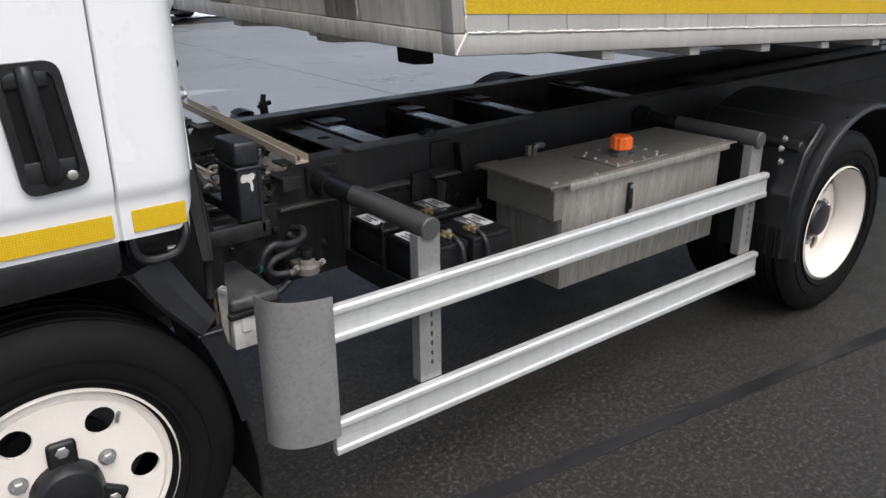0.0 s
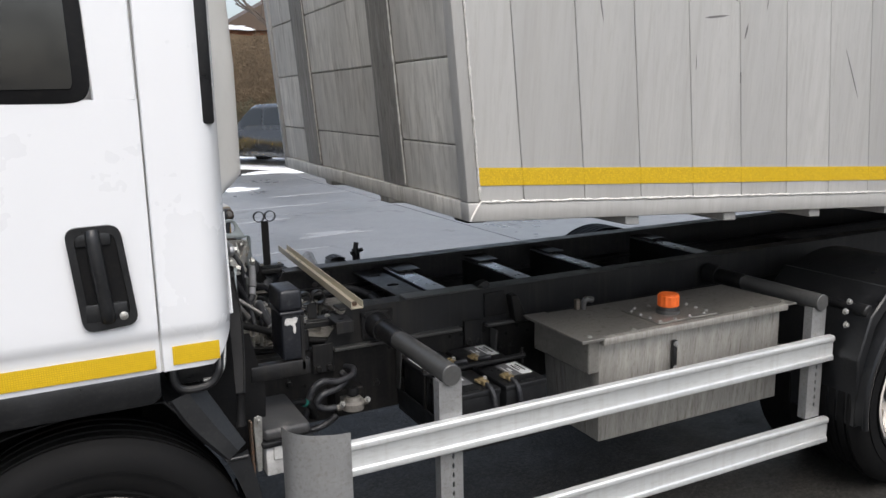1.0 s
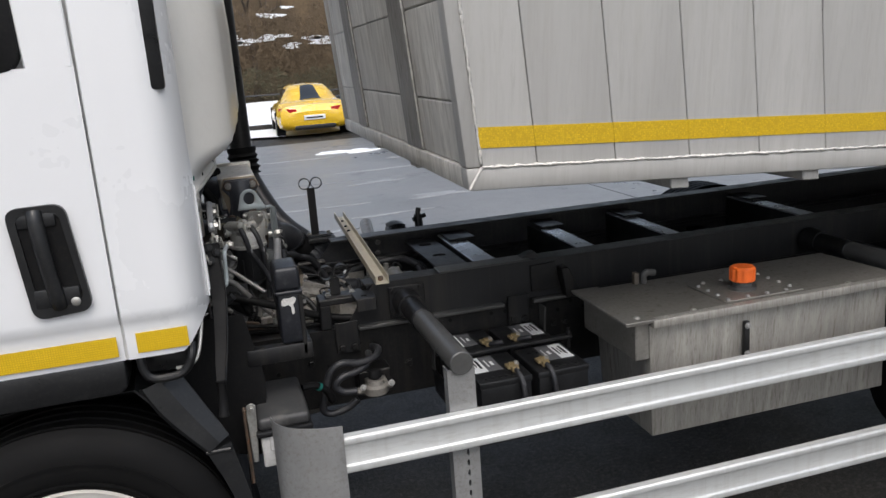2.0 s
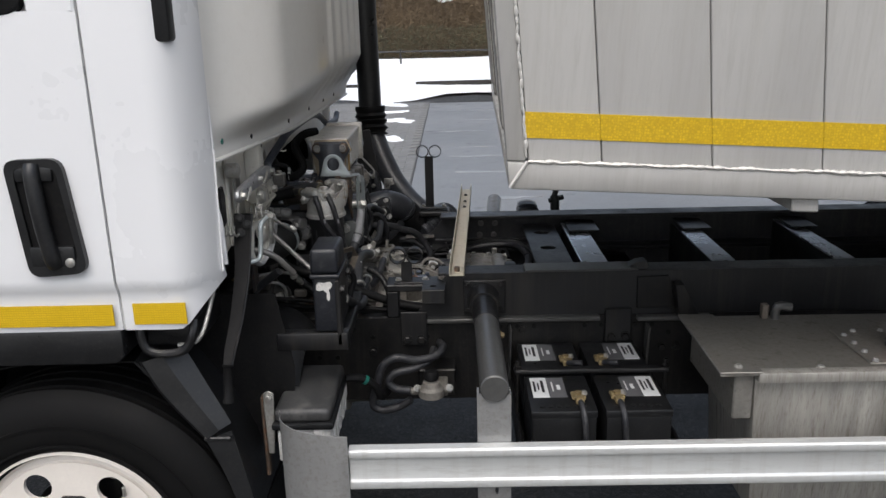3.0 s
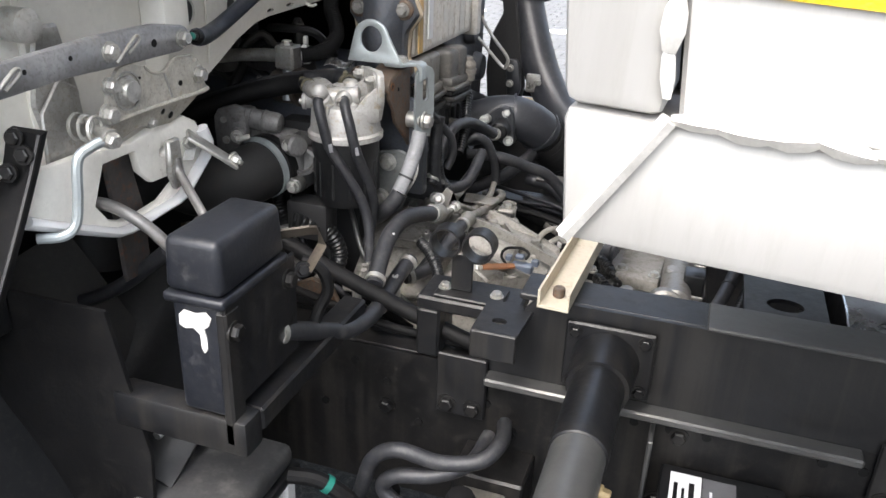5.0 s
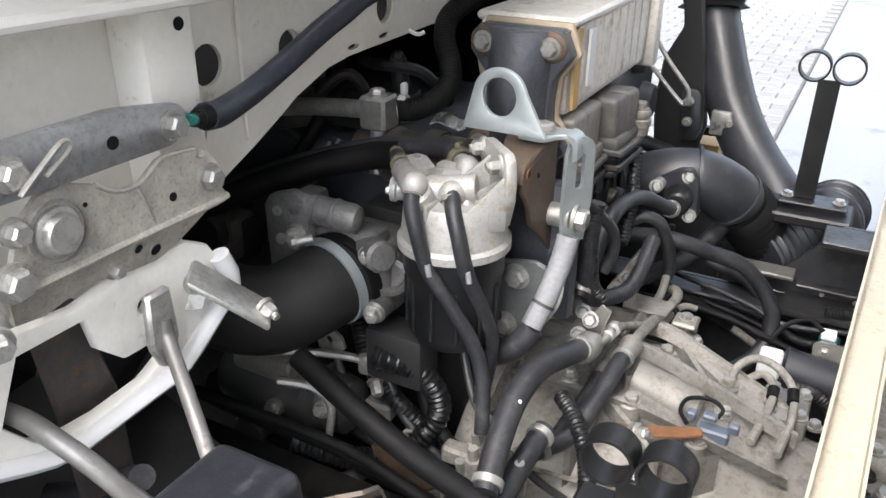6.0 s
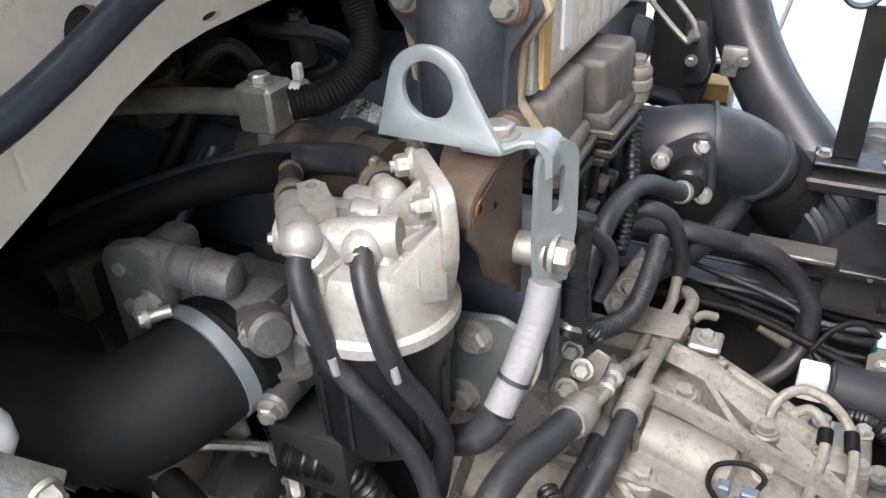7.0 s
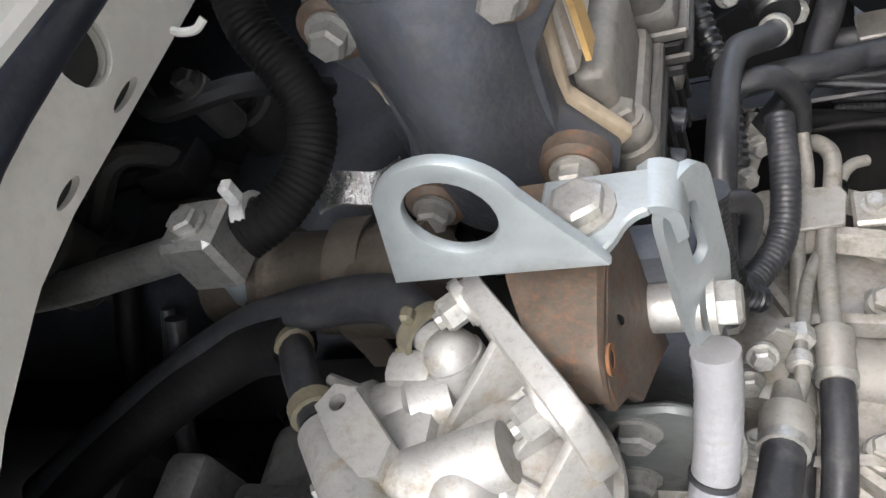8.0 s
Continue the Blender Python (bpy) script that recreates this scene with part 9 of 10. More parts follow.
    lathe(b, (0.006, 1.335, 0.812), (1, 0.05, -0.12), [(0.03, 0), (0.033, 0.003), (0.033, 0.085), (0.03, 0.088), (0.03, 0.094), (0.034, 0.096), (0.034, 0.104), (0.0, 0.105)], 26)
    part("solenoid_can", b, "gloss_plastic", sol)
    b = fresh()
    tube(b, [(0.03, 1.3, 0.8), (0.06, 1.29, 0.806), (0.09, 1.28, 0.79), (0.11, 1.25, 0.76)], 0.01, n=10, ribs=0.0012, rib_every=0.005)
    part("solenoid_loom", b, "black_plastic", sol)
    b = fresh()
    box(b, (0.05, 1.38, 0.805), (0.082, 1.41, 0.85), 0.004, 1)
    con = part("green_connector", b, "teal_plastic", g)
    b = fresh()
    box(b, (0.052, 1.383, 0.85), (0.075, 1.405, 0.862), 0.002, 1)
    part("connector_tag", b, "white_label", con)
    b = fresh()
    tube(b, [(0.055, 1.39, 0.862), (0.03, 1.4, 0.872), (0.0, 1.385, 0.862), (-0.02, 1.36, 0.84)], 0.004, n=8)
    part("connector_cable", b, "rubber", con)
    b = fresh()
    plate_with_holes(b, [(0.044, 0.848), (0.052, 0.855), (0.14, 0.856), (0.14, 0.79), (0.075, 0.79), (0.046, 0.825)], [(0.062, 0.838, 0.004)], "xz", 1.366, 1.369)
    tab = part("connector_plate", b, "pipe_plated", g)
    b = fresh()
    bolt(b, (0.062, 1.366, 0.838), (0, -1, 0), 0.006, 0.006)
    part("plate_screw", b, "zinc", tab)
    # castings, ridges and a cable on the shift tower
    for p, q, r in (((0.25, 1.2, 0.85), (0.25, 1.2, 0.88), 0.022), ((0.275, 1.27, 0.84), (0.275, 1.27, 0.878), 0.016), ((0.24, 1.1, 0.86), (0.24, 1.1, 0.888), 0.02), ((0.16, 1.03, 0.83), (0.16, 1.03, 0.862), 0.018), ((0.29, 1.02, 0.83), (0.29, 1.02, 0.858), 0.014)):
        b = fresh()
        cyl(b, p, q, r, r * 0.85, n=18, bev=0.004)
        part("tower_boss", b, "cast_alu", tower)
    for k in range(5):
        b = fresh()
        box(b, (0.216, 1.04 + 0.05 * k, 0.845), (0.3, 1.046 + 0.05 * k, 0.862), 0.002, 1)
        part("tower_rib", b, "cast_alu", tower)
    b = fresh()
    tube(b, [(0.25, 1.27, 0.875), (0.262, 1.29, 0.888), (0.28, 1.28, 0.888), (0.288, 1.245, 0.868)], 0.006, n=8)
    part("tower_cable", b, "rubber", tower)
    b = fresh()
    box(b, (0.275, 1.08, 0.86), (0.3, 1.105, 0.878), 0.003, 1)
    part("red_plug", b, "red_plastic", tower)
    b = fresh()
    box(b, (0.226, 1.325, 0.85), (0.246, 1.345, 0.885), 0.003, 1)
    part("tower_lug", b, "zinc", tower)
    rnd = random.Random(8)
    for k in range(5):
        x, y = 0.118 + rnd.uniform(-0.012, 0.02), 0.93 + 0.04 * k
        b = fresh()
        tube(b, [(x, y, 0.8), (x + 0.01, y + 0.02, 0.85), (x - 0.012, y + 0.05, 0.858), (x - 0.01, y + 0.08, 0.82)], 0.0085, n=10, ribs=0.0015, rib_every=0.006)
        part("loom_loop", b, "black_plastic", tower)
    return g


build_gearbox()


def build_air_duct():
    d = thing("air_duct", (-0.2, 1.5, 0.95), "glossy black plastic air duct with a ribbed bend", "air duct")
    b = fresh()
    tube(b, [(-0.36, 1.49, 1.0), (-0.3, 1.495, 1.016), (-0.24, 1.502, 1.036), (-0.195, 1.512, 1.038), (-0.155, 1.535, 1.018), (-0.125, 1.57, 0.982), (-0.105, 1.605, 0.945)], 0.057, n=28, r_end=0.05)
    part("duct", b, "gloss_plastic", d)
    for q, ax, r in (((-0.315, 1.494, 1.013), (1, 0.08, 0.2), 0.0655), ((-0.2, 1.511, 1.038), (0.95, 0.25, 0.0), 0.0605), ((-0.14, 1.552, 1.0), (0.55, 0.55, -0.6), 0.0575)):
        b = fresh()
        ring(b, q, ax, r, 0.05, 0.006, 36)
        part("duct_rib", b, "gloss_plastic", d)
    b = fresh()
    prism(b, [(-0.262, 1.052), (-0.215, 1.083), (-0.195, 1.085), (-0.184, 1.07), (-0.176, 1.005), (-0.188, 0.99), (-0.21, 0.993), (-0.262, 1.035)], "xz", 1.428, 1.441, 0.003, 1)
    part("port_flange", b, "gloss_plastic", d)
    b = fresh()
    tube(b, [(-0.135, 1.558, 0.994), (-0.12, 1.58, 0.97), (-0.1, 1.61, 0.935), (-0.085, 1.64, 0.9)], 0.052, n=28, ribs=0.006, rib_every=0.013)
    part("bellows", b, "rubber", d)
    b = fresh()
    cyl(b, (-0.22, 1.5, 1.03), (-0.206, 1.38, 1.034), 0.027, 0.021, n=18, bev=0.004)
    cyl(b, (-0.219, 1.49, 1.03), (-0.215, 1.441, 1.031), 0.034, n=20, bev=0.004)
    part("side_port", b, "black_plastic", d)
    for p in ((-0.201, 1.432, 1.069), (-0.19, 1.42, 1.004), (-0.247, 1.4, 1.054)):
        b = fresh()
        cyl(b, Vector(p) + Vector((0, 0.04, -0.005)), p, 0.011, n=14)
        bolt(b, p, (0.3, -1, 0.2), 0.0085, 0.01)
        part("duct_bolt", b, "zinc", d)
    b = fresh()
    tube(b, [(-0.085, 1.6, 0.87), (-0.03, 1.68, 0.895), (0.015, 1.76, 0.9), (0.03, 1.9, 0.88)], 0.062, n=30, ribs=0.008, rib_every=0.016)
    part("cleaner_hose", b, "gloss_plastic", d)
    return d


build_air_duct()
hose_thing("rubber_hose", [(-0.37, 1.6, 1.06), (-0.356, 1.68, 1.036), (-0.335, 1.75, 1.006), (-0.312, 1.81, 0.976), (-0.3, 1.83, 0.95)], 0.02, "hose_rubber", "short black hose behind the valve covers", ends="zinc")


def build_filler_box():
    f = thing("plastic_box", (-0.28, 1.97, 0.8), "tan plastic box behind the black air duct", "box")
    b = fresh()
    box(b, (-0.34, 1.945, 0.8), (-0.232, 2.03, 0.93), 0.006, 2)
    part("body", b, "black_plastic", f)
    b = fresh()
    box(b, (-0.338, 1.94, 0.931), (-0.234, 2.03, 0.968), 0.005, 2)
    part("lid", b, "sticker_tan", f, "tan lid")
    b = fresh()
    box(b, (-0.26, 1.99, 0.7), (-0.25, 2.0, 0.8))
    part("stay", b, "dark_iron_shaded", f)
    return f


build_filler_box()


def build_dark_filler():
    f = thing("splash_shield", (-0.35, 1.9, 0.45), "black filler panel added to hide bright ground beyond the engine", "splash shield")
    # made-up dark panel that covers the bright slab seen past the engine
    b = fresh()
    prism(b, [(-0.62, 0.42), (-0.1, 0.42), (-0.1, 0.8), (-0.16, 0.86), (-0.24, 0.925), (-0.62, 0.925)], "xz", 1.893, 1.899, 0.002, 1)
    part("panel", b, "dark_iron_shaded", f)
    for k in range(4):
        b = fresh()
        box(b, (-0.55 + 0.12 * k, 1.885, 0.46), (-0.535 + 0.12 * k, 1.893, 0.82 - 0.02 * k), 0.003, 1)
        part("rib", b, "dark_iron_shaded", f)
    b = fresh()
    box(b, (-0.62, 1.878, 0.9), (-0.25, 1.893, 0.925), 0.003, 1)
    part("top_lip", b, "dark_iron_shaded", f)
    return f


build_dark_filler()


def build_snorkel():
    s = thing("intake_snorkel", (-0.25, 2.0, 1.0), "tall black intake snorkel with a ribbed collar", "snorkel")
    b = fresh()
    tube(b, [(-0.31, 1.96, 2.7), (-0.306, 1.955, 1.9), (-0.3, 1.95, 1.4)], 0.052, n=22)
    part("upper_pipe", b, "black_plastic", s)
    b = fresh()
    tube(b, [(-0.3, 1.95, 1.4), (-0.298, 1.945, 1.34), (-0.292, 1.93, 1.27)], 0.06, n=26, ribs=0.016, rib_every=0.032, step=4)
    part("collar", b, "rubber", s)
    b = fresh()
    tube(b, [(-0.292, 1.93, 1.28), (-0.268, 1.9, 1.22), (-0.236, 1.86, 1.15), (-0.195, 1.82, 1.075), (-0.14, 1.77, 1.01), (-0.085, 1.72, 0.965), (-0.045, 1.69, 0.93)], 0.05, n=24)
    part("lower_pipe", b, "gloss_plastic", s)
    b = fresh()
    box(b, (-0.235, 1.765, 1.045), (-0.195, 1.782, 1.095), 0.004)
    bolt(b, (-0.2, 1.765, 1.075), (0.4, -1, 0), 0.008, 0.01)
    part("bracket", b, "zinc", s)
    return s


build_snorkel()


# ---- between the rails ----
def build_beam():
    ch = thing("steel_channel", (0.1, 1.25, 0.995), "pale cream steel channel laid across the frame rails", "steel channel")
    b = fresh()
    near, far = Vector((0.079, 0.655, 0.987)), Vector((0.138, 1.93, 1.0))
    d = (far - near).normalized()
    s = Vector((d.y, -d.x, 0)).normalized()
    prof = [(-0.024, 0), (0.024, 0), (0.024, 0.03), (0.0205, 0.03), (0.0205, 0.004), (-0.0205, 0.004), (-0.0205, 0.03), (-0.024, 0.03)]
    rings = [[b.verts.new(p + s * u + Vector((0, 0, v))) for u, v in prof] for p in (near, near.lerp(far, 0.5), far)]
    for p, q in zip(rings, rings[1:]):
        for k in range(len(prof)):
            b.faces.new((p[k], p[(k + 1) % len(prof)], q[(k + 1) % len(prof)], q[k]))
    b.faces.new(rings[0])
    b.faces.new(rings[-1][::-1])
    bmesh.ops.recalc_face_normals(b, faces=list(b.faces))
    part("channel", b, "channel_cream", ch)
    for t, r in ((0.03, 0.0095), (0.72, 0.006), (0.8, 0.006), (0.9, 0.006)):
        p = near.lerp(far, t) + Vector((0, 0, 0.004))
        b = fresh()
        if t < 0.1:
            cyl(b, p, p + Vector((0, 0, 0.016)), r, n=14, bev=0.002)
            part("screw", b, "rusty", ch)
        else:
            bolt(b, p, (0, 0, 1), r, 0.006)
            part("screw", b, "frame_dusty", ch)
    return ch


def build_ring_bracket(x, y, z, tall, label):
    rb = thing("ring_bracket", (x, y, z), label, "bracket", group="twin ring brackets")
    b = fresh()
    box(b, (x - 0.04, y - 0.03, z), (x + 0.075, y + 0.03, z + 0.006), 0.002, 1)
    foot = part("foot", b, "frame_black", rb)
    for dx in (-0.028, 0.06):
        b = fresh()
        bolt(b, (x + dx, y, z + 0.006), (0, 0, 1), 0.008, 0.008)
        part("foot_bolt", b, "zinc", foot)
    b = fresh()
    box(b, (x - 0.018, y - 0.003, z + 0.006), (x + 0.018, y + 0.003, z + tall - 0.02), 0.0015, 1)
    part("post", b, "frame_black", rb)
    for dx in (-0.027, 0.027):
        b = fresh()
        ring(b, (x + dx, y, z + tall + 0.002), (0, 1, 0), 0.0265, 0.0232, 0.03 if tall < 0.15 else 0.022, 34)
        part("ring", b, "frame_black", rb)
    return rb


def build_reservoir():
    r = thing("coolant_reservoir", (-0.295, 0.4, 0.93), "black plastic reservoir with a lidded top on a bracket", "reservoir")
    b = fresh()
    box(b, (-0.33, 0.332, 0.94), (-0.262, 0.472, 1.105), 0.008, 3)
    part("tank", b, "navy_plastic", r)
    b = fresh()
    box(b, (-0.334, 0.328, 1.108), (-0.256, 0.477, 1.178), 0.011, 4)
    for v in b.verts:
        k = max(0.0, (v.co.z - 1.125) / 0.053)
        v.co.x += (-0.295 - v.co.x) * 0.07 * k
        v.co.y += (0.4025 - v.co.y) * 0.05 * k
    part("cap", b, "navy_plastic", r, "domed black reservoir cap")
    b = fresh()
    box(b, (-0.3365, 0.3255, 1.094), (-0.2535, 0.4795, 1.1075), 0.005, 3)
    part("cap_rim", b, "navy_plastic", r)
    b = fresh()
    prism(b, [(-0.319, 1.078), (-0.312, 1.085), (-0.296, 1.083), (-0.282, 1.087), (-0.275, 1.08), (-0.279, 1.069), (-0.286, 1.064), (-0.283, 1.05), (-0.284, 1.036), (-0.288, 1.03), (-0.292, 1.037), (-0.292, 1.055), (-0.301, 1.063), (-0.312, 1.06), (-0.32, 1.064)], "xz", 0.3305, 0.333)
    part("label", b, "torn_paper", r, "torn grubby white sticker")
    b = fresh()
    box(b, (-0.27, 0.33, 0.9), (-0.255, 0.36, 1.09), 0.003, 1)
    box(b, (-0.262, 0.33, 0.95), (-0.256, 0.5, 1.1), 0.003, 1)
    plate = part("side_plate", b, "frame_black", r)
    for p in ((-0.255, 0.345, 1.06), (-0.255, 0.475, 1.07)):
        b = fresh()
        bolt(b, p, (1, 0, 0), 0.01, 0.01)
        part("plate_bolt", b, "frame_dusty", plate)
    b = fresh()
    band = [(-0.285, 0.488, 1.118), (-0.246, 0.526, 1.118), (-0.243, 0.542, 1.112), (-0.245, 0.545, 1.096), (-0.256, 0.52, 1.066)]
    sheet(b, lambda u, v: tuple(Vector(band[round(u * 4)]) + Vector((0.004 * v, -0.012 * v, 0.016 * v if u < 0.6 else 0.004 * v)) + Vector((0.014 * v if u > 0.6 else 0.0, 0, 0))), 4, 1, (0.002, -0.002, -0.002))
    hook = part("hook", b, "dull_steel", r, "folded dull steel strap")
    b = fresh()
    bolt(b, (-0.252, 0.512, 1.068), (0.6, -0.8, 0.2), 0.008, 0.008)
    part("hook_bolt", b, "frame_dusty", hook)
    b = fresh()
    box(b, (-0.44, 0.33, 0.885), (-0.24, 0.37, 0.938), 0.006)
    box(b, (-0.28, 0.37, 0.9), (-0.24, 0.695, 0.935), 0.004, 1)
    part("support_arm", b, "frame_black", r)
    b = fresh()
    tube(b, [(-0.285, 0.57, 1.048), (-0.268, 0.575, 1.044), (-0.252, 0.575, 1.03), (-0.248, 0.575, 1.005), (-0.257, 0.565, 0.98), (-0.262, 0.55, 0.95)], 0.009, n=10)
    part("vent_hose", b, "rubber", r)
    r.location += Vector((0.015, -0.035, 0.007))
    return r


def build_lock():
    lk = thing("cab_lock", (-0.5, 0.45, 1.2), "galvanised cab tilt lock with plates, pins and rods", "cab lock")
    b = fresh()
    # upper half of the plate, with a dipped and lipped top edge and a pointed end
    dip = [(0.464, 1.324), (0.487, 1.326), (0.512, 1.317), (0.524, 1.308), (0.536, 1.3035), (0.548, 1.303), (0.557, 1.305), (0.567, 1.311), (0.575, 1.316), (0.585, 1.318), (0.616, 1.315)]
    outline = dip + [(0.618, 1.306), (0.626, 1.304), (0.628, 1.31), (0.641, 1.296), (0.642, 1.272), (0.65, 1.26), (0.634, 1.257), (0.551, 1.258), (0.472, 1.258), (0.425, 1.257), (0.43, 1.273), (0.437, 1.29), (0.446, 1.31)]
    prism(b, outline, "yz", -0.49, -0.484)
    main = part("main_plate", b, "galvanised", lk)
    # lower half, folded back along the crease
    b = fresh()
    prism(b, [(0.425, 1.2595), (0.634, 1.2595), (0.604, 1.242), (0.585, 1.231), (0.566, 1.226), (0.54, 1.228), (0.523, 1.232), (0.492, 1.238), (0.455, 1.228), (0.43, 1.232)], "yz", -0.49, -0.484)
    for v in b.verts:
        v.co.x -= (1.2595 - v.co.z) * 0.32
    part("lower_plate", b, "galvanised", main)
    for y, z, r in ((0.543, 1.249, 0.0042), (0.563, 1.239, 0.0055)):
        b = fresh()
        x = -0.484 - (1.2595 - z) * 0.32
        ring(b, (x + 0.0004, y, z), (1, 0, -0.32), r + 0.0012, r, 0.0016, 20)
        part("hole_edge", b, "zinc", main)
        b = fresh()
        cyl(b, (x - 0.0006, y, z + 0.0002), (x + 0.0009, y, z - 0.00028), r, n=18)
        part("drilled_hole", b, "rubber", main)
    b = fresh()
    tube(b, [(-0.4845, 0.425, 1.2585), (-0.4845, 0.5, 1.2595), (-0.4845, 0.58, 1.259), (-0.484, 0.63, 1.2585), (-0.483, 0.648, 1.261)], 0.0036, n=8)
    part("fold", b, "galvanised", main)
    b = fresh()
    tube(b, [(-0.4845, y, z) for y, z in dip[2:]], 0.0021, n=8)
    part("rolled_lip", b, "galvanised", main)
    b = fresh()
    lathe(b, (-0.484, 0.473, 1.293), (1, 0, 0), [(0.0205, 0), (0.0195, 0.003), (0.0165, 0.005), (0.0155, 0.009), (0.014, 0.011), (0.0, 0.0115)], 28)
    part("boss", b, "zinc", main)
    for p, r in (((-0.483, 0.628, 1.285), 0.0095), ((-0.483, 0.432, 1.27), 0.011), ((-0.483, 0.44, 1.306), 0.008), ((-0.494, 0.52, 1.238), 0.006)):
        b = fresh()
        bolt(b, p, (1, 0, 0), r, 0.011)
        part("plate_bolt", b, "zinc", main)
    b = fresh()
    # flattened tube arm
    prism(b, [(0.205, 1.348), (0.215, 1.335), (0.24, 1.33), (0.36, 1.335), (0.47, 1.332), (0.57, 1.331), (0.592, 1.338), (0.597, 1.352), (0.586, 1.365), (0.52, 1.376), (0.4, 1.376), (0.24, 1.368), (0.214, 1.364)], "yz", -0.482, -0.466, 0.006, 2)
    arm = part("arm", b, "arm_steel", lk)
    for y, z, r in ((0.512, 1.352, 0.0055), (0.36, 1.358, 0.003), (0.29, 1.355, 0.003)):
        b = fresh()
        cyl(b, (-0.4662, y, z), (-0.4655, y, z), r, n=14)
        part("drilled_hole", b, "rubber", arm)
    for y, z in ((0.23, 1.349), (0.425, 1.355), (0.572, 1.35)):
        b = fresh()
        bolt(b, (-0.466, y, z), (1, 0, 0), 0.0095, 0.011)
        part("pivot", b, "zinc", arm)
        if y < 0.5:
            b = fresh()
            tube(b, [(-0.452, y - 0.004, z - 0.012), (-0.45, y + 0.015, z + 0.004), (-0.45, y + 0.034, z + 0.016), (-0.45, y + 0.038, z + 0.01), (-0.45, y + 0.016, z - 0.004)], 0.0022, n=6)
            part("split_pin", b, "zinc", arm)
    b = fresh()
    prism(b, [(0.235, 1.37), (0.265, 1.37), (0.28, 1.34), (0.275, 1.27), (0.245, 1.26), (0.235, 1.3)], "yz", -0.53, -0.522, 0.004, 1)
    part("hinge_plate", b, "frame_dusty", lk)
    b = fresh()
    prism(b, [(0.36, 1.22), (0.41, 1.22), (0.42, 1.3), (0.4, 1.39), (0.36, 1.39), (0.34, 1.3)], "yz", -0.522, -0.514, 0.004, 1)
    lathe(b, (-0.53, 0.34, 1.395), (1, 0, 0), [(0.02, 0), (0.02, 0.03), (0.012, 0.034)], 18)
    part("rear_plate", b, "zinc", lk)
    # pressed step, crease and dark drilled holes on the plate
    b = fresh()
    tube(b, [(-0.4838, 0.551, 1.301), (-0.483, 0.556, 1.285), (-0.483, 0.561, 1.266)], 0.0018, n=6)
    part("crease", b, "zinc", main)
    for y, z, r in ((0.5, 1.305, 0.002), (0.447, 1.297, 0.002), (0.585, 1.281, 0.004)):
        b = fresh()
        cyl(b, (-0.4842, y, z), (-0.4832, y, z), r, n=12)
        part("drilled_hole", b, "rubber", main)
    b = fresh()
    ring(b, (-0.483, 0.473, 1.293), (1, 0, 0), 0.0255, 0.0235, 0.003, 30)
    part("boss_ring", b, "zinc", main)
    b = fresh()
    coil = [(-0.505 + 0.0018 * k, 0.418 + 0.016 * math.cos(k * 0.8), 1.262 + 0.016 * math.sin(k * 0.8)) for k in range(24)]
    tube(b, coil, 0.0026, n=6, step=2)
    part("coil_spring", b, "zinc", lk)
    b = fresh()
    prism(b, [(0.34, 1.2), (0.39, 1.205), (0.415, 1.25), (0.41, 1.31), (0.38, 1.325), (0.345, 1.29)], "yz", -0.514, -0.508, 0.002, 1)
    part("side_plate", b, "zinc", lk)
    # cream painted frame, open in the middle
    b = fresh()
    outer = [(0.3, 1.2), (0.34, 1.165), (0.44, 1.086), (0.465, 1.074), (0.575, 1.082), (0.597, 1.096), (0.662, 1.165), (0.668, 1.2), (0.648, 1.235), (0.62, 1.25), (0.56, 1.25), (0.5, 1.24), (0.4, 1.25), (0.3, 1.25)]
    inner = [(0.42, 1.16), (0.44, 1.115), (0.465, 1.097), (0.5, 1.092), (0.55, 1.097), (0.588, 1.126), (0.592, 1.14), (0.575, 1.15), (0.535, 1.153), (0.512, 1.19), (0.506, 1.226), (0.444, 1.226)]
    plate_with_holes(b, outer, [inner, (0.565, 1.21, 0.007)], "yz", -0.532, -0.517)
    bmesh.ops.bevel(b, geom=[ed for ed in b.edges if len(ed.link_faces) == 2 and ed.calc_face_angle(0) > 1.2 and abs(ed.verts[0].co.x - ed.verts[1].co.x) < 1e-5], offset=0.004, segments=2, profile=0.5, affect="EDGES")
    for v in b.verts:
        v.co.z = 1.183 + (v.co.z - 1.2) * (0.6 if v.co.z < 1.2 else 1.0)
    part("cream_frame", b, "cream_paint", lk, "cream-white pressed frame")
    b = fresh()
    tube(b, [(-0.512, 0.3, 1.197), (-0.512, 0.34, 1.165), (-0.512, 0.43, 1.094), (-0.512, 0.447, 1.082), (-0.512, 0.468, 1.076), (-0.512, 0.572, 1.084), (-0.512, 0.59, 1.091), (-0.512, 0.604, 1.104), (-0.512, 0.655, 1.16), (-0.512, 0.664, 1.178), (-0.512, 0.664, 1.2), (-0.514, 0.655, 1.222)], 0.0105, n=12, smooth=False)
    for v in b.verts:
        v.co.z = 1.183 + (v.co.z - 1.2) * (0.6 if v.co.z < 1.2 else 1.0)
    part("frame_bead", b, "white_paint", lk)
    b = fresh()
    prism(b, [(0.448, 1.225), (0.498, 1.225), (0.52, 1.12), (0.52, 1.02), (0.462, 1.02), (0.458, 1.12)], "yz", -0.55, -0.542, 0.003, 1)
    part("strap", b, "strap_rusty", lk, "rust-spotted steel strap")
    # small bracket with a stud, and the rods
    b = fresh()
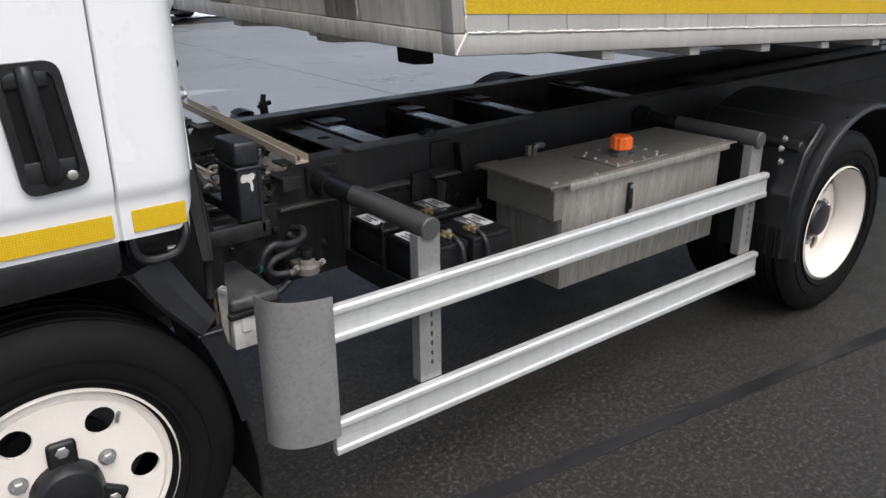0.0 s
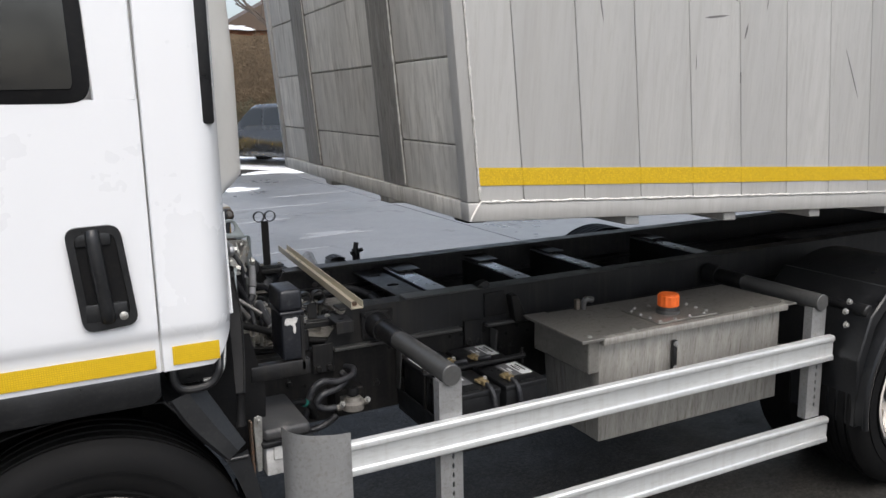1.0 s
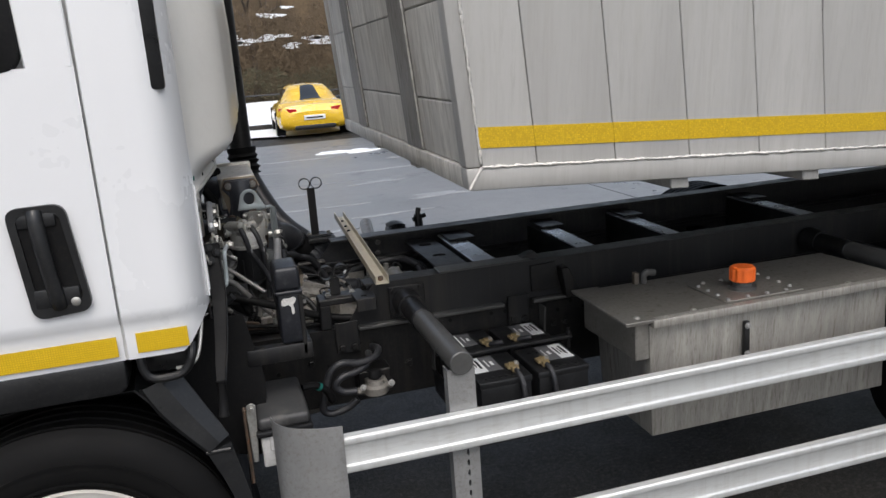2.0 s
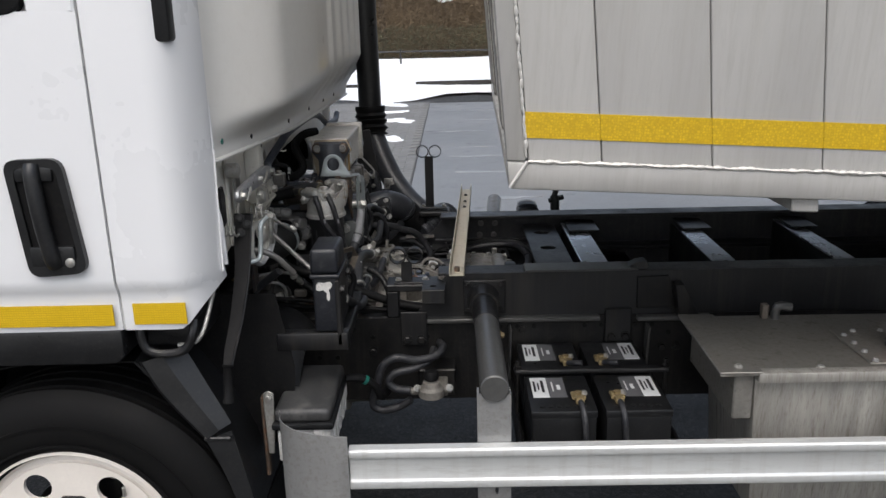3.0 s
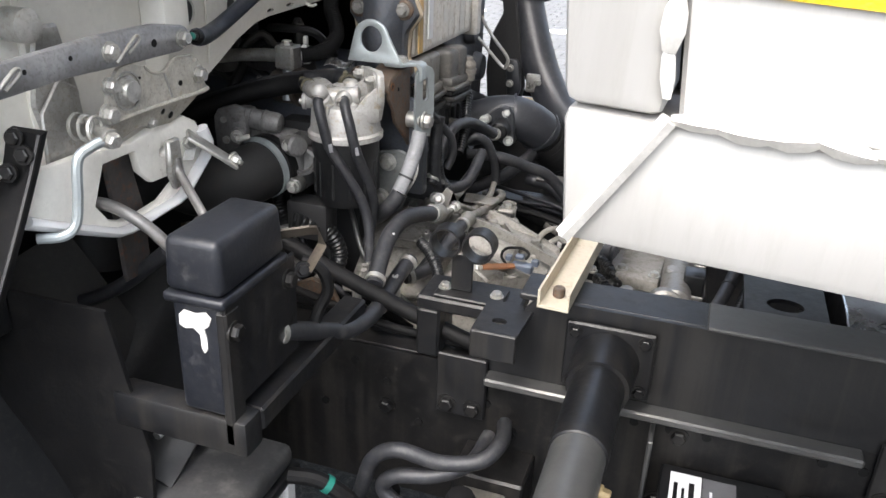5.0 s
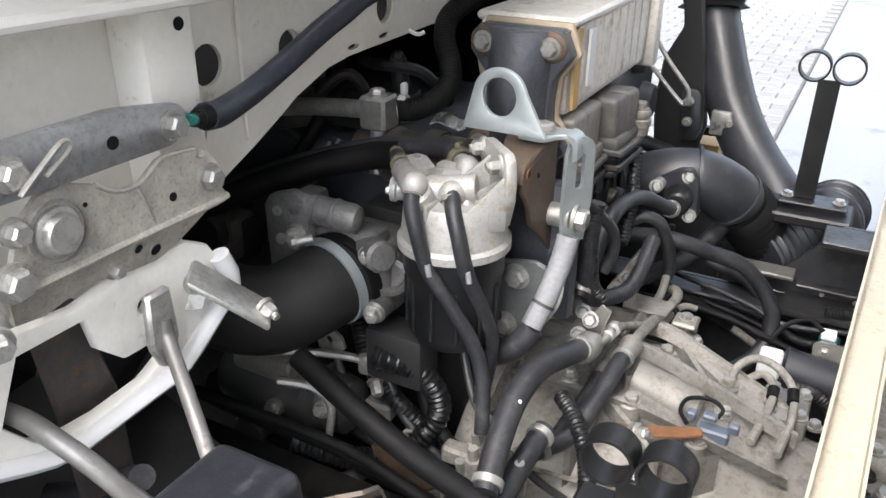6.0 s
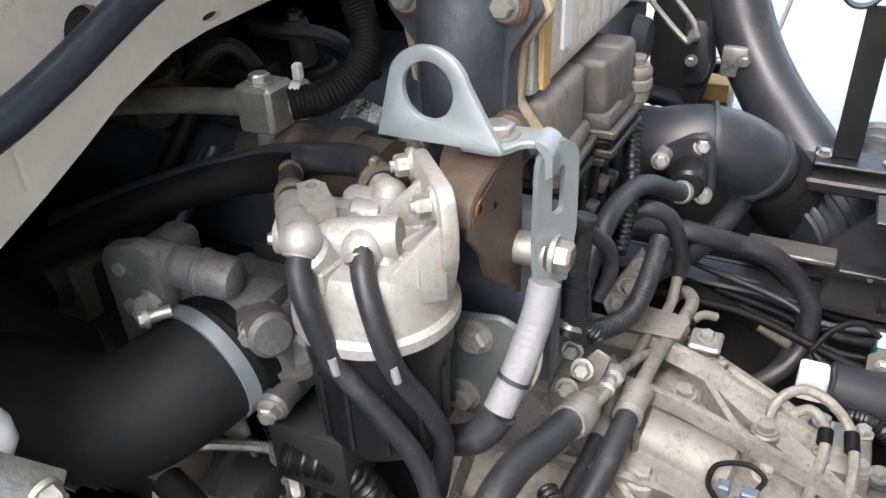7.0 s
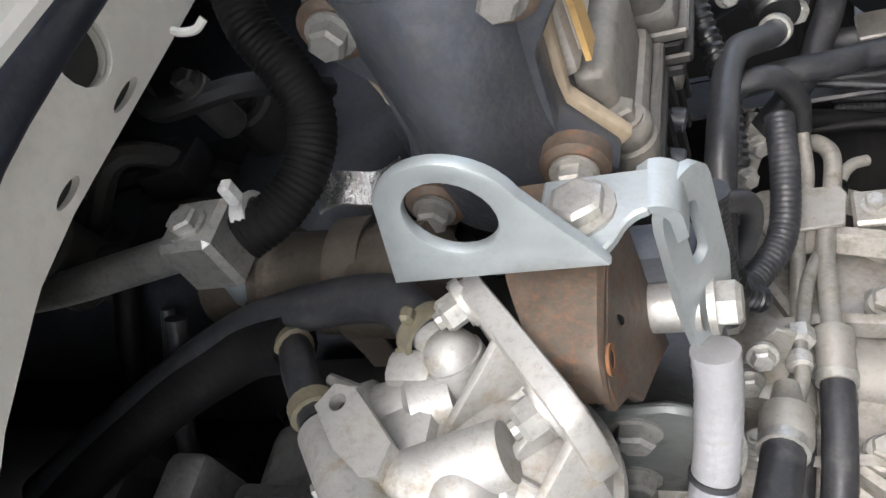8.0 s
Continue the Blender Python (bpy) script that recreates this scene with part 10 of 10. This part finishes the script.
    turn = Matrix.Translation((-0.452, 0.596, 1.184)) @ Matrix.Rotation(radians(38), 4, "Z") @ Matrix.Rotation(radians(38), 4, "Y")
    box(b, (-0.04, -0.024, -0.003), (0.046, 0.024, 0.003), 0.002, 2, turn)
    small = part("stud_bracket", b, "zinc", lk)
    b = fresh()
    bolt(b, turn @ Vector((0.036, 0.0, 0.006)), (0.6, -0.1, -0.2), 0.007, 0.012, stud=0.006)
    part("stud", b, "zinc", small)
    b = fresh()
    ca, cb, cc, cd = Vector((-0.505, 0.586, 1.21)), Vector((-0.474, 0.601, 1.2)), Vector((-0.476, 0.585, 1.166)), Vector((-0.5, 0.56, 1.168))
    sheet(b, lambda u, v: tuple(ca.lerp(cb, u).lerp(cd.lerp(cc, u), v)), 4, 4, (-0.003, 0.003, 0))
    part("bracket_back", b, "zinc", small)
    b = fresh()
    bolt(b, (-0.48, 0.584, 1.192), (0.8, -0.5, 0.2), 0.0075, 0.007)
    part("bracket_bolt", b, "zinc", small)
    b = fresh()
    tube(b, [(-0.497, 0.562, 1.17), (-0.49, 0.558, 1.15), (-0.45, 0.535, 1.12), (-0.39, 0.5, 1.075), (-0.37, 0.49, 1.06)], 0.0068, n=16)
    part("rod", b, "rod_steel", lk)
    b = fresh()
    prism(b, [(0.545, 1.2), (0.572, 1.2), (0.575, 1.15), (0.565, 1.125), (0.552, 1.125), (0.542, 1.15)], "yz", -0.503, -0.493, 0.003, 1)
    part("rod_fork", b, "zinc", lk)
    b = fresh()
    tube(b, [(-0.436, 0.368, 1.263), (-0.443, 0.346, 1.257), (-0.449, 0.328, 1.245), (-0.451, 0.321, 1.2), (-0.453, 0.313, 1.168), (-0.46, 0.298, 1.157), (-0.485, 0.283, 1.155)], 0.0065, n=10)
    part("bent_rod", b, "zinc_blue", lk)
    b = fresh()
    tube(b, [(-0.54, 0.4, 1.155), (-0.49, 0.404, 1.156), (-0.456, 0.406, 1.147), (-0.43, 0.413, 1.128), (-0.41, 0.422, 1.103), (-0.39, 0.435, 1.075)], 0.0085, n=14)
    part("long_rod", b, "rod_steel", lk)
    b = fresh()
    cyl(b, (-0.47, 0.395, 1.262), (-0.43, 0.362, 1.264), 0.009, n=14, bev=0.002)
    bolt(b, (-0.432, 0.368, 1.263), (1, -0.3, -0.2), 0.009, 0.012)
    part("rod_pin", b, "zinc", lk)
    shifts = {"main_plate": (0.012, -0.018, 0.006), "cream_frame": (0.03, -0.033, 0.0), "frame_bead": (0.03, -0.033, 0.0), "strap": (0.03, -0.012, -0.008), "rod": (0.03, -0.03, 0.015), "rod_fork": (0.03, -0.03, 0.015), "coil_spring": (0.02, -0.05, 0.01)}
    for ob in lk.children:
        ob.location += Vector(shifts.get(ob.name.split(".")[0], (0, 0, 0)))
    return lk


def build_tilt_lever():
    lv = thing("tilt_lever", (-0.5, 0.1, 0.85), "black cab tilt lever with a rubber grip", "lever")
    b = fresh()
    line = curve_points([(-0.484, 0.292, 1.285), (-0.484, 0.268, 1.235), (-0.479, 0.216, 1.155), (-0.488, 0.16, 1.05), (-0.499, 0.112, 0.98), (-0.503, 0.093, 0.945)], 5)
    n = len(line) - 1

    def strip(u, v):
        k = min(n, round(u * n))
        w = 0.05 - 0.026 * u
        return line[k].x + (v - 0.5) * w, line[k].y, line[k].z
    sheet(b, strip, n, 2, (0, 0.009, 0.002))
    part("blade", b, "rubber", lv)
    b = fresh()
    tube(b, [tuple(p + Vector((0.024 - 0.013 * k / n, -0.003, 0))) for k, p in enumerate(line)], 0.003, n=6, step=1)
    part("folded_edge", b, "frame_dusty", lv)
    b = fresh()
    lathe(b, (-0.503, 0.092, 0.945), (-0.06, -0.05, -1), [(0.0145, 0), (0.012, 0.006), (0.0125, 0.09), (0.015, 0.094), (0.015, 0.1), (0.0, 0.102)], 16)
    part("grip", b, "rubber", lv)
    for p in ((-0.486, 0.262, 1.245), (-0.49, 0.282, 1.28), (-0.47, 0.272, 1.265)):
        b = fresh()
        bolt(b, p, (0.2, -1, 0.2), 0.008, 0.006)
        part("lever_bolt", b, "frame_dusty", lv)
    b = fresh()
    coil = [(-0.548 + 0.0022 * k, 0.244 + 0.013 * math.cos(k * 0.9), 1.253 + 0.013 * math.sin(k * 0.9)) for k in range(28)]
    tube(b, coil, 0.0028, n=6, step=2)
    part("return_spring", b, "zinc", lv)
    b = fresh()
    tube(b, [(-0.535, 0.23, 1.33), (-0.545, 0.22, 1.29), (-0.535, 0.2, 1.22), (-0.525, 0.18, 1.19), (-0.528, 0.14, 1.15), (-0.538, 0.1, 1.09), (-0.552, 0.07, 1.04), (-0.575, 0.06, 1.018), (-0.61, 0.06, 1.015)], 0.0055, n=8)
    part("pull_wire", b, "zinc", lv)
    return lv


def build_fuse_box():
    fb = thing("fuse_box", (-0.315, 0.28, 0.63), "black-lidded fuse box with a pale grey base", "fuse box")
    b = fresh()
    prism(b, [(-0.418, 0.188), (-0.272, 0.188), (-0.272, 0.478), (-0.418, 0.478)], "xy", 0.612, 0.715, 0.006, 2)
    base = part("base", b, "grey_plastic", fb, "pale grey plastic tray with clips")
    b = fresh()
    prism(b, [(-0.43, 0.175), (-0.262, 0.175), (-0.262, 0.49), (-0.43, 0.49)], "xy", 0.712, 0.732, 0.006, 2)
    part("rim", b, "black_plastic", fb)
    b = fresh()
    prism(b, [(-0.423, 0.182), (-0.269, 0.182), (-0.269, 0.484), (-0.423, 0.484)], "xy", 0.73, 0.77, 0.014, 3)
    part("lid", b, "dusty_plastic", fb, "scuffed dusty black lid")
    for k in range(5):
        b = fresh()
        y = 0.213 + 0.058 * k
        box(b, (-0.273, y, 0.67), (-0.263, y + 0.026, 0.728), 0.003, 1)
        box(b, (-0.273, y + 0.006, 0.63), (-0.266, y + 0.02, 0.67), 0.002, 1)
        part("clip", b, "grey_plastic", base)
    for x in (-0.395, -0.32):
        b = fresh()
        box(b, (x, 0.181, 0.665), (x + 0.03, 0.19, 0.72), 0.003, 1)
        part("clip", b, "grey_plastic", base)
    for y, z in ((0.2, 0.803), (0.393, 0.811)):
        b = fresh()
        prism(b, [(-0.448, z + 0.012), (-0.434, z + 0.018), (-0.421, z + 0.01), (-0.424, z - 0.06), (-0.431, z - 0.17), (-0.447, z - 0.17), (-0.45, z - 0.02)], "xz", y - 0.006, y, 0.002, 1)
        hook = part("hanger", b, "zinc", fb, "rounded plated hanger strap")
        b = fresh()
        bolt(b, (-0.434, y - 0.006, z), (0, -1, 0), 0.0075, 0.009)
        part("hanger_bolt", b, "zinc", hook)
    b = fresh()
    box(b, (-0.46, 0.202, 0.56), (-0.45, 0.23, 0.8), 0.003, 1)
    part("stay", b, "rusty", fb)
    b = fresh()
    tube(b, [(-0.262, 0.45, 0.735), (-0.22, 0.462, 0.73), (-0.18, 0.475, 0.7), (-0.16, 0.5, 0.65), (-0.15, 0.6, 0.62)], 0.013, n=10)
    part("cable", b, "rubber", fb)
    b = fresh()
    ring(b, (-0.205, 0.466, 0.722), (0.5, 0.2, -0.4), 0.0145, 0.012, 0.01, 18)
    part("cable_gland", b, "green_plastic", fb)
    return fb


def build_primer_pump():
    pp = thing("primer_pump", (0.0, 0.53, 0.62), "plated fuel primer pump with looped black hoses", "fuel pump")
    b = fresh()
    lathe(b, (-0.006, 0.51, 0.64), (0, 0, 1), [(0.022, 0), (0.04, 0.006), (0.04, 0.03), (0.03, 0.038), (0.026, 0.052), (0.018, 0.056)], 28)
    part("body", b, "cover_dusty", pp)
    b = fresh()
    lathe(b, (-0.006, 0.51, 0.695), (0, 0, 1), [(0.012, 0), (0.023, 0.008), (0.024, 0.024), (0.019, 0.034), (0.0, 0.036)], 24)
    part("knob", b, "rubber", pp)
    b = fresh()
    cyl(b, (-0.07, 0.52, 0.655), (0.055, 0.52, 0.66), 0.012, n=14, bev=0.002)
    box(b, (-0.03, 0.53, 0.63), (0.045, 0.6, 0.67), 0.006)
    part("cross_bar", b, "cover_dusty", pp)
    b = fresh()
    box(b, (-0.05, 0.6, 0.6), (0.07, 0.692, 0.69), 0.004, 1)
    part("bracket", b, "frame_dusty", pp)
    for x in (-0.05, 0.05):
        b = fresh()
        bolt(b, (x, 0.506, 0.672), (0, -1, 0.3), 0.008, 0.012)
        part("pump_bolt", b, "zinc", pp)
    for pts in (
        [(-0.07, 0.52, 0.628), (-0.11, 0.525, 0.6), (-0.165, 0.53, 0.588), (-0.193, 0.53, 0.61), (-0.178, 0.53, 0.67), (-0.158, 0.53, 0.735), (-0.115, 0.53, 0.765), (-0.05, 0.54, 0.752), (0.01, 0.56, 0.758), (0.03, 0.6, 0.77), (0.02, 0.66, 0.76)],
        [(-0.07, 0.52, 0.658), (-0.115, 0.528, 0.66), (-0.141, 0.53, 0.685), (-0.118, 0.53, 0.714), (-0.06, 0.54, 0.724), (-0.01, 0.57, 0.74), (0.0, 0.64, 0.745)],
    ):
        b = fresh()
        tube(b, pts, 0.0125, n=12)
        part("fuel_hose", b, "hose_rubber", pp)
    return pp


def build_battery(x, y, white_left):
    bt = thing("battery", (x + 0.088, y + 0.11, 0.55), "black truck battery with a white label and brass clamps", "battery", group="batteries in the tray")
    b = fresh()
    box(b, (x, y, 0.552), (x + 0.176, y + 0.222, 0.725), 0.005)
    part("case", b, "black_plastic", bt)
    b = fresh()
    box(b, (x - 0.003, y - 0.003, 0.722), (x + 0.179, y + 0.225, 0.745), 0.005)
    lid = part("lid", b, "black_plastic", bt)
    wx = x + 0.012 if white_left else x + 0.118
    gx = x + 0.06 if white_left else x + 0.068
    for x0, x1, m, nm in ((wx, wx + 0.046, "white_label", "white_label"), (gx, gx + 0.048, "grey_label", "grey_label")):
        b = fresh()
        box(b, (x0, y + 0.08, 0.7455), (x1, y + 0.205, 0.7475))
        lb = part(nm, b, m, lid)
        bars = ((0.006, 0.012, 0.02, 0.085), (0.018, 0.022, 0.03, 0.075), (0.028, 0.036, 0.015, 0.09)) if m == "white_label" else ((0.01, 0.014, 0.02, 0.08), (0.024, 0.034, 0.03, 0.06))
        for a, c, e, f in bars:
            b = fresh()
            box(b, (x0 + a, y + 0.095 + e, 0.7475), (x0 + c, y + 0.095 + f, 0.7482))
            part("text_bar", b, "frame_black" if m == "white_label" else "white_label", lb)
    tx = x + 0.135 if white_left else x + 0.04
    b = fresh()
    cyl(b, (tx, y + 0.07, 0.745), (tx, y + 0.07, 0.768), 0.01, n=12)
    box(b, (tx - 0.02, y + 0.05, 0.75), (tx + 0.02, y + 0.09, 0.762), 0.005, 2)
    box(b, (tx - 0.012, y + 0.028, 0.748), (tx + 0.012, y + 0.055, 0.766), 0.004, 2)
    cl = part("terminal_clamp", b, "brass", bt)
    b = fresh()
    bolt(b, (tx + 0.016, y + 0.07, 0.762), (0, 0, 1), 0.007, 0.008)
    part("clamp_bolt", b, "zinc", cl)
    b = fresh()
    tube(b, [(tx, y + 0.035, 0.757), (tx + 0.002, y + 0.005, 0.752), (tx + 0.006, y - 0.018, 0.72), (tx + 0.01, y - 0.022, 0.65), (tx + 0.012, y - 0.015, 0.58)] if y < 0.3 else [(tx, y + 0.035, 0.757), (tx + 0.02, y + 0.01, 0.768), (tx + 0.04, y + 0.0, 0.772)], 0.0085, n=10)
    part("battery_cable", b, "hose_rubber", cl)
    for k in range(6):
        b = fresh()
        cyl(b, (x + 0.03 + 0.023 * k, y + 0.025, 0.745), (x + 0.03 + 0.023 * k, y + 0.025, 0.7485), 0.007, n=12)
        part("cell_plug", b, "black_plastic", lid)
    return bt


def build_battery_tray():
    tr = thing("battery_tray", (0.47, 0.43, 0.53), "black steel battery tray with a clamping strap", "tray")
    b = fresh()
    box(b, (0.25, 0.19, 0.53), (0.7, 0.686, 0.548), 0.004, 1)
    part("floor", b, "frame_black", tr)
    for x in (0.25, 0.69):
        b = fresh()
        box(b, (x, 0.19, 0.5485), (x + 0.01, 0.686, 0.62), 0.003, 1)
        part("side", b, "frame_black", tr)
    b = fresh()
    box(b, (0.245, 0.418, 0.752), (0.705, 0.45, 0.765), 0.004, 1)
    strap = part("strap", b, "frame_black", tr)
    for x in (0.255, 0.695):
        b = fresh()
        cyl(b, (x, 0.434, 0.548), (x, 0.434, 0.79), 0.006, n=10)
        bolt(b, (x, 0.434, 0.766), (0, 0, 1), 0.009, 0.009)
        part("tie_rod", b, "frame_dusty", strap)
    return tr


build_beam()
build_ring_bracket(-0.083, 0.722, 0.95, 0.088, "short black bracket with two open steel rings")
build_ring_bracket(-0.027, 1.62, 0.992, 0.243, "tall black bracket with two open steel rings")
build_reservoir()
build_lock()
build_tilt_lever()
build_fuse_box()
build_primer_pump()
build_battery_tray()
for x, left in ((0.275, True), (0.478, False)):
    for y in (0.2, 0.452):
        build_battery(x, y, left)


def build_rail_fittings():
    # plate that carries the near ring bracket
    b = fresh()
    box(b, (-0.15, 0.69, 0.925), (0.02, 0.78, 0.949), 0.004, 1)
    box(b, (-0.15, 0.692, 0.836), (-0.11, 0.77, 0.925), 0.004, 1)
    part("ring_shelf", b, "frame_black", bpy.data.objects["chassis_frame"])
    b = fresh()
    box(b, (-0.16, 1.56, 0.965), (0.06, 1.66, 0.985), 0.004, 1)
    part("far_shelf", b, "frame_black", bpy.data.objects["chassis_frame"])
    # grey can, finned unit and pipe stub that stand out beyond the far rail
    can = thing("air_dryer", (0.26, 1.9, 0.75), "grey metal can beyond the far rail", "canister")
    b = fresh()
    cyl(b, (0.25, 1.74, 0.9), (0.27, 1.93, 0.957), 0.031, n=24, bev=0.009)
    part("can", b, "steel_plate", can)
    b = fresh()
    box(b, (0.2, 1.56, 0.78), (0.32, 1.75, 0.9), 0.008)
    part("base", b, "frame_black", can)
    fin = thing("finned_unit", (0.42, 2.0, 0.75), "black finned regulator unit with a rusty face", "regulator")
    b = fresh()
    box(b, (0.375, 1.86, 0.82), (0.475, 1.98, 0.925), 0.02, 3)
    part("case", b, "black_plastic", fin)
    for k in range(11):
        b = fresh()
        box(b, (0.38 + 0.0082 * k, 1.868 + 0.0016 * abs(k - 5), 0.925), (0.384 + 0.0082 * k, 1.972 - 0.0016 * abs(k - 5), 0.943 - 0.0004 * (k - 5) ** 2))
        part("fin", b, "black_plastic", fin)
    b = fresh()
    box(b, (0.39, 1.853, 0.85), (0.46, 1.861, 0.905), 0.003, 1)
    part("face", b, "rusty", fin)
    b = fresh()
    box(b, (0.385, 1.56, 0.8), (0.465, 1.862, 0.85), 0.006)
    part("bracket", b, "frame_black", fin)
    plug = thing("valve_stub", (0.56, 2.0, 0.8), "small black valve with side nipples", "valve")
    b = fresh()
    cyl(b, (0.56, 1.95, 0.83), (0.56, 1.97, 0.96), 0.022, n=14, bev=0.004)
    cyl(b, (0.53, 1.96, 0.935), (0.6, 1.97, 0.95), 0.012, n=10)
    cyl(b, (0.555, 1.96, 0.95), (0.565, 1.965, 0.995), 0.014, n=10)
    part("valve", b, "black_plastic", plug)
    b = fresh()
    box(b, (0.52, 1.56, 0.81), (0.6, 1.99, 0.84), 0.006)
    part("stay", b, "steel_plate", plug)
    # looms along the inside of the far rail and down by the cross plate
    rnd = random.Random(17)
    fat = hose_thing("cable_loom", [(0.1, 1.47, 0.84), (0.24, 1.47, 0.86), (0.325, 1.43, 0.868), (0.362, 1.3, 0.868), (0.36, 1.2, 0.866), (0.335, 1.06, 0.858), (0.306, 0.96, 0.835), (0.295, 0.88, 0.79)], 0.016, "hose_rubber", "thick taped cable loom round the shift tower")
    for q, d in (((0.362, 1.26, 0.868), (0, 1, 0)), ((0.345, 1.11, 0.862), (0.25, 1, 0.1)), ((0.32, 1.0, 0.845), (0.3, 1, 0.25))):
        b = fresh()
        ring(b, q, d, 0.0145, 0.012, 0.006, 20)
        part("cable_tie", b, "black_plastic", fat)
    b = fresh()
    tube(b, [(0.318, 0.99, 0.845), (0.305, 0.955, 0.832), (0.296, 0.9, 0.8)], 0.022, n=16, ribs=0.002, rib_every=0.008)
    part("boot", b, "rubber", fat)
    for k, (r, m) in enumerate(((0.012, "black_plastic"), (0.009, "hose_rubber"), (0.007, "rubber"))):
        o = 0.016 * k
        hose_thing("cable_loom", [(0.05, 1.48, 0.85 - o), (0.25, 1.49, 0.872 - o), (0.345 + o * 0.6, 1.44, 0.872 - o * 0.5), (0.39 + o * 0.3, 1.3, 0.862 + rnd.uniform(-0.01, 0.01)), (0.385 + o * 0.2, 1.15, 0.85), (0.36, 1.02 - o, 0.83), (0.34, 0.9, 0.78)], r, m, "black cable loom tied along the frame", ribs=0.0012 if k == 0 else 0.0, every=0.006)
    hose_thing("cable_loom", [(-0.3, 1.42, 0.83), (-0.12, 1.44, 0.82), (0.05, 1.4, 0.8), (0.12, 1.43, 0.82), (0.3, 1.49, 0.83), (0.8, 1.5, 0.8)], 0.008, "rubber", "thin black cable along the far rail")
    hose_thing("cable_loom", [(-0.25, 1.5, 0.86), (-0.08, 1.46, 0.845), (0.0, 1.44, 0.83), (0.14, 1.46, 0.84)], 0.006, "hose_rubber", "thin black cable along the far rail")
    for k in range(5):
        y = 0.74 + 0.02 * k
        hose_thing("cable_loom", [(-0.7, y, 0.9 - 0.02 * k), (-0.45, y + 0.02, 0.88 - 0.03 * k), (-0.25, y - 0.01, 0.86 - 0.02 * k), (-0.05, y, 0.84 - 0.02 * k)], 0.009 + 0.002 * (k % 3), "rubber", "oily black cable behind the near rail")


build_rail_fittings()


build_pavers()
